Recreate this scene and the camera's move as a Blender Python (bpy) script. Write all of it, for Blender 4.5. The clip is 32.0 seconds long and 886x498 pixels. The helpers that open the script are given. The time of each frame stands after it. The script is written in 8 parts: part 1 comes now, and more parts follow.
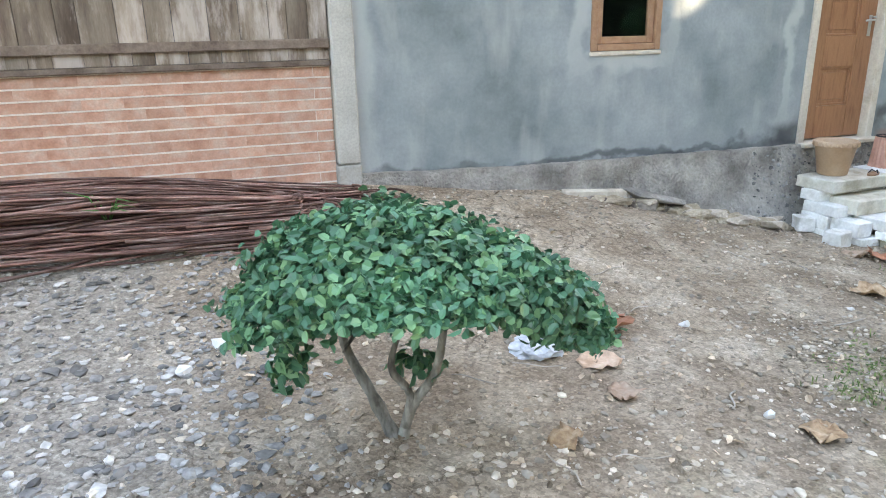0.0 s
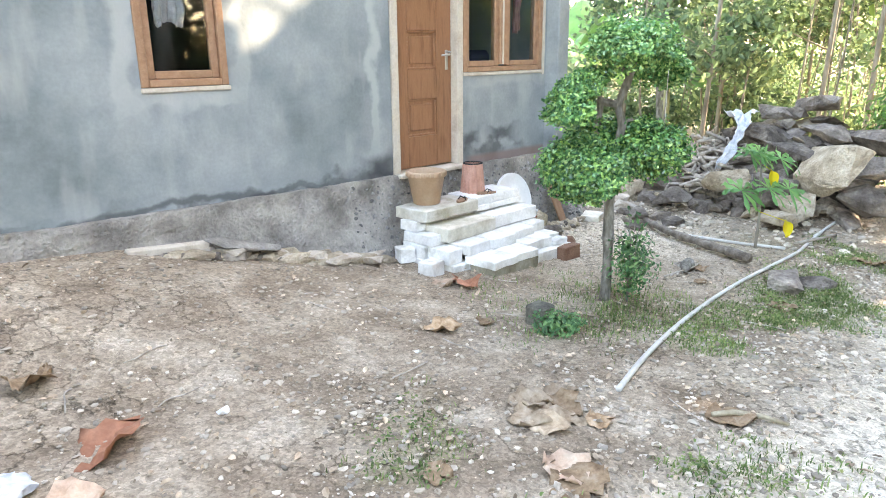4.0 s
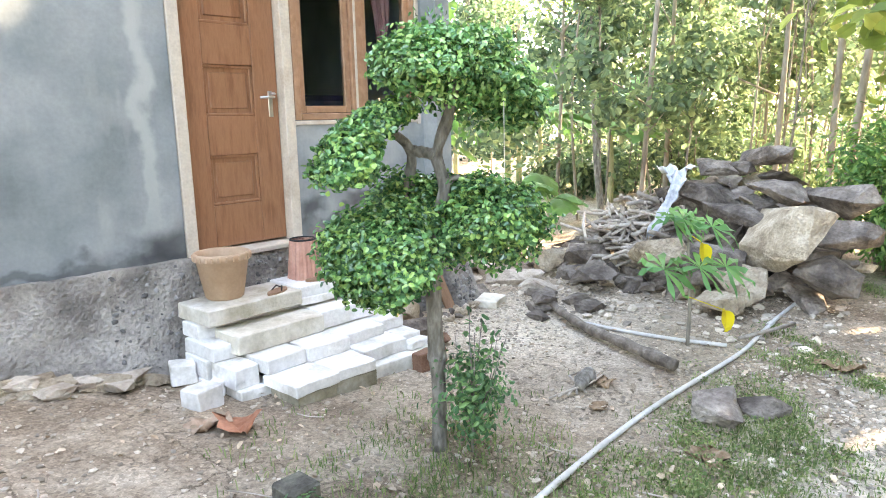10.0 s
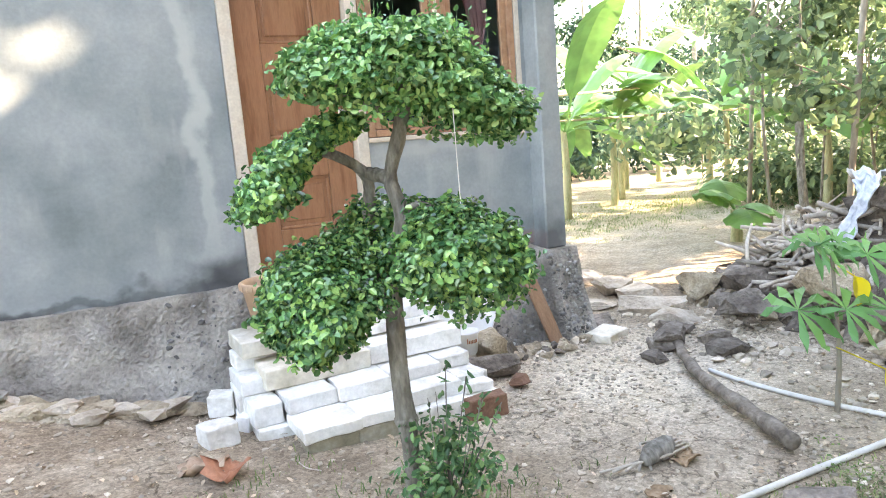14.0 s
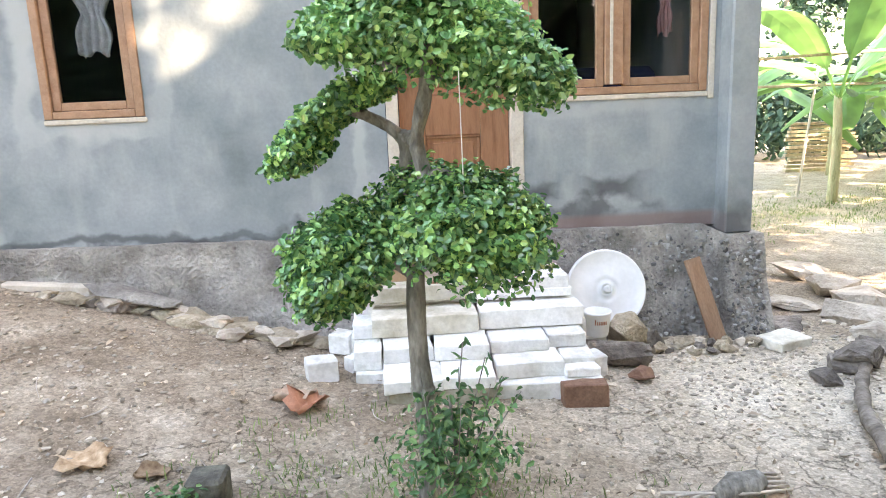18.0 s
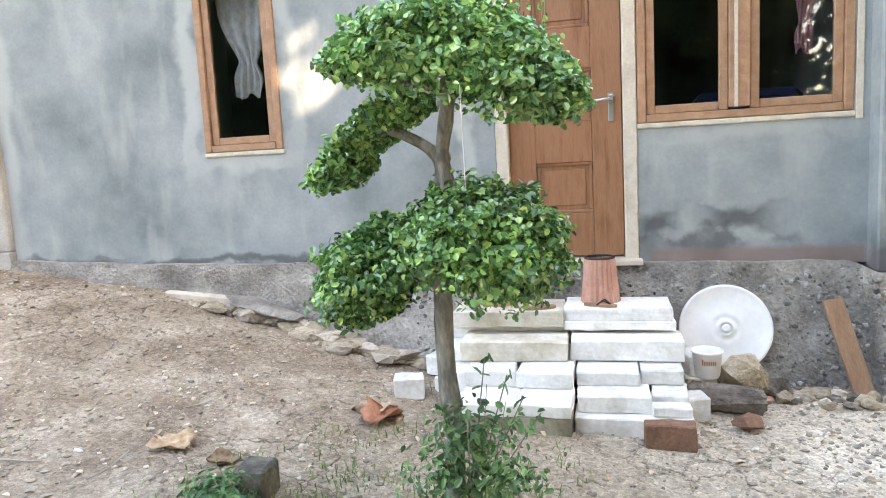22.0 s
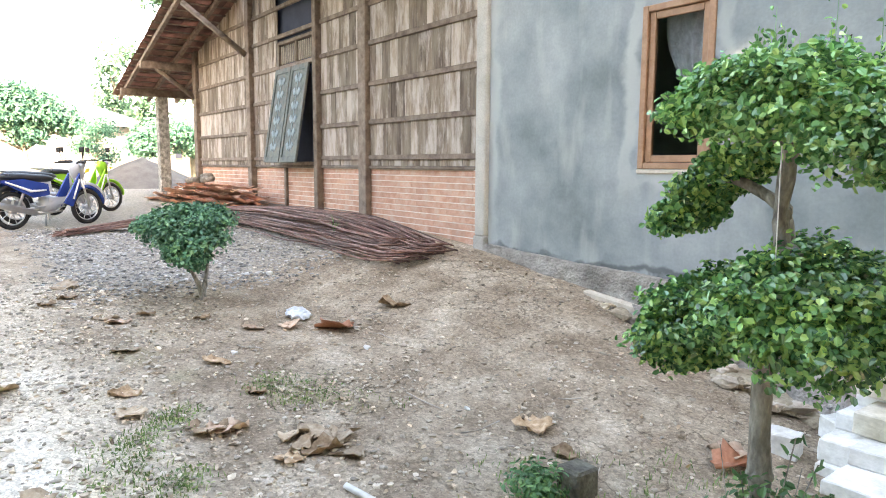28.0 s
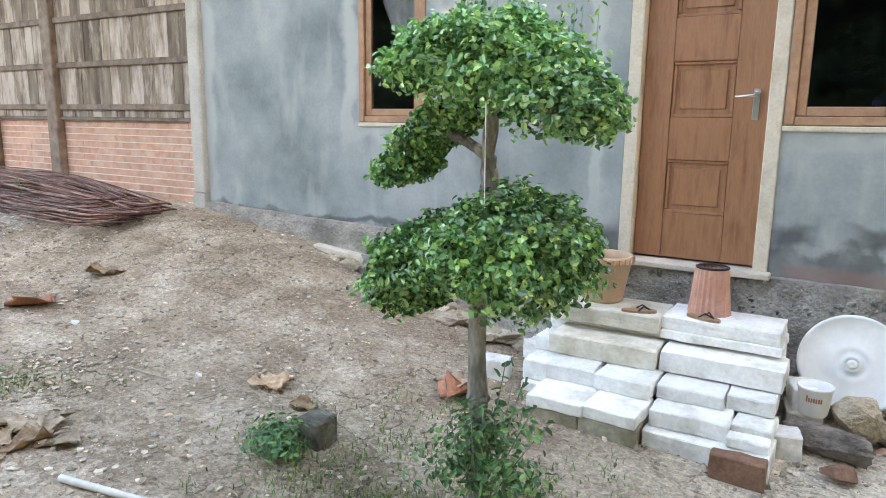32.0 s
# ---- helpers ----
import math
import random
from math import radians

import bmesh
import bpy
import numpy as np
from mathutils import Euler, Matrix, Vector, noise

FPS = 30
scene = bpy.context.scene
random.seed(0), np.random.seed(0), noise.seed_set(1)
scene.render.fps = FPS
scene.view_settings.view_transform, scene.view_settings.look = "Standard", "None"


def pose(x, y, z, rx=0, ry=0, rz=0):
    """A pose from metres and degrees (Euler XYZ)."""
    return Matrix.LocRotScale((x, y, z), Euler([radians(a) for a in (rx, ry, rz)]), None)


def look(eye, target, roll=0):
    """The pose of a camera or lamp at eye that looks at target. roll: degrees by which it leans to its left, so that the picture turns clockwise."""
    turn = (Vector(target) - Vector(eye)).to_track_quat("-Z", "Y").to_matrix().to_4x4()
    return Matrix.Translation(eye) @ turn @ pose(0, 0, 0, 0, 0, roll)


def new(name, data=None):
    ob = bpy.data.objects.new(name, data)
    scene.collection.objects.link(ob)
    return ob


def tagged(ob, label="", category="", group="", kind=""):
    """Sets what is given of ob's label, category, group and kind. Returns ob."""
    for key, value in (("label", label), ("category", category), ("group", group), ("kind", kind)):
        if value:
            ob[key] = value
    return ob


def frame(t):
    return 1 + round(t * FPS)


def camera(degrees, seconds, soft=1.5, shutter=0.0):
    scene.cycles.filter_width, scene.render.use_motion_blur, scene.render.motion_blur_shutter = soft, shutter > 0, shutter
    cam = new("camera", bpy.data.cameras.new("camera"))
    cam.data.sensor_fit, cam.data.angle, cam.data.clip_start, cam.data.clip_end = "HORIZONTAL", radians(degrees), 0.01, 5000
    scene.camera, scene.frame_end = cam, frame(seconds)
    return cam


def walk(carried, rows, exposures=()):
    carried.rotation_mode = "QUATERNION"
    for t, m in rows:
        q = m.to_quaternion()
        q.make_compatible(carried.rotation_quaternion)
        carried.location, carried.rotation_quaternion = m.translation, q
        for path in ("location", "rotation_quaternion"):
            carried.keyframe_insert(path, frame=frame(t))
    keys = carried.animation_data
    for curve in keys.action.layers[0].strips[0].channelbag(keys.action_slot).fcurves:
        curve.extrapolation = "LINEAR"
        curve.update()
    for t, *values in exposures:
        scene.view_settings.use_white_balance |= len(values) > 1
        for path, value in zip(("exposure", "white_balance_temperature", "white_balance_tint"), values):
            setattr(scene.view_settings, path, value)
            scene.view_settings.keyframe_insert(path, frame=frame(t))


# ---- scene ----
cam = camera(65.9, 32.0, soft=1.0)

PATH = [
    (0, (-0.067, -0.004, 1.556), (0.586, 1.788, 0.951), -1.3),
    (0.5, (0.039, 0.012, 1.566), (0.539, 1.842, 0.935), -3.1),
    (1, (0.187, -0.016, 1.585), (0.667, 1.822, 0.959), 0.0),
    (1.5, (0.311, -0.049, 1.589), (0.765, 1.803, 0.983), -1.2),
    (2, (0.401, -0.073, 1.607), (1.005, 1.729, 0.984), -1.7),
    (2.5, (0.497, -0.062, 1.602), (1.322, 1.648, 0.973), -1.0),
    (3, (0.631, -0.034, 1.613), (1.686, 1.558, 1.021), 1.0),
    (3.5, (0.787, 0.016, 1.598), (2.053, 1.463, 1.048), 0.6),
    (4, (0.944, 0.026, 1.597), (2.313, 1.376, 1.044), -0.6),
    (4.5, (1.112, -0.01, 1.584), (2.513, 1.311, 1.042), 0.5),
    (6.5, (1.719, 0.282, 1.412), (3.335, 1.355, 0.924), 0.8),
    (7, (1.856, 0.277, 1.428), (3.459, 1.393, 0.997), 0.9),
    (7.5, (2.037, 0.317, 1.416), (3.578, 1.524, 1.007), 0.4),
    (8, (2.198, 0.314, 1.43), (3.743, 1.495, 0.963), -0.3),
    (8.5, (2.395, 0.36, 1.417), (3.968, 1.539, 1.051), 1.0),
    (9, (2.551, 0.463, 1.4), (4.135, 1.619, 1.005), -1.1),
    (9.5, (2.712, 0.421, 1.396), (4.177, 1.735, 1.037), -2.5),
    (10, (2.909, 0.378, 1.409), (4.341, 1.722, 1.031), -1.3),
    (10.5, (3.033, 0.364, 1.413), (4.415, 1.763, 1.045), -2.0),
    (11, (3.191, 0.345, 1.408), (4.556, 1.775, 1.102), -2.4),
    (11.5, (3.345, 0.311, 1.392), (4.703, 1.747, 1.087), 0.3),
    (12, (3.492, 0.331, 1.393), (4.839, 1.774, 1.073), -1.8),
    (12.5, (3.662, 0.271, 1.383), (4.889, 1.823, 1.09), -1.3),
    (13, (3.819, 0.21, 1.394), (4.894, 1.869, 1.088), 0.1),
    (13.5, (3.967, 0.18, 1.388), (4.952, 1.893, 1.077), -3.2),
    (15.5, (4.514, 0.074, 1.372), (5.101, 1.953, 1.015), -2.2),
    (16, (4.61, -0.007, 1.386), (5.064, 1.906, 1.022), -3.6),
    (16.5, (4.736, -0.033, 1.38), (5.045, 1.913, 1.033), -4.6),
    (17, (4.823, 0.005, 1.335), (5.095, 1.952, 0.964), -1.1),
    (17.5, (4.921, 0.032, 1.368), (5.127, 1.983, 0.981), -1.3),
    (18, (5.018, 0.041, 1.354), (5.139, 1.998, 0.956), -2.4),
    (18.5, (5.127, 0.004, 1.328), (5.082, 1.972, 0.975), -0.4),
    (19, (5.249, -0.065, 1.312), (5.081, 1.902, 0.99), -1.7),
    (19.5, (5.329, -0.11, 1.274), (5.152, 1.86, 0.978), -1.7),
    (20, (5.399, -0.083, 1.243), (5.133, 1.883, 0.988), -4.2),
    (20.5, (5.487, -0.032, 1.223), (5.208, 1.935, 0.992), -1.8),
    (21, (5.571, 0.012, 1.286), (5.216, 1.962, 1.018), -0.7),
    (21.5, (5.608, 0.025, 1.24), (5.235, 1.973, 0.983), -2.8),
    (22, (5.647, 0.037, 1.231), (5.189, 1.968, 0.981), -3.1),
    (22.5, (5.722, 0.029, 1.249), (5.214, 1.939, 0.942), -1.2),
    (23, (5.821, 0.026, 1.239), (5.204, 1.906, 0.946), -2.2),
    (23.5, (5.918, 0.002, 1.249), (5.229, 1.866, 1.024), -4.4),
    (24, (5.958, -0.002, 1.229), (5.224, 1.846, 1.017), -4.3),
    (24.5, (5.982, 0.019, 1.213), (5.239, 1.866, 1.024), -4.9),
    (26.5, (6.265, 0.186, 1.405), (5.063, 1.758, 1.111), -1.6),
    (27, (6.264, 0.187, 1.405), (4.915, 1.64, 1.142), -0.4),
    (27.5, (6.264, 0.187, 1.405), (4.77, 1.494, 1.156), 0.2),
    (28, (6.264, 0.187, 1.405), (4.663, 1.362, 1.164), 0.4),
    (28.5, (6.269, 0.182, 1.408), (4.639, 1.311, 1.148), 0.6),
    (29, (6.266, 0.184, 1.406), (4.637, 1.314, 1.142), 0.7),
    (29.5, (6.28, 0.17, 1.415), (4.715, 1.387, 1.149), 1.0),
    (30, (6.284, 0.165, 1.417), (4.81, 1.489, 1.142), 1.2),
    (30.5, (6.264, 0.188, 1.404), (4.915, 1.637, 1.116), 1.2),
    (31, (6.264, 0.188, 1.404), (5.027, 1.728, 1.091), 1.2),
    (31.5, (6.264, 0.188, 1.404), (5.173, 1.829, 1.062), 1.5),
    (32, (6.264, 0.188, 1.404), (5.251, 1.873, 1.038), 0.8),
]
walk(cam, [(t, look(eye, target, roll)) for t, eye, target, roll in PATH], [(0.0, 3.52, 8500, 12.5), (2.0, 3.76, 8150, 11.5), (3.0, 3.87, 8400, 13), (4.0, 3.88, 8850, 15.5), (6.5, 3.98, 8900, 17), (9.0, 3.95, 9000, 18), (11.0, 3.88, 9000, 18), (17.0, 3.92, 9100, 19), (20.0, 3.92, 9200, 18.5), (23.0, 3.96, 9150, 17), (26.5, 3.98, 8300, 12), (28.5, 3.7, 9050, 15), (30.5, 3.72, 9150, 15), (32.0, 3.67, 8750, 14)])


# ---- world, sun ----
world = bpy.data.worlds.new("world")
scene.world = world
world.use_nodes = True
wn = world.node_tree
sky = wn.nodes.new("ShaderNodeTexSky")
sky.sky_type, sky.sun_disc = "NISHITA", False
SUN_EL, SUN_AZ = 30.0, 120.0      # azimuth: degrees from +y towards +x
sky.sun_elevation, sky.sun_rotation = radians(SUN_EL), radians(SUN_AZ)
sky.air_density, sky.dust_density, sky.ozone_density = 1.0, 1.5, 1.0
wn.nodes["Background"].inputs["Strength"].default_value = 0.15
wn.links.new(sky.outputs[0], wn.nodes["Background"].inputs["Color"])
sun = new("sun", bpy.data.lights.new("sun", "SUN"))
sun.data.energy, sun.data.angle, sun.data.color = 3.0, radians(0.6), (1.0, 0.93, 0.82)
d = Vector((math.sin(radians(SUN_AZ)) * math.cos(radians(SUN_EL)), math.cos(radians(SUN_AZ)) * math.cos(radians(SUN_EL)), math.sin(radians(SUN_EL))))
sun.matrix_world = look(d * 50, (0, 0, 0))

# ---- materials ----


def material(name, colors, rough=0.8, scale=6.0, detail=6.0, fine=60.0, fine_amount=0.35, bump=0.3, bump_dist=0.01, jitter=0.0, metal=0.0,
             stretch=(1, 1, 1), spec=0.4, island=False):
    """colors: two to four base colours blended by a large noise; fine grain and bump on top; jitter: brightness change from object to object."""
    m = bpy.data.materials.new(name)
    m.use_nodes = True
    nt = m.node_tree
    b = nt.nodes["Principled BSDF"]
    b.inputs["Roughness"].default_value, b.inputs["Metallic"].default_value = rough, metal
    b.inputs["Specular IOR Level"].default_value = spec
    tc = nt.nodes.new("ShaderNodeTexCoord")
    mp = nt.nodes.new("ShaderNodeMapping")
    mp.inputs["Scale"].default_value = stretch
    oi = nt.nodes.new("ShaderNodeObjectInfo")
    nt.links.new(tc.outputs["Object"], mp.inputs["Vector"])
    if jitter:
        off = nt.nodes.new("ShaderNodeVectorMath")
        off.operation = "ADD"
        mul = nt.nodes.new("ShaderNodeMath")
        mul.operation, mul.inputs[1].default_value = "MULTIPLY", 37.0
        nt.links.new(oi.outputs["Random"], mul.inputs[0])
        nt.links.new(mp.outputs[0], off.inputs[0])
        nt.links.new(mul.outputs[0], off.inputs[1])
        vec = off.outputs[0]
    else:
        vec = mp.outputs[0]
    n1 = nt.nodes.new("ShaderNodeTexNoise")
    n1.inputs["Scale"].default_value, n1.inputs["Detail"].default_value, n1.inputs["Roughness"].default_value = scale, detail, 0.6
    n2 = nt.nodes.new("ShaderNodeTexNoise")
    n2.inputs["Scale"].default_value, n2.inputs["Detail"].default_value = fine, 4.0
    nt.links.new(vec, n1.inputs["Vector"])
    nt.links.new(vec, n2.inputs["Vector"])
    ramp = nt.nodes.new("ShaderNodeValToRGB")
    els = ramp.color_ramp.elements
    while len(els) < len(colors):
        els.new(0.5)
    for i, c in enumerate(colors):
        els[i].position = 0.32 + 0.36 * i / (len(colors) - 1)
        els[i].color = (*c, 1)
    nt.links.new(n1.outputs["Fac"], ramp.inputs["Fac"])
    f1 = nt.nodes.new("ShaderNodeMapRange")
    f1.inputs["From Min"].default_value, f1.inputs["From Max"].default_value = 0.3, 0.7
    f1.inputs["To Min"].default_value, f1.inputs["To Max"].default_value = 1 - 0.55 * fine_amount, 1 + 0.55 * fine_amount
    nt.links.new(n2.outputs["Fac"], f1.inputs["Value"])
    hsv = nt.nodes.new("ShaderNodeHueSaturation")
    nt.links.new(ramp.outputs["Color"], hsv.inputs["Color"])
    if jitter:
        f2 = nt.nodes.new("ShaderNodeMapRange")
        f2.inputs["To Min"].default_value, f2.inputs["To Max"].default_value = 1 - jitter, 1 + jitter
        if island:
            geo = nt.nodes.new("ShaderNodeNewGeometry")
            nt.links.new(geo.outputs["Random Per Island"], f2.inputs["Value"])
        else:
            nt.links.new(oi.outputs["Random"], f2.inputs["Value"])
        mm = nt.nodes.new("ShaderNodeMath")
        mm.operation = "MULTIPLY"
        nt.links.new(f1.outputs[0], mm.inputs[0])
        nt.links.new(f2.outputs[0], mm.inputs[1])
        nt.links.new(mm.outputs[0], hsv.inputs["Value"])
    else:
        nt.links.new(f1.outputs[0], hsv.inputs["Value"])
    nt.links.new(hsv.outputs["Color"], b.inputs["Base Color"])
    if bump:
        add = nt.nodes.new("ShaderNodeMath")
        nt.links.new(n1.outputs["Fac"], add.inputs[0])
        nt.links.new(n2.outputs["Fac"], add.inputs[1])
        bp = nt.nodes.new("ShaderNodeBump")
        bp.inputs["Strength"].default_value, bp.inputs["Distance"].default_value = bump, bump_dist
        nt.links.new(add.outputs[0], bp.inputs["Height"])
        nt.links.new(bp.outputs["Normal"], b.inputs["Normal"])
    return m


def leaf_material(name, dark, light, young, rough=0.45, trans=0.25, gloss=0.5):
    """Leaves that differ one from another, lets some light through."""
    m = bpy.data.materials.new(name)
    m.use_nodes = True
    nt = m.node_tree
    b = nt.nodes["Principled BSDF"]
    geo = nt.nodes.new("ShaderNodeNewGeometry")
    ramp = nt.nodes.new("ShaderNodeValToRGB")
    els = ramp.color_ramp.elements
    els.new(0.5)
    els.new(0.9)
    for e, (p, c) in zip(els, ((0.0, dark), (0.6, light), (0.93, young), (1.0, young))):
        e.position, e.color = p, (*c, 1)
    nt.links.new(geo.outputs["Random Per Island"], ramp.inputs["Fac"])
    n = nt.nodes.new("ShaderNodeTexNoise")
    n.inputs["Scale"].default_value = 3.0
    tc = nt.nodes.new("ShaderNodeTexCoord")
    nt.links.new(tc.outputs["Object"], n.inputs["Vector"])
    mr = nt.nodes.new("ShaderNodeMapRange")
    mr.inputs["From Min"].default_value, mr.inputs["From Max"].default_value, mr.inputs["To Min"].default_value, mr.inputs["To Max"].default_value = 0.3, 0.7, 0.7, 1.3
    nt.links.new(n.outputs["Fac"], mr.inputs["Value"])
    hsv = nt.nodes.new("ShaderNodeHueSaturation")
    nt.links.new(ramp.outputs["Color"], hsv.inputs["Color"])
    nt.links.new(mr.outputs[0], hsv.inputs["Value"])
    nt.links.new(hsv.outputs["Color"], b.inputs["Base Color"])
    b.inputs["Roughness"].default_value = rough
    b.inputs["Specular IOR Level"].default_value = gloss
    tr = nt.nodes.new("ShaderNodeBsdfTranslucent")
    nt.links.new(hsv.outputs["Color"], tr.inputs["Color"])
    mix = nt.nodes.new("ShaderNodeMixShader")
    mix.inputs[0].default_value = trans
    nt.links.new(b.outputs[0], mix.inputs[1])
    nt.links.new(tr.outputs[0], mix.inputs[2])
    nt.links.new(mix.outputs[0], nt.nodes["Material Output"].inputs["Surface"])
    return m


M = {}
M["wood_door"] = material("varnished_teak", [(0.22, 0.094, 0.046), (0.325, 0.152, 0.08), (0.265, 0.118, 0.06)], 0.42, 3, 5, 40, 0.18, 0.15, 0.002, stretch=(6, 6, 0.7))
M["wood_frame"] = material("window_teak", [(0.31, 0.165, 0.095), (0.42, 0.245, 0.15)], 0.55, 4, 5, 50, 0.2, 0.15, 0.002, stretch=(4, 4, 4))
M["cement_trim"] = material("pale_cement_trim", [(0.45, 0.38, 0.30), (0.58, 0.52, 0.43), (0.5, 0.42, 0.34)], 0.85, 5, 6, 60, 0.15, 0.3, 0.004)
M["plinth"] = material("rough_plinth_mortar", [(0.168, 0.154, 0.136), (0.297, 0.273, 0.242), (0.44, 0.408, 0.36)], 0.95, 3.5, 10, 45, 0.3, 1.0, 0.03)
M["stump"] = material("mossy_dark_concrete", [(0.06, 0.055, 0.045), (0.13, 0.12, 0.095), (0.2, 0.19, 0.15)], 0.95, 14, 8, 60, 0.3, 0.9, 0.012)
M["column"] = material("weathered_concrete_column", [(0.38, 0.36, 0.32), (0.5, 0.48, 0.43)], 0.9, 4, 6, 70, 0.2, 0.3, 0.004)
M["brick"] = material("thin_red_brick", [(0.45, 0.225, 0.15), (0.56, 0.32, 0.23), (0.57, 0.4, 0.31)], 0.9, 9, 6, 80, 0.2, 0.4, 0.004, jitter=0.1)
M["brick_far"] = material("thin_red_brick_run", [(0.45, 0.225, 0.15), (0.56, 0.32, 0.23), (0.57, 0.4, 0.31)], 0.9, 9, 6, 80, 0.2, 0.4, 0.004, jitter=0.1, island=True)
M["mortar"] = material("pale_mortar", [(0.68, 0.58, 0.49), (0.8, 0.72, 0.63)], 0.95, 12, 5, 90, 0.2, 0.5, 0.004)
M["board"] = material("grey_weathered_board", [(0.12, 0.082, 0.06), (0.23, 0.175, 0.13), (0.35, 0.285, 0.225)], 0.85, 1.6, 7, 30, 0.2, 0.3, 0.004, jitter=0.3, stretch=(6, 6, 1.0))
M["beam"] = material("dark_house_timber", [(0.115, 0.08, 0.06), (0.19, 0.14, 0.108), (0.25, 0.195, 0.155)], 0.8, 3, 6, 30, 0.25, 0.3, 0.004, jitter=0.15, stretch=(3, 3, 3))
M["shutter_green"] = material("worn_green_paint", [(0.07, 0.082, 0.076), (0.125, 0.142, 0.132), (0.17, 0.15, 0.125)], 0.7, 6, 6, 40, 0.3, 0.3, 0.003)
M["shutter_blue"] = material("blue_painted_carving", [(0.15, 0.21, 0.23), (0.27, 0.34, 0.35)], 0.6, 9, 4, 60, 0.2, 0.2, 0.002)
M["roof_tile"] = material("old_clay_tile", [(0.16, 0.09, 0.07), (0.26, 0.15, 0.11)], 0.9, 6, 5, 50, 0.3, 0.3, 0.004, jitter=0.3)
M["rust"] = material("rusty_steel_rod", [(0.075, 0.038, 0.03), (0.2, 0.105, 0.082), (0.3, 0.22, 0.19)], 0.55, 5, 5, 70, 0.3, 0.2, 0.001, jitter=0.6, metal=0.35)
M["block"] = material("white_limestone_block", [(0.55, 0.52, 0.46), (0.78, 0.765, 0.73), (0.87, 0.86, 0.84)], 0.9, 4.5, 8, 45, 0.14, 0.5, 0.008, jitter=0.1)
M["block_tan"] = material("dirty_limestone_block", [(0.44, 0.39, 0.29), (0.65, 0.6, 0.5), (0.8, 0.77, 0.7)], 0.9, 4.5, 8, 45, 0.14, 0.5, 0.008, jitter=0.1)
# soiled tone of the lowest blocks, darkened further to carry their shade
M["block_soiled_shaded"] = material("soiled_shaded_limestone_block", [(0.16, 0.145, 0.1), (0.32, 0.285, 0.205), (0.5, 0.465, 0.385)], 0.95, 5, 8, 45, 0.2, 0.5, 0.008, jitter=0.1)
M["redbrick"] = material("loose_red_brick", [(0.17, 0.085, 0.055), (0.27, 0.15, 0.10)], 0.9, 10, 5, 80, 0.25, 0.5, 0.005)
M["bark"] = material("grey_brown_bark", [(0.095, 0.086, 0.072), (0.215, 0.198, 0.168), (0.36, 0.34, 0.3)], 0.95, 20, 7, 60, 0.35, 0.9, 0.012, stretch=(1, 1, 0.35))
M["mottled"] = material("mottled_concrete", [(0.10, 0.095, 0.085), (0.24, 0.23, 0.21), (0.42, 0.4, 0.37)], 0.95, 14, 6, 50, 0.3, 0.5, 0.006)
M["bark_pale"] = material("pale_tree_bark", [(0.16, 0.13, 0.10), (0.28, 0.25, 0.2), (0.36, 0.33, 0.28)], 0.95, 5, 7, 30, 0.3, 0.6, 0.02, stretch=(1, 1, 0.3))
M["rock"] = material("dark_limestone_rock", [(0.085, 0.068, 0.055), (0.195, 0.162, 0.135), (0.36, 0.31, 0.26)], 0.95, 5, 9, 35, 0.35, 0.9, 0.03, jitter=0.35)
M["rock_tan"] = material("tan_limestone_rock", [(0.27, 0.21, 0.145), (0.43, 0.35, 0.25), (0.56, 0.485, 0.375)], 0.95, 7, 10, 45, 0.3, 0.9, 0.03, jitter=0.15)
M["rock_pale"] = material("pale_flat_stone", [(0.36, 0.29, 0.225), (0.52, 0.445, 0.36), (0.6, 0.54, 0.46)], 0.95, 6, 9, 45, 0.25, 0.8, 0.02, jitter=0.15)
M["pebble"] = material("pale_pebble", [(0.37, 0.31, 0.24), (0.6, 0.53, 0.435)], 0.9, 12, 4, 60, 0.2, 0.3, 0.003, jitter=0.5, island=True)
M["gravel"] = material("grey_crushed_stone", [(0.15, 0.145, 0.135), (0.46, 0.44, 0.41)], 0.9, 12, 4, 60, 0.2, 0.3, 0.003, jitter=0.6, island=True)
M["crumb"] = material("earth_crumb", [(0.29, 0.235, 0.175), (0.47, 0.4, 0.315)], 0.95, 12, 4, 60, 0.2, 0.3, 0.003, jitter=0.4, island=True)
M["litter"] = material("leaf_litter", [(0.26, 0.18, 0.115), (0.56, 0.45, 0.33)], 0.85, 12, 4, 60, 0.2, 0.3, 0.003, jitter=0.6, island=True)
M["plinth_crumb"] = material("plinth_crumb", [(0.13, 0.125, 0.12), (0.33, 0.32, 0.3)], 0.95, 12, 4, 60, 0.2, 0.3, 0.003, jitter=0.6, island=True)
M["pvc"] = material("dirty_white_pipe", [(0.5, 0.48, 0.43), (0.72, 0.71, 0.67)], 0.5, 6, 5, 50, 0.12, 0.1, 0.001)
M["dry_leaf"] = material("dry_brown_leaf", [(0.2, 0.115, 0.06), (0.36, 0.235, 0.135), (0.48, 0.355, 0.24)], 0.8, 22, 5, 60, 0.25, 0.4, 0.004, jitter=0.3)
M["tan_leaf"] = material("pale_tan_dry_leaf", [(0.25, 0.17, 0.105), (0.39, 0.29, 0.195), (0.5, 0.4, 0.295)], 0.85, 16, 5, 60, 0.25, 0.4, 0.004, jitter=0.25)
M["pink_leaf"] = material("faded_pinkish_leaf", [(0.4, 0.25, 0.16), (0.55, 0.38, 0.27), (0.6, 0.46, 0.34)], 0.8, 14, 5, 60, 0.2, 0.4, 0.004, jitter=0.2)
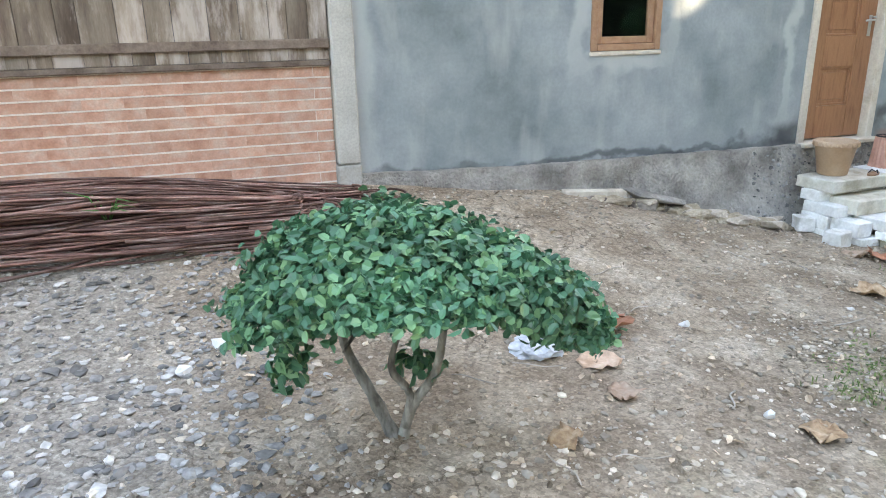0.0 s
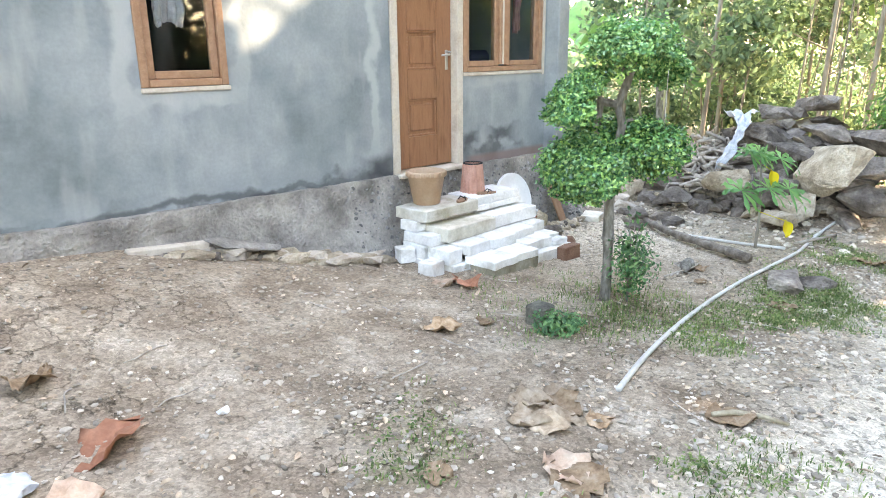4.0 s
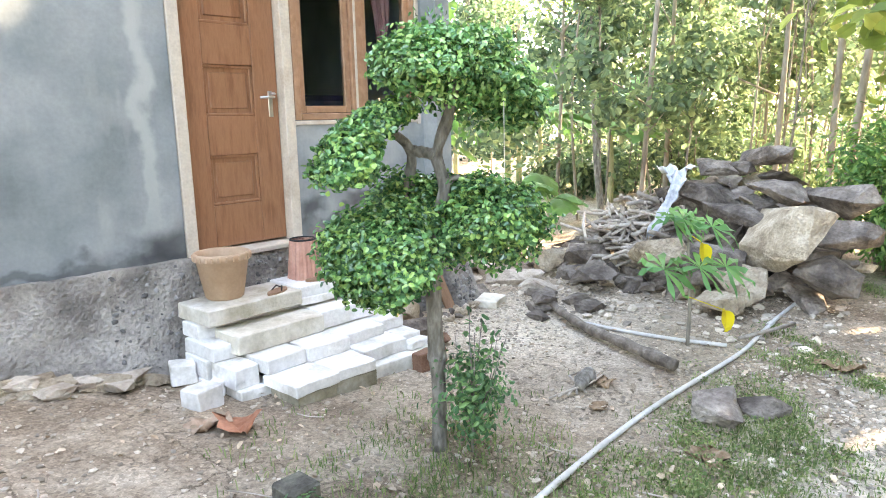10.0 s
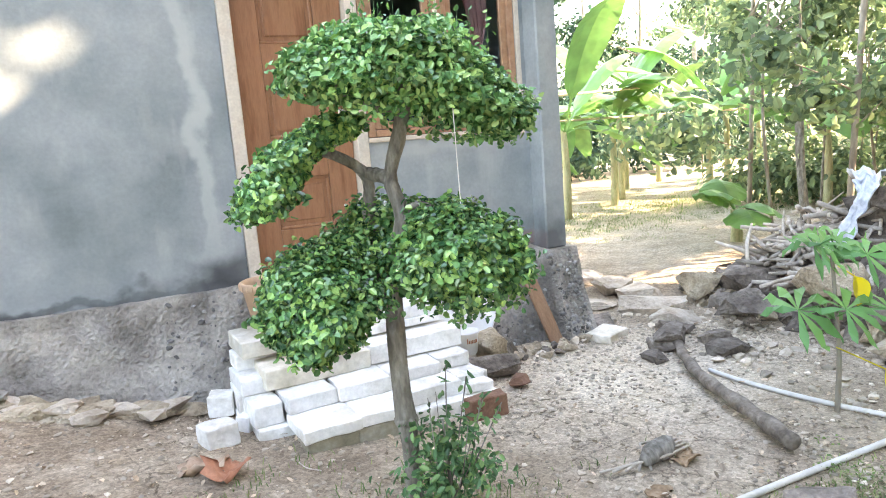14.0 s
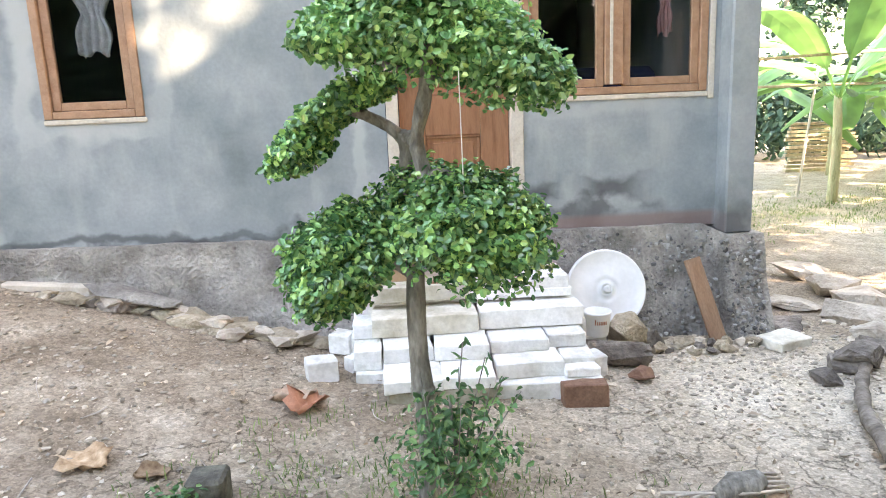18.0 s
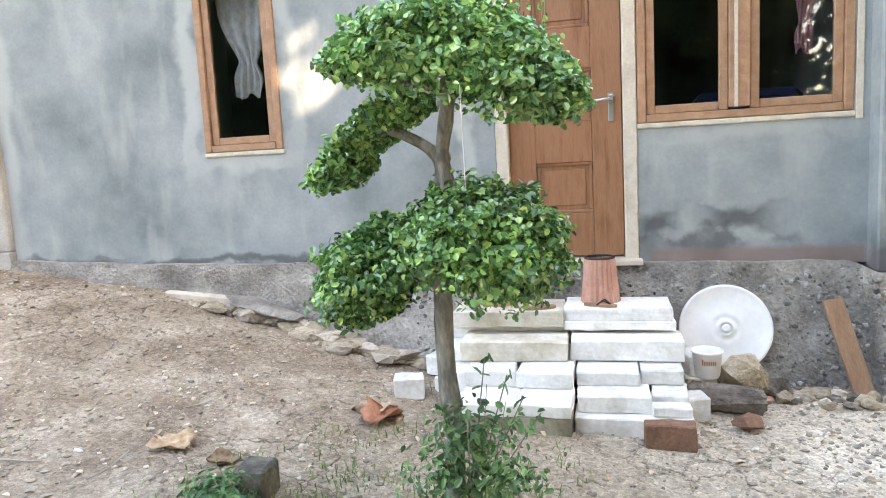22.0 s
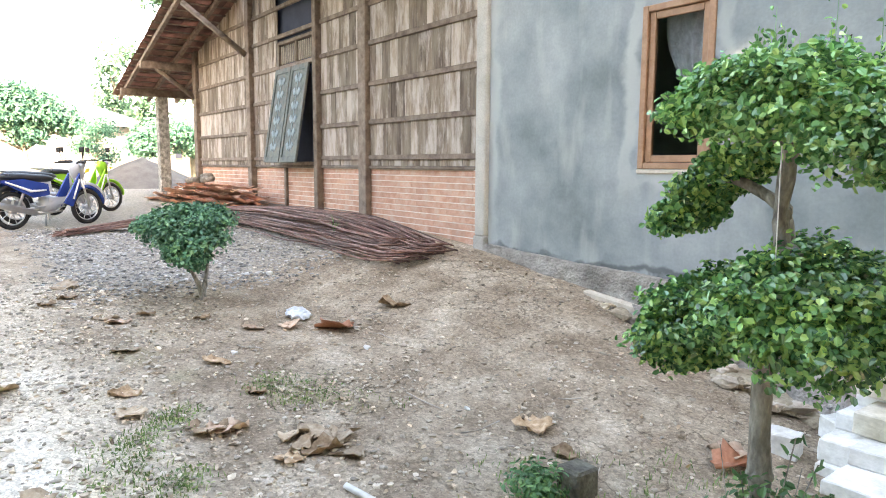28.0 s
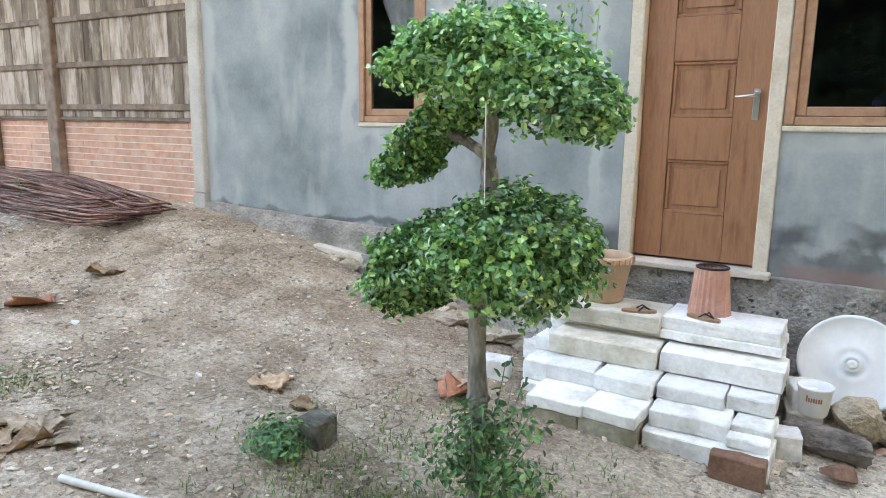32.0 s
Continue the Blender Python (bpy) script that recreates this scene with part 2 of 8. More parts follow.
M["red_leaf"] = material("dry_reddish_leaf", [(0.33, 0.12, 0.06), (0.48, 0.22, 0.13)], 0.65, 14, 5, 60, 0.2, 0.4, 0.004, jitter=0.15)
M["plastic_white"] = material("white_plastic", [(0.78, 0.78, 0.76), (0.88, 0.88, 0.86)], 0.4, 6, 3, 40, 0.05, 0.05, 0.001)
M["bag"] = material("thin_white_plastic_bag", [(0.4, 0.44, 0.49), (0.74, 0.76, 0.78)], 0.35, 18, 4, 40, 0.1, 0.4, 0.01)
M["pot_tan"] = material("tan_plastic_pot", [(0.45, 0.29, 0.18), (0.56, 0.39, 0.27)], 0.6, 5, 5, 60, 0.1, 0.15, 0.002)
M["pot_red"] = material("salmon_fluted_pot", [(0.47, 0.225, 0.165), (0.61, 0.345, 0.265)], 0.6, 9, 5, 60, 0.15, 0.2, 0.002)
M["pot_in"] = material("dark_pot_soil", [(0.03, 0.025, 0.02), (0.06, 0.05, 0.04)], 0.95)
M["plank"] = material("loose_brown_plank", [(0.24, 0.13, 0.075), (0.36, 0.22, 0.14)], 0.8, 3, 6, 40, 0.25, 0.3, 0.003, stretch=(5, 5, 1))
M["steel"] = material("chrome_metal", [(0.5, 0.5, 0.5), (0.62, 0.62, 0.61)], 0.3, 5, 2, 40, 0.05, 0, 0.001, metal=1.0)
M["rubber"] = material("black_rubber", [(0.015, 0.015, 0.016), (0.03, 0.03, 0.03)], 0.8, 9, 3, 60, 0.2, 0.2, 0.002)
M["blue_paint"] = material("glossy_blue_paint", [(0.015, 0.04, 0.2), (0.02, 0.06, 0.28)], 0.25, 4, 2, 40, 0.05, 0, 0.001)
M["green_paint"] = material("glossy_lime_paint", [(0.2, 0.5, 0.03), (0.28, 0.6, 0.05)], 0.25, 4, 2, 40, 0.05, 0, 0.001)
M["grey_paint"] = material("silver_grey_paint", [(0.35, 0.37, 0.4), (0.45, 0.46, 0.48)], 0.3, 4, 2, 40, 0.05, 0, 0.001)
M["black_vinyl"] = material("black_seat_vinyl", [(0.02, 0.02, 0.022), (0.035, 0.035, 0.037)], 0.5, 9, 3, 80, 0.1, 0.1, 0.001)
M["curtain"] = material("grey_lace_cloth", [(0.5, 0.46, 0.41), (0.78, 0.74, 0.68)], 0.9, 25, 5, 120, 0.3, 0.3, 0.004)
M["pink_cloth"] = material("pink_cloth", [(0.42, 0.18, 0.17), (0.55, 0.3, 0.28)], 0.9, 9, 4, 90, 0.15, 0.3, 0.004)
M["blue_cloth"] = material("dark_blue_cloth", [(0.02, 0.03, 0.09), (0.035, 0.05, 0.13)], 0.9, 9, 4, 90, 0.2, 0.3, 0.004)
# near-black blue stands for unlit rooms and the sheen of the panes
M["room"] = material("unlit_room_dark", [(0.024, 0.032, 0.058), (0.04, 0.05, 0.082)], 0.9, 3, 4, 30, 0.1, 0.2, 0.004)
M["far_wall"] = material("pale_rendered_wall", [(0.24, 0.225, 0.215), (0.36, 0.34, 0.32)], 0.9, 1.2, 6, 20, 0.1, 0.2, 0.01)
M["far_roof"] = material("far_clay_roof", [(0.26, 0.27, 0.28), (0.36, 0.37, 0.38)], 0.9, 3, 5, 30, 0.25, 0.3, 0.02)
M["sand"] = material("grey_sand", [(0.085, 0.078, 0.07), (0.135, 0.125, 0.115)], 0.95, 3, 7, 50, 0.2, 0.5, 0.02)
M["tile_heap"] = material("orange_clay_tile", [(0.68, 0.39, 0.27), (0.8, 0.54, 0.4), (0.74, 0.53, 0.42)], 0.9, 8, 5, 60, 0.2, 0.4, 0.005, jitter=0.12)
M["bamboo"] = material("dry_bamboo", [(0.34, 0.27, 0.17), (0.52, 0.45, 0.32)], 0.7, 5, 5, 40, 0.2, 0.2, 0.003, jitter=0.3, stretch=(3, 3, 0.6))
M["banana_stem"] = material("banana_stem_sheath", [(0.22, 0.24, 0.11), (0.4, 0.4, 0.24), (0.36, 0.28, 0.17)], 0.7, 5, 5, 40, 0.2, 0.2, 0.003, stretch=(3, 3, 0.6))
M["stick"] = material("dead_grey_wood", [(0.26, 0.215, 0.17), (0.58, 0.52, 0.45)], 0.9, 6, 6, 40, 0.25, 0.4, 0.004, jitter=0.3)
M["log"] = material("fallen_log_bark", [(0.10, 0.08, 0.063), (0.2, 0.165, 0.132), (0.31, 0.27, 0.225)], 0.95, 9, 8, 50, 0.3, 0.8, 0.015)
M["leaf_small"] = leaf_material("clipped_shrub_leaf", (0.026, 0.105, 0.042), (0.13, 0.33, 0.105), (0.31, 0.52, 0.15), 0.27, 0.07, 0.9)
# young-growth green, brightened to carry the light on the top crown
M["leaf_young_lit"] = leaf_material("lit_young_shrub_leaf", (0.045, 0.17, 0.06), (0.19, 0.43, 0.15), (0.4, 0.62, 0.22), 0.27, 0.12, 0.9)
M["leaf_umbrella"] = leaf_material("dark_shrub_leaf", (0.03, 0.11, 0.055), (0.075, 0.215, 0.115), (0.17, 0.33, 0.15), 0.4, 0.1)
M["leaf_sapling"] = leaf_material("fine_dark_leaf", (0.05, 0.15, 0.06), (0.11, 0.27, 0.11), (0.22, 0.41, 0.15), 0.45, 0.25)
M["leaf_wood"] = leaf_material("woodland_leaf", (0.085, 0.15, 0.085), (0.18, 0.27, 0.14), (0.32, 0.41, 0.2), 0.5, 0.4)
M["leaf_teal"] = leaf_material("hazy_green_leaf", (0.025, 0.07, 0.045), (0.05, 0.12, 0.075), (0.1, 0.19, 0.1), 0.6, 0.1)
M["leaf_porch"] = leaf_material("fine_blue_green_leaf", (0.04, 0.13, 0.095), (0.09, 0.23, 0.165), (0.19, 0.36, 0.22), 0.6, 0.2)
# very dark leaf colour keeps the unseen trees dark in the panes
M["leaf_shade"] = leaf_material("deep_shade_leaf", (0.02, 0.045, 0.02), (0.04, 0.08, 0.03), (0.07, 0.12, 0.04), 0.6, 0.08)
M["leaf_yellow"] = leaf_material("sunlit_yellow_leaf", (0.14, 0.23, 0.05), (0.27, 0.37, 0.08), (0.42, 0.47, 0.12), 0.5, 0.45)
M["leaf_hedge"] = leaf_material("bright_hedge_leaf", (0.045, 0.14, 0.035), (0.11, 0.27, 0.07), (0.25, 0.42, 0.11), 0.5, 0.35)
M["leaf_banana"] = leaf_material("banana_leaf", (0.09, 0.24, 0.07), (0.15, 0.33, 0.095), (0.22, 0.4, 0.13), 0.4, 0.2)
M["leaf_papaya"] = leaf_material("papaya_leaf", (0.09, 0.26, 0.09), (0.13, 0.34, 0.11), (0.2, 0.42, 0.12), 0.4, 0.35)
M["yellow_leaf"] = leaf_material("bright_yellow_leaf", (0.62, 0.47, 0.02), (0.75, 0.6, 0.03), (0.8, 0.62, 0.04), 0.5, 0.3)
M["grass"] = leaf_material("sparse_grass_blade", (0.09, 0.16, 0.045), (0.18, 0.27, 0.08), (0.33, 0.36, 0.15), 0.6, 0.3)


def glass_material():
    m = bpy.data.materials.new("window_glass")
    m.use_nodes = True
    b = m.node_tree.nodes["Principled BSDF"]
    b.inputs["Transmission Weight"].default_value, b.inputs["Roughness"].default_value, b.inputs["IOR"].default_value = 1.0, 0.02, 1.45
    b.inputs["Base Color"].default_value = (0.74, 0.8, 0.86, 1)
    return m


M["glass"] = glass_material()


def plaster_material():
    """Unpainted cement render: cloudy grey, pale trowel patches, damp dark foot with a ragged edge, a reddish splash band."""
    m = material("grey_cement_render", [(0.168, 0.198, 0.202), (0.252, 0.284, 0.288), (0.34, 0.366, 0.364)], 0.85, 1.7, 8, 40, 0.1, 0.3, 0.006)
    nt = m.node_tree
    b = nt.nodes["Principled BSDF"]
    src = b.inputs["Base Color"].links[0].from_socket
    tc = nt.nodes.new("ShaderNodeTexCoord")
    sep = nt.nodes.new("ShaderNodeSeparateXYZ")
    nt.links.new(tc.outputs["Object"], sep.inputs[0])
    # vertical trowel streaks
    mp = nt.nodes.new("ShaderNodeMapping")
    mp.inputs["Scale"].default_value = (2.6, 1, 0.7)
    st = nt.nodes.new("ShaderNodeTexNoise")
    st.inputs["Scale"].default_value, st.inputs["Detail"].default_value = 1.5, 5
    nt.links.new(tc.outputs["Object"], mp.inputs[0])
    nt.links.new(mp.outputs[0], st.inputs["Vector"])
    sr = nt.nodes.new("ShaderNodeMapRange")
    sr.inputs["From Min"].default_value, sr.inputs["From Max"].default_value, sr.inputs["To Max"].default_value = 0.55, 0.72, 0.65
    nt.links.new(st.outputs["Fac"], sr.inputs["Value"])
    mix = nt.nodes.new("ShaderNodeMix")
    mix.data_type = "RGBA"
    mix.inputs["B"].default_value = (0.42, 0.43, 0.41, 1)
    nt.links.new(sr.outputs[0], mix.inputs["Factor"])
    nt.links.new(src, mix.inputs["A"])
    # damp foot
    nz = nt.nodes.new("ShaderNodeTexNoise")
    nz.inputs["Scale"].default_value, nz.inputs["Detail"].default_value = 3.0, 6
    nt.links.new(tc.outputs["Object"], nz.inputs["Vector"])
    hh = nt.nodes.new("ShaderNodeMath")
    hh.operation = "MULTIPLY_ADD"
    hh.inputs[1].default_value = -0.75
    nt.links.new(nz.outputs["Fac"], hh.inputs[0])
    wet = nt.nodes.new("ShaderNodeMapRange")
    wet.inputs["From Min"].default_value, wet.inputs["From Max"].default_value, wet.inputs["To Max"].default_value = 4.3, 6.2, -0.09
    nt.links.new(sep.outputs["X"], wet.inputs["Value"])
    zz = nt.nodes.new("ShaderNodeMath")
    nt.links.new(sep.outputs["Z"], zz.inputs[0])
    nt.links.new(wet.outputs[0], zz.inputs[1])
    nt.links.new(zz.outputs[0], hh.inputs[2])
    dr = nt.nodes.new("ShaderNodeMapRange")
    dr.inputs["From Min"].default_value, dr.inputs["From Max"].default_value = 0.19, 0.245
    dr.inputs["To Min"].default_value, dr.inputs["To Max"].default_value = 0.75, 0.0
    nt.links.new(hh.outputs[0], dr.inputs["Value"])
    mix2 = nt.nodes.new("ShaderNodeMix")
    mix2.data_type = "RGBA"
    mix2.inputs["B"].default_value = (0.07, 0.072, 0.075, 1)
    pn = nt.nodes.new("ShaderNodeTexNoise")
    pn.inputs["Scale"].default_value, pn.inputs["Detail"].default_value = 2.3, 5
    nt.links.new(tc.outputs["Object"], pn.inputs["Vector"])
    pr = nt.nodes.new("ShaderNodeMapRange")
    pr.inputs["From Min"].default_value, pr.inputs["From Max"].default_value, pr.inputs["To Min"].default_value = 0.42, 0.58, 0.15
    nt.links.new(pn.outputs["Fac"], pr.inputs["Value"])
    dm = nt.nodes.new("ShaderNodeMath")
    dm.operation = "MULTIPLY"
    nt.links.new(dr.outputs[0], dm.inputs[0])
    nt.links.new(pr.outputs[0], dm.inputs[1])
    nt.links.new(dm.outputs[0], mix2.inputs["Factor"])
    nt.links.new(mix.outputs["Result"], mix2.inputs["A"])
    # reddish splash band right of the door
    band = nt.nodes.new("ShaderNodeMapRange")
    band.inputs["From Min"].default_value, band.inputs["From Max"].default_value, band.inputs["To Min"].default_value, band.inputs["To Max"].default_value = 0.585, 0.62, 0.7, 0.0
    nt.links.new(sep.outputs["Z"], band.inputs["Value"])
    bx = nt.nodes.new("ShaderNodeMapRange")
    bx.inputs["From Min"].default_value, bx.inputs["From Max"].default_value = 5.9, 6.0
    nt.links.new(sep.outputs["X"], bx.inputs["Value"])
    bq = nt.nodes.new("ShaderNodeMapRange")
    bq.inputs["From Min"].default_value, bq.inputs["From Max"].default_value, bq.inputs["To Min"].default_value, bq.inputs["To Max"].default_value = 7.17, 7.21, 1.0, 0.0
    nt.links.new(sep.outputs["X"], bq.inputs["Value"])
    bw = nt.nodes.new("ShaderNodeMath")
    bw.operation = "MULTIPLY"
    nt.links.new(bx.outputs[0], bw.inputs[0])
    nt.links.new(bq.outputs[0], bw.inputs[1])
    bm2 = nt.nodes.new("ShaderNodeMath")
    bm2.operation = "MULTIPLY"
    nt.links.new(band.outputs[0], bm2.inputs[0])
    nt.links.new(bw.outputs[0], bm2.inputs[1])
    mix3 = nt.nodes.new("ShaderNodeMix")
    mix3.data_type = "RGBA"
    mix3.inputs["B"].default_value = (0.24, 0.15, 0.13, 1)
    nt.links.new(bm2.outputs[0], mix3.inputs["Factor"])
    nt.links.new(mix2.outputs["Result"], mix3.inputs["A"])
    # mortar smeared round the frames and beside the column, wet stains at the foot
    wn1 = nt.nodes.new("ShaderNodeTexNoise")
    wn1.inputs["Scale"].default_value, wn1.inputs["Detail"].default_value = 3.2, 9
    nt.links.new(tc.outputs["Object"], wn1.inputs["Vector"])
    ws = nt.nodes.new("ShaderNodeSeparateColor")
    nt.links.new(wn1.outputs["Color"], ws.inputs[0])
    out = mix3.outputs["Result"]

    def calc(op, a, c):
        n = nt.nodes.new("ShaderNodeMath")
        n.operation = op
        for slot, v in ((0, a), (1, c)):
            if isinstance(v, float):
                n.inputs[slot].default_value = v
            else:
                nt.links.new(v, n.inputs[slot])
        return n.outputs[0]
    wob_x = calc("MULTIPLY", calc("SUBTRACT", ws.outputs[0], 0.5), 0.34)
    wob_z = calc("MULTIPLY", calc("SUBTRACT", ws.outputs[1], 0.5), 0.34)
    px, pz = calc("ADD", sep.outputs["X"], wob_x), calc("ADD", sep.outputs["Z"], wob_z)
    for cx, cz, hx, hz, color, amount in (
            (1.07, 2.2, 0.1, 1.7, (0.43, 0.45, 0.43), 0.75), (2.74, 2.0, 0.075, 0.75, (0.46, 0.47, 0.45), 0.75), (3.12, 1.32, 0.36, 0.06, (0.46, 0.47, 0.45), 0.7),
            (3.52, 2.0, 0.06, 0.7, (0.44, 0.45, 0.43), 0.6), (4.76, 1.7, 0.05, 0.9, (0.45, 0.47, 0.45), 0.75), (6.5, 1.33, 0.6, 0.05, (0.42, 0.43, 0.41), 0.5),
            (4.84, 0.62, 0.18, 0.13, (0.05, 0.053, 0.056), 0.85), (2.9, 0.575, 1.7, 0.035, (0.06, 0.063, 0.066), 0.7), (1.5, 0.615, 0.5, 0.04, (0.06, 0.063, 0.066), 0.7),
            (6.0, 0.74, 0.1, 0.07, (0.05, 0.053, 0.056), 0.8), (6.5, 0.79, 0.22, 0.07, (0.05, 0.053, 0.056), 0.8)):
        ax = calc("DIVIDE", calc("ABSOLUTE", calc("SUBTRACT", px, cx), 0.0), hx)
        az = calc("DIVIDE", calc("ABSOLUTE", calc("SUBTRACT", pz, cz), 0.0), hz)
        edge = nt.nodes.new("ShaderNodeMapRange")
        edge.interpolation_type = "SMOOTHSTEP"
        edge.inputs["From Min"].default_value, edge.inputs["From Max"].default_value = 0.25, 1.5
        edge.inputs["To Min"].default_value, edge.inputs["To Max"].default_value = amount, 0.0
        nt.links.new(calc("MAXIMUM", ax, az), edge.inputs["Value"])
        mx = nt.nodes.new("ShaderNodeMix")
        mx.data_type = "RGBA"
        mx.inputs["B"].default_value = (*color, 1)
        nt.links.new(edge.outputs[0], mx.inputs["Factor"])
        nt.links.new(out, mx.inputs["A"])
        out = mx.outputs["Result"]
    nt.links.new(out, b.inputs["Base Color"])
    return m


M["plaster"] = plaster_material()


def whitewash(m):
    """Worn pale wash left in streaks and patches on the boards, more on some than on others."""
    nt = m.node_tree
    b = nt.nodes["Principled BSDF"]
    src = b.inputs["Base Color"].links[0].from_socket
    tc = nt.nodes.new("ShaderNodeTexCoord")
    oi = nt.nodes.new("ShaderNodeObjectInfo")
    mp = nt.nodes.new("ShaderNodeMapping")
    mp.inputs["Scale"].default_value = (9, 9, 2.2)
    n = nt.nodes.new("ShaderNodeTexNoise")
    n.inputs["Scale"].default_value, n.inputs["Detail"].default_value, n.inputs["Roughness"].default_value = 1.0, 9, 0.7
    nt.links.new(tc.outputs["Object"], mp.inputs[0])
    nt.links.new(mp.outputs[0], n.inputs["Vector"])
    shift = nt.nodes.new("ShaderNodeMath")
    shift.operation, shift.inputs[1].default_value = "MULTIPLY_ADD", 0.16
    nt.links.new(oi.outputs["Random"], shift.inputs[0])
    nt.links.new(n.outputs["Fac"], shift.inputs[2])
    r = nt.nodes.new("ShaderNodeMapRange")
    r.inputs["From Min"].default_value, r.inputs["From Max"].default_value, r.inputs["To Max"].default_value = 0.55, 0.7, 0.75
    nt.links.new(shift.outputs[0], r.inputs["Value"])
    mx = nt.nodes.new("ShaderNodeMix")
    mx.data_type = "RGBA"
    mx.inputs["B"].default_value = (0.53, 0.455, 0.4, 1)
    nt.links.new(r.outputs[0], mx.inputs["Factor"])
    nt.links.new(src, mx.inputs["A"])
    nt.links.new(mx.outputs["Result"], b.inputs["Base Color"])


whitewash(M["board"])


def ground_material():
    m = bpy.data.materials.new("bare_earth_with_gravel")
    m.use_nodes = True
    nt = m.node_tree
    b = nt.nodes["Principled BSDF"]
    b.inputs["Roughness"].default_value, b.inputs["Specular IOR Level"].default_value = 0.95, 0.2
    tc = nt.nodes.new("ShaderNodeTexCoord")

    def noise_ramp(scale, detail, stops):
        n = nt.nodes.new("ShaderNodeTexNoise")
        n.inputs["Scale"].default_value, n.inputs["Detail"].default_value, n.inputs["Roughness"].default_value = scale, detail, 0.65
        nt.links.new(tc.outputs["Object"], n.inputs["Vector"])
        r = nt.nodes.new("ShaderNodeValToRGB")
        while len(r.color_ramp.elements) < len(stops):
            r.color_ramp.elements.new(0.5)
        for e, (p, c) in zip(r.color_ramp.elements, stops):
            e.position, e.color = p, (*c, 1)
        nt.links.new(n.outputs["Fac"], r.inputs["Fac"])
        return n, r
    n1, earth = noise_ramp(2.4, 12, [(0.3, (0.2, 0.148, 0.102)), (0.46, (0.312, 0.242, 0.175)), (0.58, (0.412, 0.334, 0.25)), (0.72, (0.55, 0.47, 0.375))])
    n2, gravel = noise_ramp(28, 5, [(0.3, (0.2, 0.175, 0.145)), (0.55, (0.33, 0.295, 0.245)), (0.7, (0.46, 0.42, 0.36))])
    n3, road = noise_ramp(3.5, 8, [(0.3, (0.48, 0.4, 0.3)), (0.5, (0.66, 0.575, 0.455)), (0.7, (0.78, 0.7, 0.58))])
    n4, grass = noise_ramp(5, 8, [(0.35, (0.15, 0.17, 0.07)), (0.5, (0.23, 0.23, 0.11)), (0.68, (0.33, 0.28, 0.18))])
    out = earth.outputs["Color"]
    for name, ramp in (("gravel", gravel), ("road", road), ("grass", grass)):
        at = nt.nodes.new("ShaderNodeAttribute")
        at.attribute_name = name
        mix = nt.nodes.new("ShaderNodeMix")
        mix.data_type = "RGBA"
        nt.links.new(at.outputs["Fac"], mix.inputs["Factor"])
        nt.links.new(out, mix.inputs["A"])
        nt.links.new(ramp.outputs["Color"], mix.inputs["B"])
        out = mix.outputs["Result"]
    # grit: small pale and dark grains
    v = nt.nodes.new("ShaderNodeTexVoronoi")
    v.inputs["Scale"].default_value = 55
    nt.links.new(tc.outputs["Object"], v.inputs["Vector"])
    vs = nt.nodes.new("ShaderNodeSeparateColor")
    nt.links.new(v.outputs["Color"], vs.inputs[0])
    vr = nt.nodes.new("ShaderNodeMapRange")
    vr.inputs["To Min"].default_value, vr.inputs["To Max"].default_value = 0.76, 1.24
    nt.links.new(vs.outputs[0], vr.inputs["Value"])
    v2 = nt.nodes.new("ShaderNodeTexVoronoi")
    v2.inputs["Scale"].default_value = 130
    nt.links.new(tc.outputs["Object"], v2.inputs["Vector"])
    vs2 = nt.nodes.new("ShaderNodeSeparateColor")
    nt.links.new(v2.outputs["Color"], vs2.inputs[0])
    vr2 = nt.nodes.new("ShaderNodeMapRange")
    vr2.inputs["To Min"].default_value, vr2.inputs["To Max"].default_value = 0.8, 1.2
    nt.links.new(vs2.outputs[0], vr2.inputs["Value"])
    vm = nt.nodes.new("ShaderNodeMath")
    vm.operation = "MULTIPLY"
    nt.links.new(vr.outputs[0], vm.inputs[0])
    nt.links.new(vr2.outputs[0], vm.inputs[1])
    # dry cracks
    vc = nt.nodes.new("ShaderNodeTexVoronoi")
    vc.feature = "DISTANCE_TO_EDGE"
    vc.inputs["Scale"].default_value = 5.5
    wob = nt.nodes.new("ShaderNodeMix")
    wob.data_type = "VECTOR"
    wob.inputs["Factor"].default_value = 0.3
    nt.links.new(tc.outputs["Object"], wob.inputs["A"])
    nt.links.new(n1.outputs["Color"], wob.inputs["B"])
    nt.links.new(wob.outputs["Result"], vc.inputs["Vector"])
    cr = nt.nodes.new("ShaderNodeMapRange")
    cr.inputs["From Max"].default_value, cr.inputs["To Min"].default_value, cr.inputs["To Max"].default_value = 0.026, 0.5, 1.0
    pm = nt.nodes.new("ShaderNodeTexNoise")
    pm.inputs["Scale"].default_value, pm.inputs["Detail"].default_value = 0.8, 3
    nt.links.new(tc.outputs["Object"], pm.inputs["Vector"])
    pk = nt.nodes.new("ShaderNodeMapRange")
    pk.inputs["From Min"].default_value, pk.inputs["From Max"].default_value, pk.inputs["To Min"].default_value, pk.inputs["To Max"].default_value = 0.42, 0.55, 0.035, 0.0
    nt.links.new(pm.outputs["Fac"], pk.inputs["Value"])
    pa = nt.nodes.new("ShaderNodeMath")
    nt.links.new(vc.outputs["Distance"], pa.inputs[0])
    nt.links.new(pk.outputs[0], pa.inputs[1])
    nt.links.new(pa.outputs[0], cr.inputs["Value"])
    cm = nt.nodes.new("ShaderNodeMath")
    cm.operation = "MULTIPLY"
    nt.links.new(vm.outputs[0], cm.inputs[0])
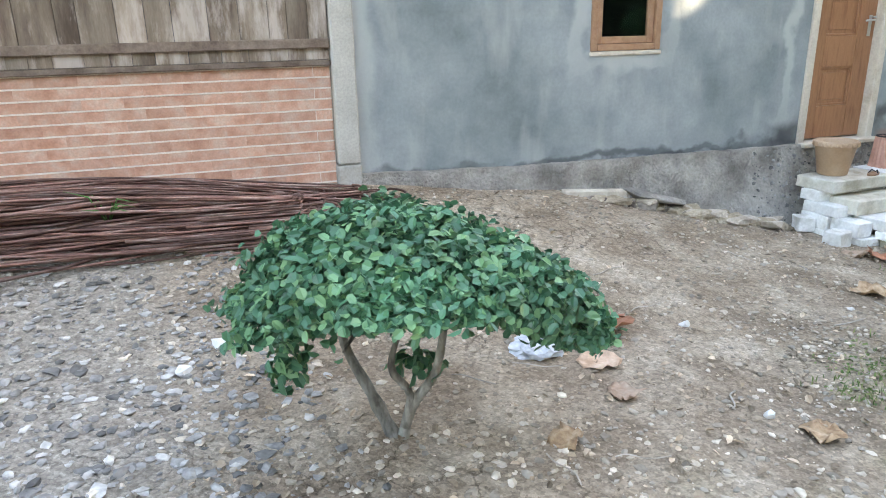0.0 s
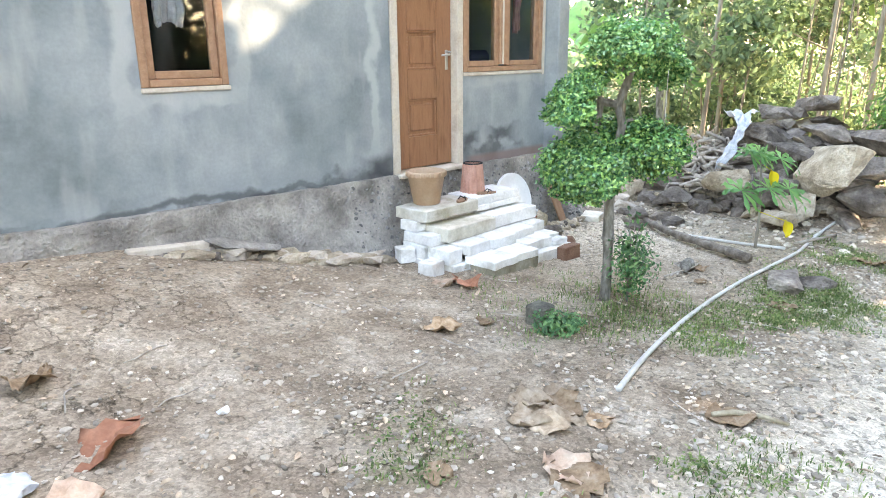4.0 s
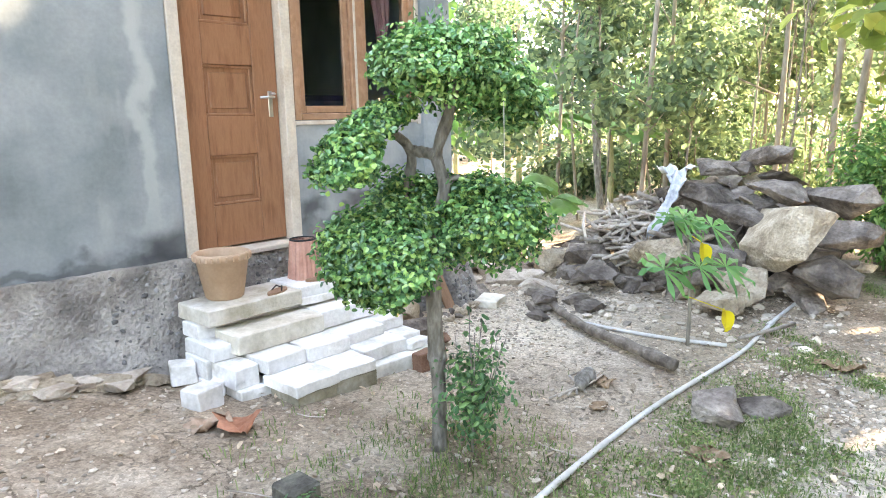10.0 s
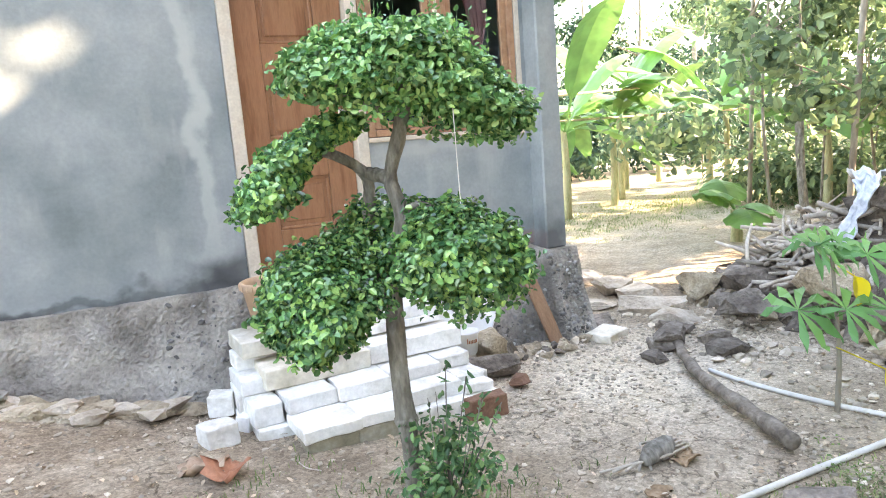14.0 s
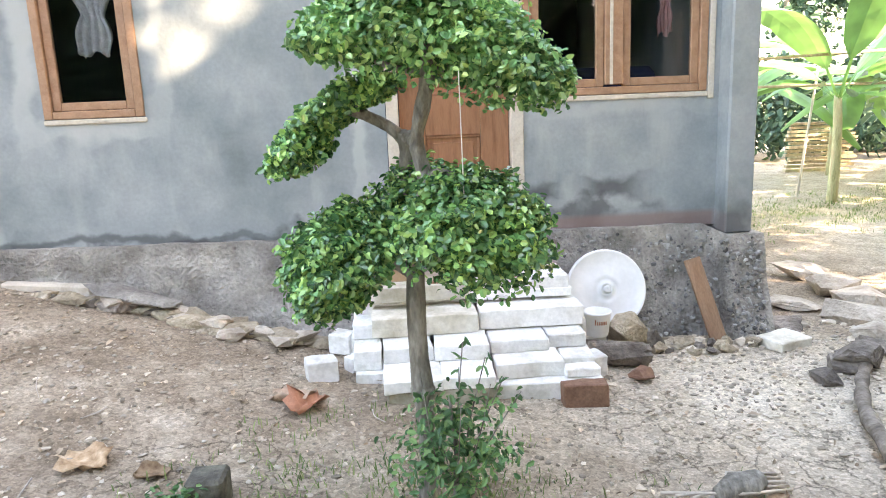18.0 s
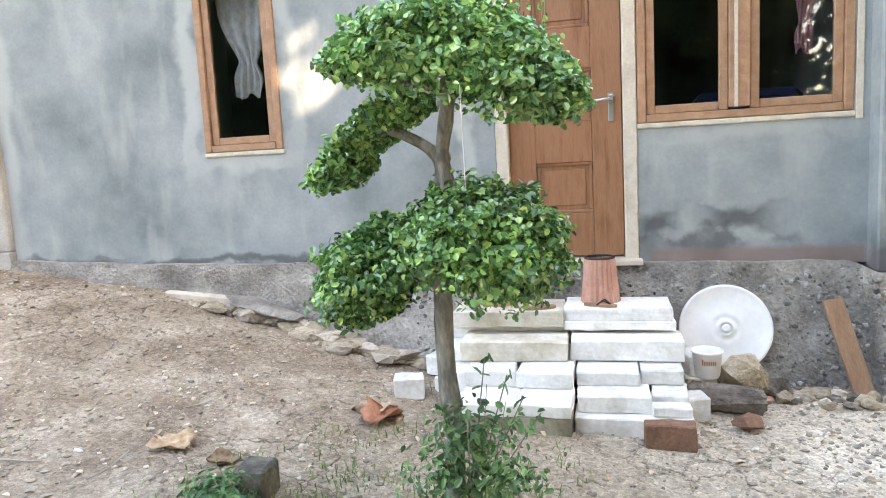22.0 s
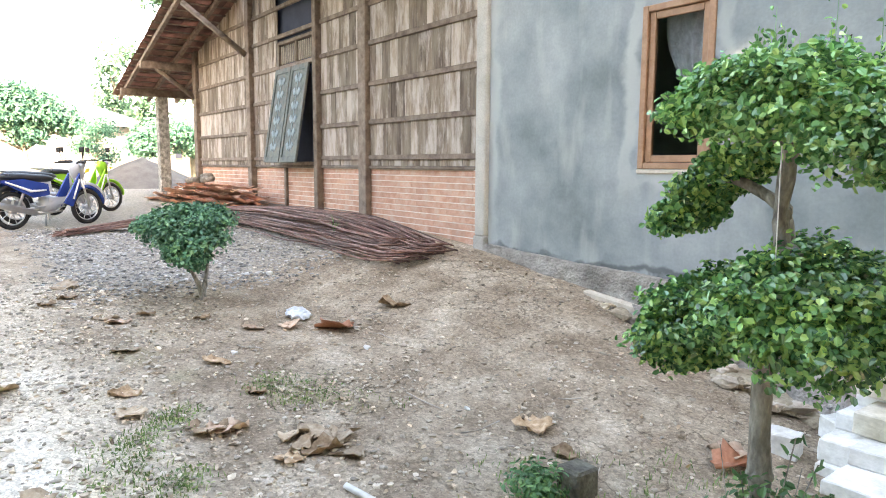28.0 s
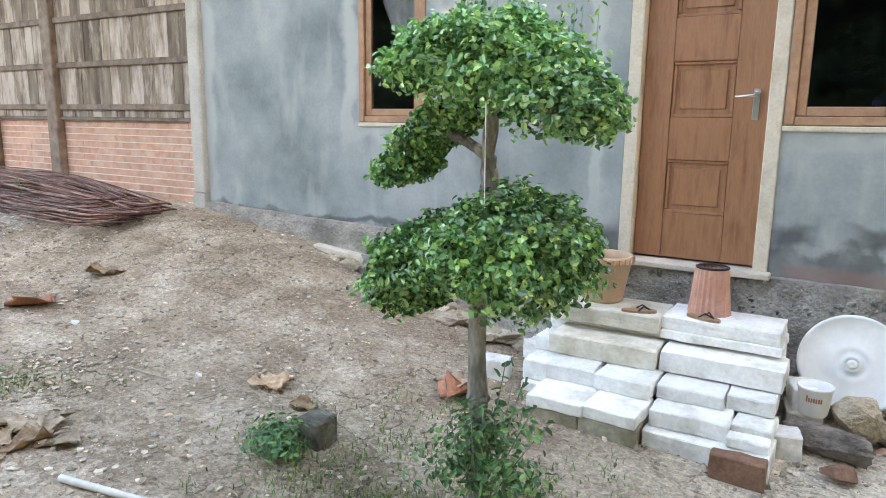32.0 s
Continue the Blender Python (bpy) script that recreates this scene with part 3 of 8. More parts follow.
    nt.links.new(cr.outputs[0], cm.inputs[1])
    hsv = nt.nodes.new("ShaderNodeHueSaturation")
    nt.links.new(out, hsv.inputs["Color"])
    nt.links.new(cm.outputs[0], hsv.inputs["Value"])
    nt.links.new(hsv.outputs["Color"], b.inputs["Base Color"])
    h = nt.nodes.new("ShaderNodeMath")
    h.operation = "ADD"
    nt.links.new(n2.outputs["Fac"], h.inputs[0])
    nt.links.new(cm.outputs[0], h.inputs[1])
    bp = nt.nodes.new("ShaderNodeBump")
    bp.inputs["Strength"].default_value, bp.inputs["Distance"].default_value = 0.7, 0.02
    nt.links.new(h.outputs[0], bp.inputs["Height"])
    nt.links.new(bp.outputs["Normal"], b.inputs["Normal"])
    return m


M["ground"] = ground_material()

# ---- mesh helpers ----


def part(name, bm, mat, parent=None, label="", smooth=False):
    """Links a bmesh as one mesh object, under a thing or a part."""
    me = bpy.data.meshes.new(name)
    bm.to_mesh(me)
    bm.free()
    me.materials.append(mat)
    if smooth:
        me.polygons.foreach_set("use_smooth", [True] * len(me.polygons))
    ob = new(name, me)
    if parent is not None:
        ob.parent = parent
    if label:
        ob["label"] = label
    return ob


def raw(name, verts, faces, mat, parent=None, label="", smooth=False):
    me = bpy.data.meshes.new(name)
    me.from_pydata([tuple(v) for v in verts], [], [tuple(f) for f in faces])
    me.materials.append(mat)
    if smooth:
        me.polygons.foreach_set("use_smooth", [True] * len(me.polygons))
    ob = new(name, me)
    if parent is not None:
        ob.parent = parent
    if label:
        ob["label"] = label
    return ob


def add_box(bm, lo, hi, bevel=0.0, turn=None):
    """A box between two corners, with its edges rounded."""
    c = [(a + b) / 2 for a, b in zip(lo, hi)]
    s = [abs(b - a) for a, b in zip(lo, hi)]
    m = Matrix.Translation(c)
    if turn is not None:
        m = m @ turn
    got = bmesh.ops.create_cube(bm, size=1.0, matrix=m @ Matrix.Diagonal((*s, 1)))
    if bevel > 0:
        es = list({e for v in got["verts"] for e in v.link_edges})
        bmesh.ops.bevel(bm, geom=es, offset=bevel, segments=1, affect="EDGES", profile=0.5)
    return bm


def box(name, lo, hi, mat, parent=None, bevel=0.004, label="", turn=None):
    bm = bmesh.new()
    add_box(bm, lo, hi, bevel, turn)
    return part(name, bm, mat, parent, label)


def empty(name, at=(0, 0, 0), rz=0.0):
    ob = new(name)
    ob.empty_display_size = 0.1
    ob.matrix_basis = pose(*at, 0, 0, rz)
    return ob


def tube_data(points, radii, sides=8, cap=True):
    pts = [Vector(p) for p in points]
    verts, faces = [], []
    up = Vector((0.31, 0.12, 0.95))
    for i, p in enumerate(pts):
        t = (pts[min(i + 1, len(pts) - 1)] - pts[max(i - 1, 0)]).normalized()
        a = t.cross(up)
        if a.length < 0.05:
            a = t.cross(Vector((1, 0, 0)))
        a.normalize()
        b = t.cross(a)
        r = radii[i] if hasattr(radii, "__len__") else radii
        for k in range(sides):
            w = 2 * math.pi * k / sides
            verts.append(p + a * (r * math.cos(w)) + b * (r * math.sin(w)))
    for i in range(len(pts) - 1):
        for k in range(sides):
            k2 = (k + 1) % sides
            faces.append((i * sides + k, i * sides + k2, (i + 1) * sides + k2, (i + 1) * sides + k))
    if cap:
        faces.append(tuple(range(sides))[::-1])
        faces.append(tuple(range((len(pts) - 1) * sides, len(pts) * sides)))
    return verts, faces


def tube(name, points, radii, mat, parent=None, sides=8, label=""):
    v, f = tube_data(points, radii, sides)
    return raw(name, v, f, mat, parent, label, smooth=True)


def spline(points, n):
    """A smooth run of n + 1 points through the given ones."""
    p = [np.array(q, float) for q in points]
    p = [2 * p[0] - p[1]] + p + [2 * p[-1] - p[-2]]
    out = []
    segs = len(p) - 3
    for i in range(n + 1):
        u = i / n * segs
        k = min(int(u), segs - 1)
        t = u - k
        a, b, c, e = p[k:k + 4]
        out.append(0.5 * (2 * b + (c - a) * t + (2 * a - 5 * b + 4 * c - e) * t * t + (3 * b - a - 3 * c + e) * t ** 3))
    return out


def lathe(name, profile, mat, parent=None, sides=24, label="", flute=0.0, flutes=0, at=(0, 0, 0)):
    """A turned shape from (radius, z) pairs."""
    verts, faces = [], []
    for r, z in profile:
        for k in range(sides):
            a = 2 * math.pi * k / sides
            rr = r * (1 + (flute * math.cos(flutes * a) if flutes else 0))
            verts.append((at[0] + rr * math.cos(a), at[1] + rr * math.sin(a), at[2] + z))
    for i in range(len(profile) - 1):
        for k in range(sides):
            k2 = (k + 1) % sides
            faces.append((i * sides + k, i * sides + k2, (i + 1) * sides + k2, (i + 1) * sides + k))
    return raw(name, verts, faces, mat, parent, label, smooth=not flutes)


def leaves_data(pos, nrm, length, width, fold=0.25, droop=0.0, seed=1):
    """Arrays of leaf quads: pos and nrm are n x 3; length and width may be arrays."""
    g = np.random.default_rng(seed)
    n = len(pos)
    nrm = nrm / np.maximum(np.linalg.norm(nrm, axis=1, keepdims=True), 1e-6)
    r = g.normal(size=(n, 3))
    r[:, 2] -= droop
    t = r - (r * nrm).sum(1, keepdims=True) * nrm
    t /= np.maximum(np.linalg.norm(t, axis=1, keepdims=True), 1e-6)
    s = np.cross(nrm, t)
    L = np.broadcast_to(np.asarray(length, float).reshape(-1, 1), (n, 1)) * g.uniform(0.7, 1.25, (n, 1))
    Wd = np.broadcast_to(np.asarray(width, float).reshape(-1, 1), (n, 1)) * g.uniform(0.8, 1.2, (n, 1))
    base = pos - t * L * 0.5
    up = nrm * Wd * fold
    v = np.stack([base, base + t * L * 0.24 - s * Wd * 0.46 + up, base + t * L * 0.7 - s * Wd * 0.46 + up, base + t * L,
                  base + t * L * 0.7 + s * Wd * 0.46 + up, base + t * L * 0.24 + s * Wd * 0.46 + up], 1).reshape(-1, 3)
    i = np.arange(n)[:, None] * 6
    f = np.concatenate([i + np.array([[0, 1, 2, 3]]), i + np.array([[0, 3, 4, 5]])], 0)
    return v, f


def crown(name, blobs, count, length, width, mat, parent=None, label="", seed=1, shell=0.35, droop=0.3, up=0.35, under=0.35, ragged=0.05, wild=0.45, lumps=0.16, fold=0.25):
    """A crown of many leaves spread through the outer layer of ellipsoids (cx, cy, cz, rx, ry, rz, tilt_x, tilt_y). under: how much of the underside is leafy."""
    g = np.random.default_rng(seed)
    area = np.array([b[3] * b[4] + b[3] * b[5] + b[4] * b[5] for b in blobs])
    P, Nn = [], []
    for b, k in zip(blobs, (area / area.sum() * count).astype(int)):
        d3 = g.normal(size=(k * 2, 3))
        d3 /= np.linalg.norm(d3, axis=1, keepdims=True)
        keep = (d3[:, 2] > -0.15) | (g.random(len(d3)) < under)
        d3 = d3[keep][:k]
        rad = 1 - shell * g.random((len(d3), 1)) ** 1.6 + ragged * g.normal(size=(len(d3), 1))
        lump = np.array([noise.noise(Vector(q * 2.3 + np.array(b[:3]) * 3)) for q in d3])[:, None]
        rad = rad * (1 + lumps * lump)
        p = d3 * rad * np.array(b[3:6])
        p[:, 2] += p[:, 0] * b[6] + p[:, 1] * b[7]
        low = d3[:, 2] < 0
        p[low, 2] *= 0.75
        P.append(p + np.array(b[:3]))
        q = d3 / np.array(b[3:6])
        q /= np.linalg.norm(q, axis=1, keepdims=True)
        Nn.append(q + np.array([0, 0, up]) + wild * g.normal(size=q.shape))
    v, f = leaves_data(np.concatenate(P), np.concatenate(Nn), length, width, fold, droop, seed)
    return raw(name, v, f, mat, parent, label)


# a rough stone from a cut and jittered ball
ICO = bmesh.new()
bmesh.ops.create_icosphere(ICO, subdivisions=1, radius=1.0)
ICO_V = np.array([v.co[:] for v in ICO.verts])
ICO_F = np.array([[v.index for v in f.verts] for f in ICO.faces])
ICO.free()
BALL = bmesh.new()
bmesh.ops.create_icosphere(BALL, subdivisions=3, radius=1.0)
BALL_V = np.array([v.co[:] for v in BALL.verts])
BALL_F = np.array([[v.index for v in f.verts] for f in BALL.faces])
BALL.free()


def rock_mesh(name, size, mat, seed, points=15):
    """An angular stone: the hull of random points on a rounded block, its faces roughened."""
    g = np.random.default_rng(seed)
    p = g.normal(size=(points, 3))
    p /= (np.abs(p) ** 7).sum(1, keepdims=True) ** (1 / 7)
    bm = bmesh.new()
    for q in p:
        bm.verts.new(q)
    got = bmesh.ops.convex_hull(bm, input=bm.verts[:])
    bmesh.ops.delete(bm, geom=[q for q in bm.verts if not q.link_faces], context="VERTS")
    bmesh.ops.subdivide_edges(bm, edges=bm.edges[:], cuts=3, use_grid_fill=True)
    off = Vector((seed % 97, seed % 31, 0))
    for q in bm.verts:
        k = 0.06 * noise.noise(q.co * 1.7 + off) + 0.05 * noise.noise(q.co * 4.5 + off) + 0.05 * noise.noise(q.co * 9 + off)
        q.co *= 0.97 + k
    v = np.array([q.co[:] for q in bm.verts])
    mid = (v.max(0) + v.min(0)) / 2
    half = (v.max(0) - v.min(0)) / 2
    for q in bm.verts:
        q.co = Vector((np.array(q.co[:]) - mid) / half * np.array(size) / 2)
    me = bpy.data.meshes.new(name)
    bm.to_mesh(me)
    bm.free()
    me.materials.append(mat)
    return me


def stones(name, xy_z, sizes, mat, label, seed=3, squash=0.6):
    """Many small stones in one mesh."""
    g = np.random.default_rng(seed)
    n = len(xy_z)
    k = len(ICO_V)
    sc = g.uniform(0.6, 1.3, (n, 1, 3)) * np.asarray(sizes).reshape(n, 1, 1) * np.array([1, 1, squash])
    v = ICO_V[None] * (1 + 0.25 * g.normal(size=(n, k, 1))) * sc
    a = g.uniform(0, 6.28, n)
    c, s = np.cos(a)[:, None], np.sin(a)[:, None]
    v = np.stack([v[..., 0] * c - v[..., 1] * s, v[..., 0] * s + v[..., 1] * c, v[..., 2]], -1)
    v = (v + np.asarray(xy_z)[:, None, :]).reshape(-1, 3)
    f = (ICO_F[None] + (np.arange(n) * k)[:, None, None]).reshape(-1, 3)
    ob = raw(name, v, f, mat)
    return tagged(ob, label, "stones", kind="stuff")


# ---- ground ----
GX = [-30, -14, -6, -1.5, 0.4, 1.7, 2.6, 3.6, 5, 6, 8.5, 12, 40]
GZ = [.62, .62, .55, .42, .28, .16, .07, -.01, -.13, -.2, -.23, -.12, -.1]
BX = [-14, -6, -1.4, 1, 2.5, 3.7, 4.6, 20]
BZ = [.1, .24, .33, .34, .3, .1, .0, 0]


def smooth01(t):
    t = np.clip(t, 0, 1)
    return t * t * (3 - 2 * t)


def gz(x, y):
    """The height of the ground."""
    return np.interp(x, GX, GZ) + np.interp(x, BX, BZ) * smooth01((np.asarray(y) - 2.4) / 2.0)


def rough(x, y):
    return 0.012 * noise.noise(Vector((x * 2.1, y * 2.1, 0))) + 0.006 * noise.noise(Vector((x * 7, y * 7, 3)))


def axis(lo, hi, step, far_lo, far_hi):
    mid = list(np.arange(lo, hi + 1e-6, step))
    a, b, k = [], [], step
    x = lo
    while x > far_lo:
        k *= 1.25
        x -= k
        a.append(x)
    x, k = hi, step
    while x < far_hi:
        k *= 1.25
        x += k
        b.append(x)
    return np.array(a[::-1] + mid + b)


def build_ground():
    xs, ys = axis(-5.0, 10.5, 0.07, -400, 400), axis(-0.6, 4.8, 0.07, -400, 400)
    X, Y = np.meshgrid(xs, ys)
    X, Y = X.ravel(), Y.ravel()
    near = (X > -9) & (X < 14) & (Y > -3) & (Y < 9)
    Z = gz(X, Y) + np.array([rough(x, y) if k else 0 for x, y, k in zip(X, Y, near)])
    nx = len(xs)
    F = [(j * nx + i, j * nx + i + 1, (j + 1) * nx + i + 1, (j + 1) * nx + i) for j in range(len(ys) - 1) for i in range(nx - 1)]
    ob = raw("ground", np.stack([X, Y, Z], 1), F, M["ground"], smooth=True)
    nz = np.array([noise.noise(Vector((x * 0.9, y * 0.9, 5))) + 0.5 * noise.noise(Vector((x * 3.1, y * 3.1, 9))) if k else 0 for x, y, k in zip(X, Y, near)])
    gravel = smooth01((0.15 - X + 0.35 * nz) / 0.7) * smooth01((Y - 0.6 + 0.4 * nz) / 0.7)
    road = smooth01((1.12 - Y + 0.45 * nz + 0.045 * X) / 0.8) * smooth01((X + 2) / 4) * 0.95
    road = road * smooth01((Y + 4.0) / 1.5)
    road = np.maximum(road, smooth01((X - 8.3 + nz) / 2) * smooth01((Y - 4.6 + nz * 1.5) / 1.5) * 0.55)
    road = np.maximum(road, 0.9 * np.exp(-((X - 7.0) / 1.2) ** 2 - ((Y - 3.35) / 0.85) ** 2))
    grass = smooth01((nz - 0.05) / 0.4) * np.exp(-((Y - 1.35 - 0.02 * X) / 0.55) ** 2) * smooth01((X - 0.6) / 1.5) * 0.45
    grass = np.maximum(grass, np.exp(-((Y - 8.6) / 0.9) ** 2) * smooth01((X - 7) / 2) * 0.5)
    grass = np.maximum(grass, smooth01((np.abs(X) - 20) / 10))
    grass = np.maximum(grass, smooth01((-3.0 - Y) / 2))
    for key, val in (("gravel", gravel), ("road", road), ("grass", grass)):
        at = ob.data.attributes.new(key, "FLOAT", "POINT")
        at.data.foreach_set("value", val.astype(np.float32))
    return tagged(ob, "bare trodden earth with gravel and a pale stony track", "ground", kind="structure")


build_ground()

# ---- the rendered house ----
WY = 4.6          # front face of the rendered wall
TOP = 3.5


def wall_with_holes(name, x0, x1, z0, z1, y0, y1, holes, mat, label):
    """A thick wall along x, made of blocks round its openings (x0, x1, z0, z1)."""
    bm = bmesh.new()
    xs = sorted({x0, x1, *[h[0] for h in holes], *[h[1] for h in holes]})
    zs = sorted({z0, z1, *[h[2] for h in holes], *[h[3] for h in holes]})
    cell = {}

    def solid(i, k):
        if not (0 <= i < len(xs) - 1 and 0 <= k < len(zs) - 1):
            return False
        cx, cz = (xs[i] + xs[i + 1]) / 2, (zs[k] + zs[k + 1]) / 2
        return not any(h[0] < cx < h[1] and h[2] < cz < h[3] for h in holes)

    def vert(x, y, z):
        if (x, y, z) not in cell:
            cell[(x, y, z)] = bm.verts.new((x, y, z))
        return cell[(x, y, z)]
    for i in range(len(xs) - 1):
        for k in range(len(zs) - 1):
            if not solid(i, k):
                continue
            a, b, c, e = xs[i], xs[i + 1], zs[k], zs[k + 1]
            bm.faces.new([vert(a, y0, c), vert(b, y0, c), vert(b, y0, e), vert(a, y0, e)])
            bm.faces.new([vert(a, y1, c), vert(a, y1, e), vert(b, y1, e), vert(b, y1, c)])
            if not solid(i - 1, k):
                bm.faces.new([vert(a, y0, c), vert(a, y0, e), vert(a, y1, e), vert(a, y1, c)])
            if not solid(i + 1, k):
                bm.faces.new([vert(b, y0, c), vert(b, y1, c), vert(b, y1, e), vert(b, y0, e)])
            if not solid(i, k - 1):
                bm.faces.new([vert(a, y0, c), vert(a, y1, c), vert(b, y1, c), vert(b, y0, c)])
            if not solid(i, k + 1):
                bm.faces.new([vert(a, y0, e), vert(b, y0, e), vert(b, y1, e), vert(a, y1, e)])
    return tagged(part(name, bm, mat), label, "wall", kind="structure")


W1, W2, DR = (2.815, 3.438, 1.392, 2.62), (5.872, 7.108, 1.41, 2.62), (4.96, 5.865, 0.53, 2.66)
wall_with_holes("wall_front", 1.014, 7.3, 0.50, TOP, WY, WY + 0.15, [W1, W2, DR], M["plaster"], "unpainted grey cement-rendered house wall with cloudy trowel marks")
for nm, lo, hi in (("wall_side", (7.15, WY + 0.152, -0.3), (7.30, 10.0, TOP)), ("wall_back", (1.0, 10.0, -0.3), (7.30, 10.15, TOP)), ("wall_inner", (0.97, WY + 0.152, -0.3), (1.10, 10.0, TOP))):
    tagged(box(nm, lo, hi, M["plaster"], bevel=0), "plain grey cement-rendered house wall", "wall", kind="structure")
# room wall, floor and slab take the painted-in darkness of unlit rooms
tagged(box("wall_room", (1.12, 8.0, 0.5), (7.13, 8.1, TOP - 0.02), M["room"], bevel=0), "inner room wall behind the windows, blackened to look unlit", "wall", kind="structure")
tagged(box("floor", (1.12, WY + 0.154, 0.44), (7.13, 9.98, 0.53), M["room"], bevel=0), "cement room floor, blackened to look unlit", "floor", kind="structure")
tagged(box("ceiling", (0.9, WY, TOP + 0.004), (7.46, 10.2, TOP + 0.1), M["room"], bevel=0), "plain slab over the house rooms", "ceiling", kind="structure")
tagged(box("corner_pillar", (7.195, 4.44, 0.46), (7.385, WY + 0.3, TOP - 0.004), M["plaster"], bevel=0.012), "grey cement-rendered square pillar at the house corner", "pillar", kind="structure")
tagged(box("edge_column", (0.856, 4.545, 0.708), (1.012, WY + 0.14, TOP - 0.004), M["column"], bevel=0.012), "pale weathered concrete column between the two houses", "pillar", kind="structure")
tagged(box("column_footing", (0.848, 4.538, 0.4), (1.012, WY + 0.14, 0.704), M["column"], bevel=0.008), "pale concrete footing block under the column", "pillar", kind="structure")


def build_plinth():
    """Rough sloping foot of the house: mortar over stone, wider to the right."""
    xs = np.linspace(1.0, 7.45, 150)
    rows = 9
    verts, faces = [], []
    for x in xs:
        d = float(np.interp(x, [1.1, 2.5, 3.2, 3.9, 4.6, 7.5], [0.05, 0.06, 0.07, 0.16, 0.25, 0.28]))
        zb = float(gz(x, 4.4)) - 0.12
        zt = float(np.interp(x, [1.1, 2.0, 3.5, 5.9, 7.1, 7.2, 7.5], [0.63, 0.59, 0.56, 0.53, 0.51, 0.46, 0.45]))
        yt = 4.545 if x < 7.15 else 4.40
        for k in range(rows):
            u = k / (rows - 1)
            z = zb + (zt - zb) * u
            y = yt - d * (1 - u) ** 1.25 * smooth01((x - 1.0) / 0.5)
            n = noise.noise(Vector((x * 3, z * 5, 1))) * 0.03 + noise.noise(Vector((x * 11, z * 13, 4))) * 0.016
            fade = 0.35 if k == rows - 1 else 1
            verts.append((x, y + n * fade, z + n * 0.5 * (k == rows - 1)))
        verts.append((x, 4.70, zt + 0.004))
    r = rows + 1
    for i in range(len(xs) - 1):
        for k in range(rows):
            faces.append((i * r + k, (i + 1) * r + k, (i + 1) * r + k + 1, i * r + k + 1))
    last = (len(xs) - 1) * r
    faces.append(tuple(last + k for k in range(r)))
    return tagged(raw("plinth", verts, faces, M["plinth"]), "rough dark mortar and stone plinth along the house foot", "plinth", kind="structure")


build_plinth()


def build_door():
    d1 = empty("door_1", (0.03, 0, 0))
    tagged(d1, "closed varnished brown teak panel door with a steel lever handle", "door", kind="structure")
    box("frame_side", (4.935, 4.585, 0.535), (5.015, 4.74, 2.655), M["cement_trim"], d1, 0.006, "pale cement-smeared door jamb")
    box("frame_side", (5.755, 4.585, 0.535), (5.838, 4.74, 2.655), M["cement_trim"], d1, 0.006, "pale cement-smeared door jamb")
    box("frame_head", (5.018, 4.585, 2.58), (5.752, 4.74, 2.655), M["cement_trim"], d1, 0.006)
    box("threshold", (4.94, 4.50, 0.515), (5.86, 4.80, 0.55), M["cement_trim"], d1, 0.006)
    # leaf: stiles and rails round three raised panels
    for lo, hi in (((5.02, 4.665, 0.565), (5.19, 4.705, 2.575)), ((5.56, 4.665, 0.565), (5.75, 4.705, 2.575))):
        box("stile", lo, hi, M["wood_door"], d1, 0.003)
    rows = [(0.85, 1.19), (1.45, 1.79), (2.05, 2.40)]
    z = 0.565
    for a, b in rows + [(2.575, 2.6)]:
        box("rail", (5.192, 4.667, z), (5.558, 4.703, min(a, 2.575)), M["wood_door"], d1, 0.002)
        z = b
    for a, b in rows:
        p = box("panel", (5.192, 4.692, a + 0.001), (5.558, 4.70, b - 0.001), M["wood_door"], d1, 0)
        for lo, hi in (((5.192, 4.676, a), (5.558, 4.69, a + 0.022)), ((5.192, 4.676, b - 0.022), (5.558, 4.69, b)),
                       ((5.192, 4.676, a + 0.023), (5.214, 4.69, b - 0.023)), ((5.536, 4.676, a + 0.023), (5.558, 4.69, b - 0.023))):
            box("moulding", lo, hi, M["wood_door"], p, 0.005)
        box("raised_field", (5.235, 4.684, a + 0.05), (5.515, 4.698, b - 0.05), M["wood_door"], p, 0.006)
    h = box("handle_plate", (5.665, 4.655, 1.44), (5.70, 4.664, 1.62), M["steel"], d1, 0.003, "steel lock plate")
    tube("lever", [(5.683, 4.655, 1.575), (5.683, 4.61, 1.577), (5.67, 4.60, 1.578), (5.57, 4.605, 1.572)], 0.009, M["steel"], h, 8)
    lathe("knob", [(0.001, 0.0), (0.017, 0.004), (0.02, 0.012), (0.012, 0.02), (0.001, 0.022)], M["steel"], h, 12, at=(5.69, 4.63, 1.59))


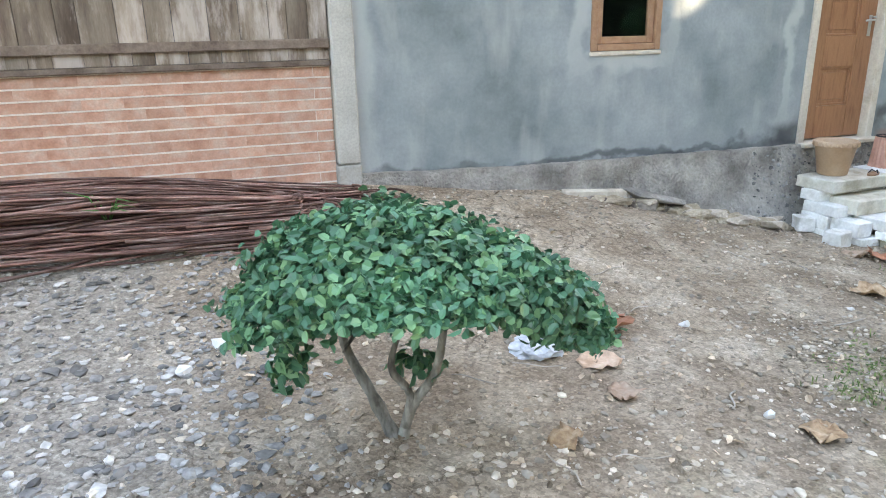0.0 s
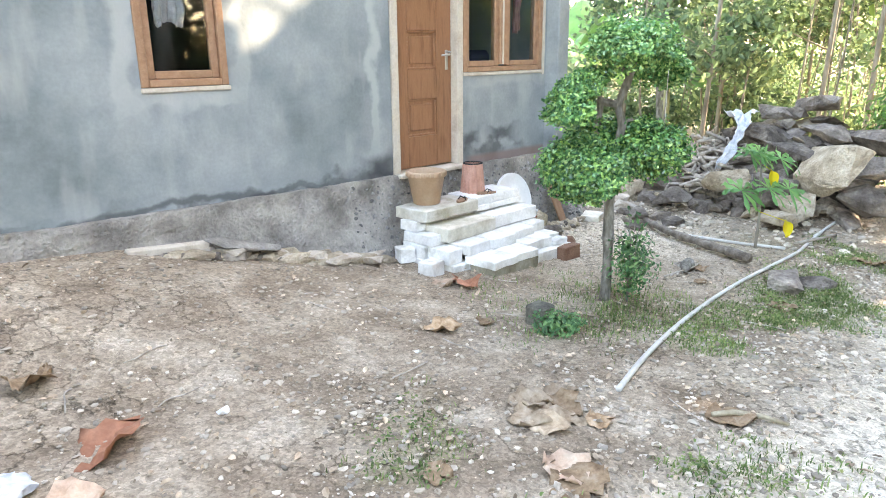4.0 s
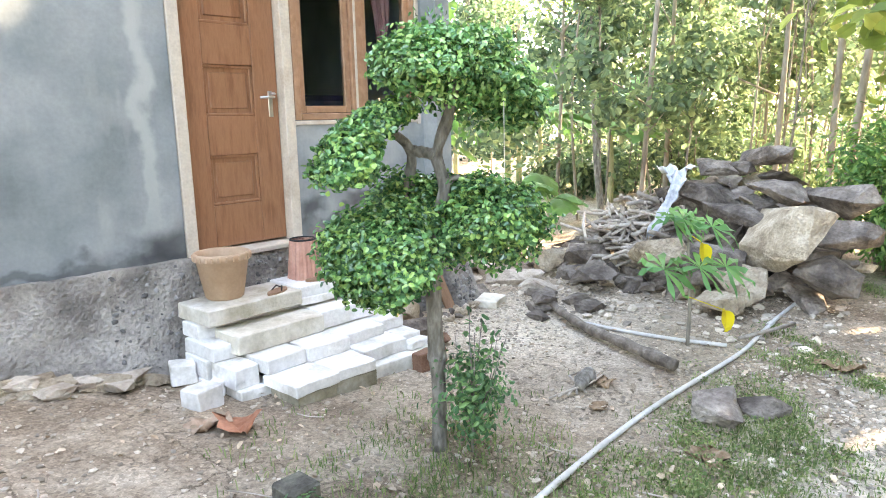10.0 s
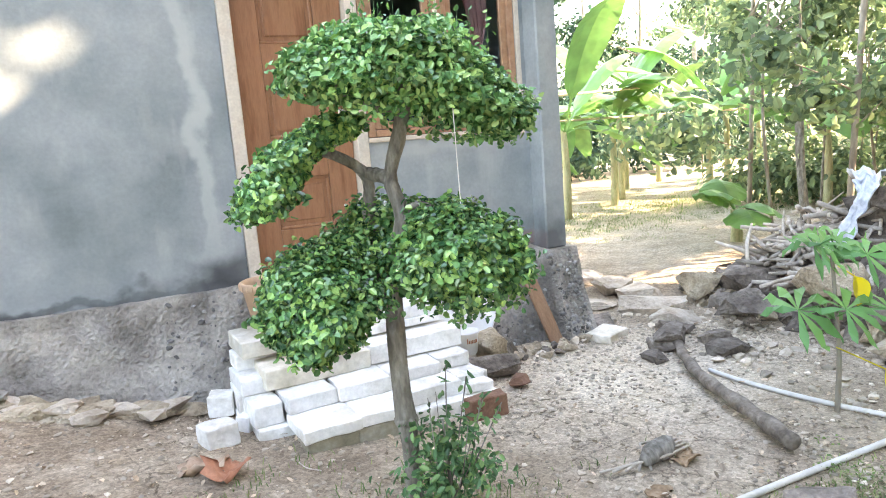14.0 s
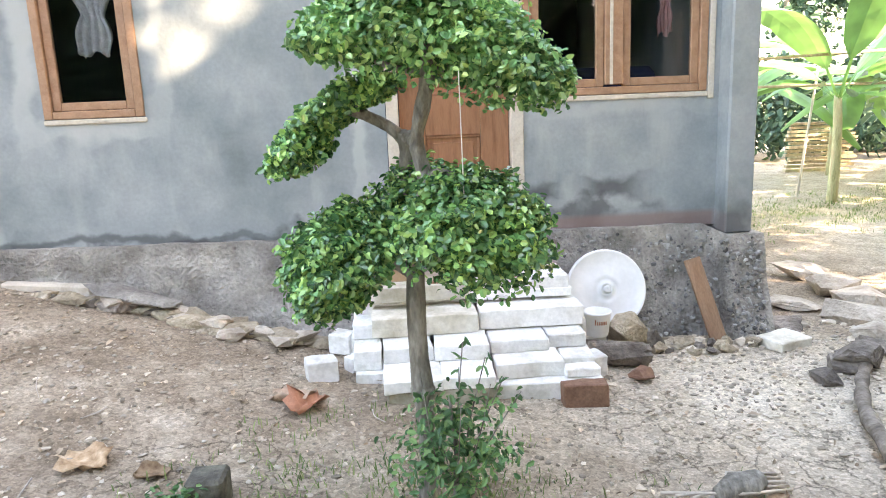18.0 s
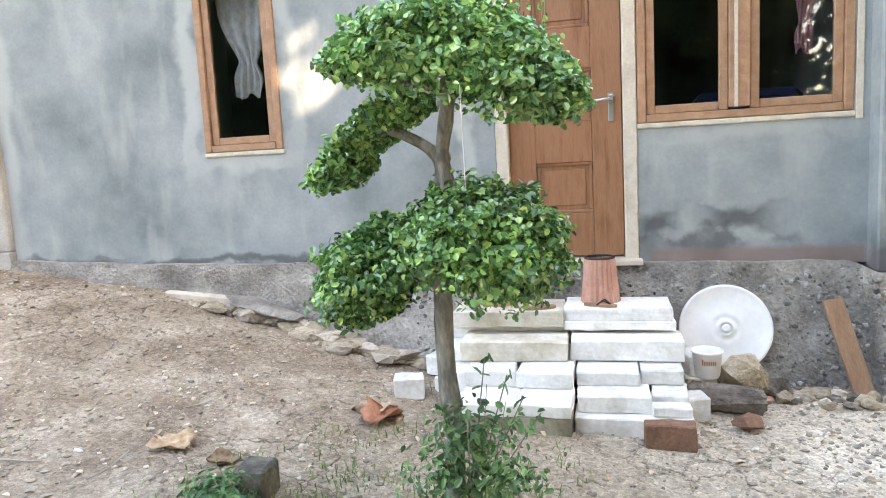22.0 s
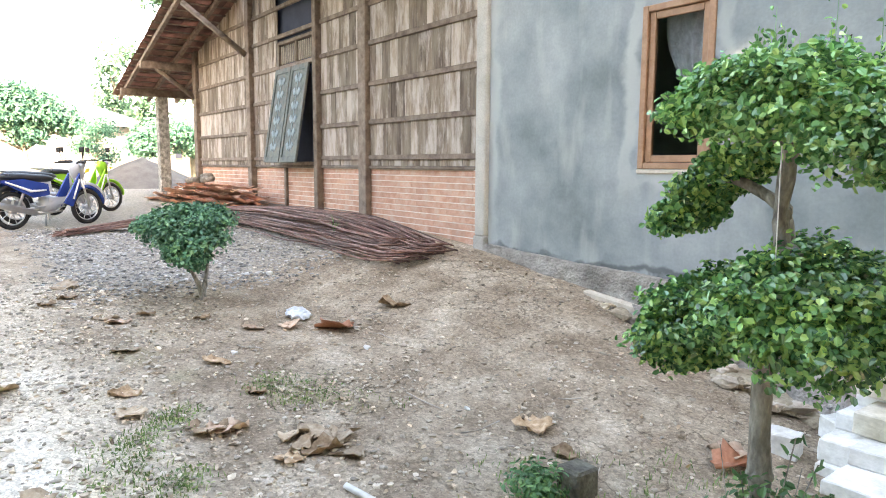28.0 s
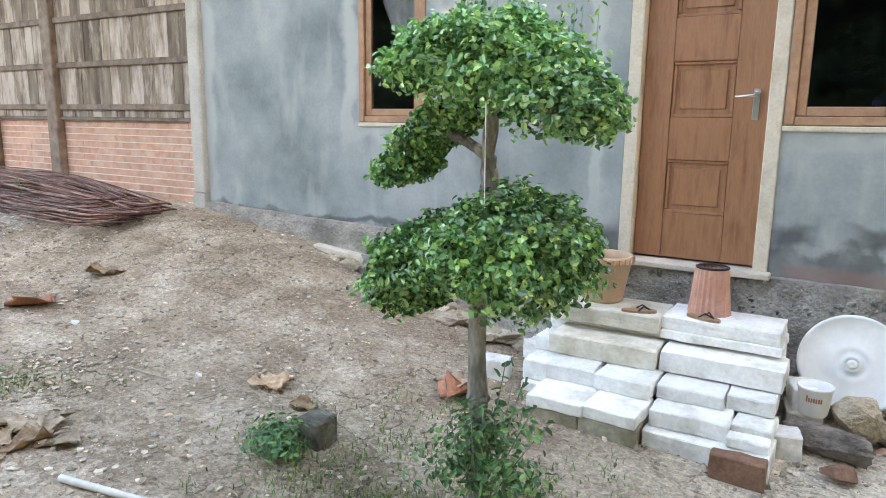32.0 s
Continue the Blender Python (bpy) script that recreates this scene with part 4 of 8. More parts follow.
def build_window(name, x0, x1, z0, z1, sashes, label):
    w = tagged(empty(name), label, "window", kind="structure")
    fy0, fy1 = WY - 0.012, WY + 0.12
    for nm, lo, hi in (("frame_side", (x0 + .002, fy0, z0 + .002), (x0 + 0.055, fy1, z1 - .002)), ("frame_side", (x1 - 0.055, fy0, z0 + .002), (x1 - .002, fy1, z1 - .002)),
                       ("frame_sill", (x0 + 0.057, fy0, z0 + .002), (x1 - 0.057, fy1, z0 + 0.05)), ("frame_head", (x0 + 0.057, fy0, z1 - 0.05), (x1 - 0.057, fy1, z1 - .002))):
        box(nm, lo, hi, M["wood_frame"], w, 0.005)
    box("sill_strip", (x0 - 0.004, WY - 0.014, z0 - 0.034), (x1 + 0.01, WY + 0.02, z0 - 0.002), M["cement_trim"], w, 0.006, "pale cement strip under the frame")
    for a, b in sashes:
        s = empty("sash")
        s.parent = w
        sy0, sy1 = WY + 0.012, WY + 0.05
        wd = 0.052
        for nm, lo, hi in (("sash_side", (a, sy0, z0 + 0.053), (a + wd, sy1, z1 - 0.053)), ("sash_side", (b - wd, sy0, z0 + 0.053), (b, sy1, z1 - 0.053)),
                           ("sash_rail", (a + wd + .001, sy0, z0 + 0.053), (b - wd - .001, sy1, z0 + 0.105)), ("sash_rail", (a + wd + .001, sy0, z1 - 0.105), (b - wd - .001, sy1, z1 - 0.053))):
            box(nm, lo, hi, M["wood_frame"], s, 0.004)
        p = box("pane", (a + wd - 0.004, WY + 0.028, z0 + 0.10), (b - wd + 0.004, WY + 0.033, z1 - 0.10), M["glass"], s, 0)
        p.visible_shadow = False
    return w


build_door()
build_window("window_1", *W1, [(2.872, 3.378)], "narrow brown wooden casement window with dark glass")
w2 = build_window("window_2", *W2, [(5.93, 6.412), (6.54, 7.052)], "wide two-leaf brown wooden casement window with dark glass")
box("mullion", (6.415, WY - 0.012, 1.475), (6.537, WY + 0.12, 2.568), M["wood_frame"], w2, 0.005)
box("mullion_strip", (6.445, WY - 0.02, 1.475), (6.465, WY - 0.013, 2.568), M["cement_trim"], w2, 0.001)
tagged(box("window_reveal_strip", (7.115, WY - 0.014, 1.36), (7.155, WY + 0.1, 2.62), M["cement_trim"], bevel=0.004), "pale cement edge beside the wide window", "trim", kind="structure")


def cloth(name, x, y, z_top, z_bot, width, knot, mat, label, category, seed):
    """A hanging, gathered cloth; knot: where along its fall it is tied together."""
    verts, faces = [], []
    nu, nv = 22, 26
    for j in range(nv + 1):
        v = j / nv
        pinch = 1
        if knot:
            pinch = 1 - 0.74 * (v / knot) ** 1.9 if v < knot else 0.26 + 0.2 * math.sin(min(1, (v - knot) / (1 - knot) * 1.25) * math.pi * 0.75)
        for i in range(nu + 1):
            u = i / nu - 0.5
            wave = 0.022 * math.sin(u * 26 + 2 * math.sin(v * 3 + seed)) * (0.6 + 0.4 * pinch)
            verts.append((x + u * width * pinch + 0.012 * math.sin(v * 9 + seed), y + wave + 0.02 * (1 - pinch) * math.cos(u * 6), z_top + (z_bot - z_top) * v + 0.02 * math.sin(u * 9 + seed) + 0.018 * v * noise.noise(Vector((u * 14, v * 3, seed)))))
    for j in range(nv):
        for i in range(nu):
            a = j * (nu + 1) + i
            faces.append((a, a + 1, a + nu + 2, a + nu + 1))
    ob = raw(name, verts, faces, mat, smooth=True)
    md = ob.modifiers.new("thick", "SOLIDIFY")
    md.thickness = 0.004
    return tagged(ob, label, category)


cloth("curtain", 3.12, 4.775, 2.68, 1.8, 0.5, 0.72, M["curtain"], "grey-white lace curtain tied in a knot behind the narrow window", "curtain", 1)
cloth("curtain", 6.88, 4.775, 2.68, 1.8, 0.24, 0.8, M["pink_cloth"], "short pink curtain hanging behind the wide window", "curtain", 3)
tagged(box("sofa_back", (6.3, 5.2, 0.53), (7.0, 5.55, 1.62), M["blue_cloth"], bevel=0.05), "dark blue cushioned seat back inside the room", "sofa")


# ---- the timber house ----
HX0, HX1, HY = -8.45, 0.852, 4.62
# black sheet paints the shade seen through openings of the timber wall
tagged(box("wall_timber_backing", (HX0, HY + 0.05, 0.2), (HX1, HY + 0.15, 4.4), M["room"], bevel=0), "inner lining of the timber house wall, blackened as shade in its gaps", "wall", kind="structure")
tagged(box("wall_timber_end", (HX0, HY + 0.152, 0.2), (HX0 + 0.1, 11.0, 4.4), M["beam"], bevel=0), "dark timber end wall of the old house", "wall", kind="structure")
brick_wall = tagged(box("brick_foot_wall", (HX0, HY - 0.001, 0.35), (HX1, HY + 0.048, 1.362), M["mortar"], bevel=0), "low wall of thin red bricks with pale mortar", "wall", kind="structure")
posts = [(-8.42, 0.2, 0.08), (-5.36, 0.16, 0.09), (-2.77, 0.11, 0.09), (-1.5, 0.19, 0.075)]
for px, pw, pd in posts:
    tagged(box("timber_post", (px, HY - 0.02 - pd, float(gz(px, 4.55)) - 0.1), (px + pw, HY - 0.004, 4.3), M["beam"], bevel=0.01), "dark brown weathered timber post on the house front", "post", "house posts")
for px in (-3.96,):
    tagged(box("timber_stud", (px, HY - 0.05, 0.7), (px + 0.07, HY - 0.004, 1.36), M["beam"], bevel=0.006), "thin timber stud in the brick foot wall", "post", "house posts")
OPEN = (-4.1, -2.79, 1.405, 3.29)
boards_wall = tagged(box("board_wall_sill", (HX0, HY - 0.045, 1.365), (HX1, HY + 0.03, 1.402), M["beam"], bevel=0.006), "dark sill beam carrying the board wall", "beam", kind="structure")
for rz in (1.485, 1.925, 2.395, 2.89, 3.36, 3.8):
    spans = [(HX0 + 0.2, HX1)] if not (OPEN[2] < rz < OPEN[3]) else [(HX0 + 0.2, OPEN[0] - 0.02), (OPEN[1] + 0.13, HX1)]
    for a, b in spans:
        tagged(box("wall_rail", (a, HY - 0.05, rz - 0.01), (b, HY - 0.003, rz + 0.05), M["beam"], bevel=0.006), "dark horizontal rail across the weathered boards", "beam", "wall rails")


def build_shutter_window():
    w = tagged(empty("window_3"), "old timber window with two blue-green painted shutters propped open", "window", kind="structure")
    x0, x1, z0, z1 = OPEN
    for nm, lo, hi in (("frame_side", (x0, HY - 0.06, z0), (x0 + 0.06, HY + 0.03, z1)), ("frame_side", (x1 - 0.06, HY - 0.06, z0), (x1, HY + 0.03, z1)),
                       ("frame_sill", (x0 + 0.062, HY - 0.07, z0), (x1 - 0.062, HY + 0.03, z0 + 0.05)), ("frame_head", (x0 + 0.062, HY - 0.06, z1 - 0.05), (x1 - 0.062, HY + 0.03, z1)),
                       ("transom", (x0 + 0.062, HY - 0.055, 2.87), (x1 - 0.062, HY + 0.03, 2.93)), ("louvre_mullion", ((x0 + x1) / 2 - 0.03, HY - 0.05, 2.932), ((x0 + x1) / 2 + 0.03, HY + 0.03, z1 - 0.052))):
        box(nm, lo, hi, M["beam"], w, 0.006)
    for side in (0, 1):
        a = x0 + 0.09 + side * 0.63
        for k in range(8):
            box("louvre_bar", (a + 0.065 * k, HY - 0.03, 2.95), (a + 0.065 * k + 0.014, HY - 0.01, z1 - 0.07), M["cement_trim"], w, 0.003)
        s = empty("shutter")
        s.parent = w
        s.matrix_basis = pose(x0 + 0.06 + side * 0.6 - 0.04, HY - 0.065, 2.86, -9.5, 0, 0)
        wd, ht = 0.57, 1.44
        for nm, lo, hi in (("stile", (0, -0.035, -ht), (0.07, 0, 0)), ("stile", (wd - 0.07, -0.035, -ht), (wd, 0, 0)), ("rail", (0.071, -0.035, -0.08), (wd - 0.071, 0, 0)), ("rail", (0.071, -0.035, -ht), (wd - 0.071, 0, -ht + 0.08))):
            box(nm, lo, hi, M["shutter_green"], s, 0.004)
        box("panel", (0.071, -0.02, -ht + 0.081), (wd - 0.071, -0.008, -0.081), M["shutter_green"], s, 0)
        # carved relief: leaf shapes along a stem
        bm = bmesh.new()
        for k in range(6):
            zc = -0.2 - k * 0.2
            for sx in (-1, 1):
                add_box(bm, (wd / 2 + sx * 0.07 - 0.04, -0.032, zc - 0.055), (wd / 2 + sx * 0.07 + 0.04, -0.021, zc + 0.055), 0.005, pose(0, 0, 0, 0, 38 * sx, 0))
        add_box(bm, (wd / 2 - 0.012, -0.031, -1.28), (wd / 2 + 0.012, -0.021, -0.12), 0.004)
        part("carving", bm, M["shutter_blue"], s, "blue carved leaf relief")
    return w


build_shutter_window()


def build_side_roof():
    """The low end of the hipped clay roof over the side porch: rafters, battens, tiles, beams, brackets, one post."""
    r = tagged(empty("porch_roof"), "old hipped clay tile roof end on dark rafters", "roof", kind="structure")
    slope = radians(14.5)
    x0, z0, y0, y1 = -11.0, 2.95, 3.5, 9.0
    m = Matrix.Translation((x0, 0, z0)) @ Matrix.Rotation(-slope, 4, "Y")
    L = 5.6
    for y in np.arange(y0 + 0.1, y1, 0.62):
        ob = box("rafter", (0, y, -0.10), (L, y + 0.07, -0.02), M["beam"], r, 0.004)
        ob.matrix_basis = m
    for k in range(18):
        ob = box("batten", (0.1 + k * 0.3, y0, -0.018), (0.14 + k * 0.3, y1, 0.0), M["beam"], r, 0.002)
        ob.matrix_basis = m
    tile = bmesh.new()
    for u in range(7):
        for v in (0, 1):
            tile.verts.new((0.38 * v, (u / 6 - 0.5) * 0.27, 0.012 + 0.011 * math.cos(u / 6 * 2 * math.pi) + 0.014 * (1 - v)))
    tile.verts.ensure_lookup_table()
    for u in range(6):
        tile.faces.new([tile.verts[2 * u], tile.verts[2 * u + 1], tile.verts[2 * u + 3], tile.verts[2 * u + 2]])
    bmesh.ops.solidify(tile, geom=tile.faces[:], thickness=0.012)
    first = part("tile", tile, M["roof_tile"], r)
    g = np.random.default_rng(4)
    k = 0
    for i in range(18):
        for y in np.arange(y0 + 0.12, y0 + 4.0, 0.245):
            ob = first if k == 0 else new("tile", first.data)
            k += 1
            ob.parent = r
            ob.matrix_basis = m @ pose(0.3 * i - 0.05, y, 0.006, 0, g.normal() * 0.8, g.normal() * 1.2)
    box("eave_beam", (-10.27, 3.5, 2.9), (-10.13, 9.0, 3.06), M["beam"], r, 0.01)
    box("tie_beam", (-8.62, 3.55, 3.3), (-8.48, 9.0, 3.44), M["beam"], r, 0.01)
    for a, b in (((-8.35, 4.55, 2.75), (-8.55, 3.75, 3.4)), ((-5.3, 4.5, 3.25), (-5.9, 3.65, 4.1))):
        tube("bracket", [a, b], 0.05, M["beam"], r, 4)
    # speckled porch post
    box("porch_post", (-10.32, 4.24, 0.5), (-10.09, 4.47, 2.898), M["mottled"], r, 0.015, "mottled grey concrete porch post")


build_side_roof()

# unseen front overhang above the walkway, added to shade the timber house's upper wall
eaves = tagged(empty("front_eaves"), "deep clay tile eaves out of view, shading the timber house front", "roof", kind="structure")
em = Matrix.Translation((0, 2.85, 4.3)) @ Matrix.Rotation(radians(16), 4, "X")
for k in range(12):
    box("rafter", (-5.2 + 0.52 * k, 0, -0.1), (-5.13 + 0.52 * k, 1.9, -0.02), M["beam"], eaves, 0.004).matrix_basis = em
for k in range(7):
    box("batten", (-5.3, 0.05 + 0.3 * k, -0.018), (0.82, 0.09 + 0.3 * k, 0.0), M["beam"], eaves, 0.002).matrix_basis = em
for k in range(24):
    box("tile_strip", (-5.3 + 0.255 * k, -0.04, 0.002), (-5.3 + 0.255 * (k + 1) - 0.004, 1.9, 0.03), M["roof_tile"], eaves, 0.008).matrix_basis = em

# ---- the clipped trees ----


def limb(name, pts, r0, r1, mat, parent, sides=10, n=14, label="", knots=0.12):
    p = spline(pts, n)
    g = np.random.default_rng(int(abs(p[-1][0] * 1000)) % 9999)
    rad = [(r0 + (r1 - r0) * i / n) * (1 + knots * g.normal() * 0.6) for i in range(n + 1)]
    return tube(name, p, rad, mat, parent, sides, label)


def big_tree():
    t = tagged(empty("cloud_pruned_tree", (5.07, 2.46, -0.15)), "cloud-pruned small tree with tiered clipped green crowns on a bare trunk", "tree")
    tr = limb("trunk", [(0, 0, -0.02), (0.01, 0.0, 0.3), (-0.01, 0.0, 0.65), (-0.005, 0.0, 0.95), (0.01, -0.01, 1.1), (0.045, -0.03, 1.26), (0.02, -0.01, 1.4), (0.055, -0.05, 1.56), (0.08, -0.07, 1.72)], 0.039, 0.024, M["bark"], t, 10, 26)
    lathe("bark_collar", [(0.037, 0.455), (0.047, 0.47), (0.047, 0.485), (0.037, 0.5)], M["bark"], t, 12)
    limb("branch", [(0.0, 0.03, 0.95), (-0.02, 0.1, 1.1), (-0.02, 0.125, 1.27), (-0.025, 0.1, 1.40), (-0.11, 0.08, 1.475), (-0.25, 0.07, 1.52), (-0.38, 0.06, 1.45)], 0.034, 0.012, M["bark"], t, 8, 18)
    limb("branch", [(0.02, 0.0, 1.40), (0.0, 0.05, 1.41), (-0.03, 0.1, 1.42)], 0.028, 0.024, M["bark"], t, 8, 8)
    limb("branch", [(0.0, 0, 1.0), (0.15, -0.04, 1.06), (0.3, -0.06, 1.1)], 0.026, 0.01, M["bark"], t)
    limb("branch", [(0.0, 0, 0.92), (-0.12, 0.02, 0.98), (-0.28, 0.05, 1.0)], 0.026, 0.01, M["bark"], t)
    limb("dead_stub", [(0.04, -0.03, 1.26), (0.09, -0.06, 1.30), (0.14, -0.1, 1.285)], 0.018, 0.009, M["bark"], t, 6, 6)
    for q in ((0.35, -0.2, 1.72), (-0.2, -0.1, 1.76), (0.15, 0.2, 1.78), (0.3, 0.1, 1.7)):
        limb("branch", [(0.08, 0, 1.62), (q[0] * 0.6, q[1] * 0.6, 1.68), q], 0.014, 0.005, M["bark"], t, 6, 8)
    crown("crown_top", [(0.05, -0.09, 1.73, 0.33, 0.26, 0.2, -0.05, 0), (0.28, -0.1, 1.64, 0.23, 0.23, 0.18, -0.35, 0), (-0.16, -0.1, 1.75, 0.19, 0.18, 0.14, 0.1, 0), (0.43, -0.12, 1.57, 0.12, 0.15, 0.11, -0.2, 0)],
          19000, 0.029, 0.0195, M["leaf_young_lit"], t, seed=11, under=0.12, shell=0.55, wild=0.9, lumps=0.38, up=0.75, fold=0.25, ragged=0.06)
    crown("crown_side", [(-0.27, 0.13, 1.515, 0.16, 0.19, 0.075, 0.55, -0.1), (-0.4, 0.1, 1.37, 0.12, 0.17, 0.09, 0.4, 0), (-0.14, 0.1, 1.575, 0.11, 0.13, 0.055, 0.3, 0)], 6300, 0.029, 0.0195, M["leaf_small"], t, seed=12, under=0.45, wild=1.0, lumps=0.4, up=0.2, fold=0.25, ragged=0.09, shell=0.45)
    crown("crown_low", [(0.22, -0.08, 1.06, 0.255, 0.33, 0.25, -0.1, 0.05), (0.10, 0.15, 1.1, 0.29, 0.25, 0.21, 0, 0), (0.16, -0.22, 1.1, 0.24, 0.2, 0.19, 0, 0)], 19500, 0.029, 0.0195, M["leaf_small"], t, seed=13, under=0.25, shell=0.55, wild=0.9, lumps=0.38, up=0.75, fold=0.25, ragged=0.06)
    crown("crown_low_lobe", [(-0.27, 0.06, 0.985, 0.2, 0.31, 0.185, 0.2, 0), (-0.31, 0.03, 0.88, 0.14, 0.22, 0.13, 0.1, 0)], 11000, 0.029, 0.0195, M["leaf_small"], t, seed=14, under=0.4, wild=0.95, lumps=0.38, up=0.75, fold=0.25, ragged=0.07)
    # long unclipped shoots above the top crown
    g = np.random.default_rng(5)
    P, N = [], []
    for _ in range(26):
        a, r = g.uniform(0, 6.28), g.uniform(0.05, 0.36)
        x, y = 0.08 + r * math.cos(a), -0.06 + r * math.sin(a) * 0.8
        h = g.uniform(0.06, 0.17)
        tube("shoot_stem", [(x, y, 1.78 - r * r * 0.9), (x + 0.004, y, 1.9 - r * r * 0.9 + h)], [0.0016, 0.0009], M["leaf_sapling"], t, 4)
        for k in range(7):
            P.append((x + g.normal() * 0.012, y + g.normal() * 0.012, 1.9 - r * r * 0.9 + h * k / 6))
            N.append(g.normal(size=3))
    v, f = leaves_data(np.array(P), np.array(N), 0.026, 0.014, seed=6)
    tagged(raw("shoot_growth", v, f, M["leaf_small"], t, "thin young shoots"), kind="stuff")
    tube("wire", [(0.15, -0.28, 1.62), (0.155, -0.28, 1.08)], 0.0018, M["pvc"], t, 5, label="thin white string")


def sapling(name, at, height, blobs, count, label, stem=0.009, seed=21):
    s = tagged(empty(name, at), label, "sapling")
    limb("stem", [(0, 0, -0.02), (0.015, 0.01, height * 0.5), (0.0, 0.0, height)], stem, stem * 0.5, M["bark"], s, 6, 8)
    crown("foliage", blobs, count, 0.036, 0.018, M["leaf_sapling"], s, seed=seed, under=0.8, shell=0.95, up=0.2, ragged=0.2)
    g = np.random.default_rng(seed)
    for _ in range(6):
        a = g.uniform(0, 6.28)
        limb("twig", [(0, 0, height * 0.3), (0.09 * math.cos(a), 0.09 * math.sin(a), height * 0.6), (0.15 * math.cos(a), 0.15 * math.sin(a), height * g.uniform(0.7, 1.3))], 0.003, 0.0015, M["bark"], s, 5, 6)
    return s


big_tree()
sap = sapling("sapling", (5.16, 2.33, -0.15), 0.5, [(0.0, 0.0, 0.40, 0.17, 0.16, 0.12, 0, 0), (-0.06, -0.03, 0.28, 0.18, 0.17, 0.12, 0, 0), (0.12, 0.02, 0.24, 0.16, 0.14, 0.1, 0, 0), (0.04, 0.0, 0.12, 0.1, 0.1, 0.1, 0, 0)], 900, "low dark green sapling at the foot of the clipped tree")
sg = np.random.default_rng(27)
for k, (dx, dy, hh) in enumerate(((0.14, 0.05, 0.62), (0.2, 0.02, 0.55), (0.06, 0.06, 0.68), (0.26, 0.0, 0.5), (-0.1, 0.02, 0.52))):
    stalk = spline([(0.02, 0, 0.1), (dx * 0.5, dy * 0.5, hh * 0.6), (dx, dy, hh)], 10)
    tube("shoot", stalk, 0.0025, M["bark"], sap, 5)
    pp2 = np.array([q + sg.normal(size=3) * 0.012 for q in stalk[4:] for _ in range(2)])
    v, f = leaves_data(pp2, sg.normal(size=pp2.shape) + np.array([0, 0, 0.5]), 0.045, 0.022, seed=40 + k)
    raw("shoot_leaves", v, f, M["leaf_sapling"], sap)


def umbrella_tree():
    t = tagged(empty("umbrella_shrub", (0.44, 1.92, 0.26)), "small umbrella-shaped clipped shrub with dark green leaves on forked stems", "shrub")
    limb("stem", [(0.02, 0, -0.02), (-0.05, 0.05, 0.16), (-0.12, 0.10, 0.34), (-0.14, 0.12, 0.57)], 0.024, 0.013, M["bark"], t, 9, 12)
    limb("stem", [(0.03, 0, -0.02), (0.06, -0.04, 0.14), (0.12, -0.12, 0.3), (0.13, -0.2, 0.56)], 0.021, 0.011, M["bark"], t, 9, 12)
    limb("stem", [(0.04, -0.02, 0.06), (0.05, -0.06, 0.2), (-0.02, -0.1, 0.32), (0.0, -0.14, 0.46)], 0.016, 0.009, M["bark"], t, 8, 10)
    for q in ((-0.42, -0.05, 0.55), (0.42, -0.15, 0.5), (0.0, 0.15, 0.62), (0.2, -0.3, 0.5), (-0.2, -0.3, 0.5)):
        limb("branch", [(0.0 if q[0] > -0.2 else -0.12, -0.02, 0.42), (q[0] * 0.5, q[1] * 0.5, 0.53), q], 0.014, 0.005, M["bark"], t, 6, 8)
    crown("crown", [(-0.04, -0.06, 0.66, 0.33, 0.36, 0.15, 0.0, 0.0), (0.26, -0.18, 0.585, 0.32, 0.30, 0.14, -0.28, 0.0), (-0.27, -0.08, 0.585, 0.2, 0.28, 0.11, 0.22, 0), (0.48, -0.24, 0.445, 0.15, 0.17, 0.10, -0.3, 0), (0.0, -0.36, 0.645, 0.26, 0.17, 0.065, 0, 0.1)],
          15500, 0.035, 0.025, M["leaf_umbrella"], t, seed=31, under=0.12, shell=0.4, droop=0.5, wild=0.75, ragged=0.08, lumps=0.26, fold=0.18)
    crown("hanging_sprig", [(0.08, -0.06, 0.30, 0.09, 0.07, 0.06, 0, 0)], 50, 0.045, 0.032, M["leaf_umbrella"], t, seed=33, under=1, shell=0.9)
    crown("hanging_sprig", [(-0.33, -0.16, 0.42, 0.06, 0.06, 0.09, 0, 0)], 70, 0.045, 0.032, M["leaf_umbrella"], t, seed=32, under=1, shell=0.9)


umbrella_tree()

# ---- block steps at the door ----


def block(lo, hi, mat, label="", rz=0.0, name="stone_block"):
    c = [(a + b) / 2 for a, b in zip(lo, hi)]
    h = [abs(b - a) / 2 for a, b in zip(lo, hi)]
    bm = bmesh.new()
    bmesh.ops.create_cube(bm, size=2.0, matrix=Matrix.Diagonal((*h, 1)))
    bmesh.ops.bevel(bm, geom=bm.edges[:], offset=0.006, segments=1, affect="EDGES")
    bmesh.ops.subdivide_edges(bm, edges=[e for e in bm.edges if e.calc_length() > 0.06], cuts=3, use_grid_fill=True)
    for v in bm.verts:
        v.co += noise.noise_vector(v.co * 12 + Vector(c) * 5) * 0.007 + noise.noise_vector(v.co * 45) * 0.003
    ob = part(name, bm, mat)
    ob.matrix_basis = pose(*c, 0, 0, rz)
    return tagged(ob, label or "white limestone building block stacked as a doorstep", "stone block", "stacked step blocks")


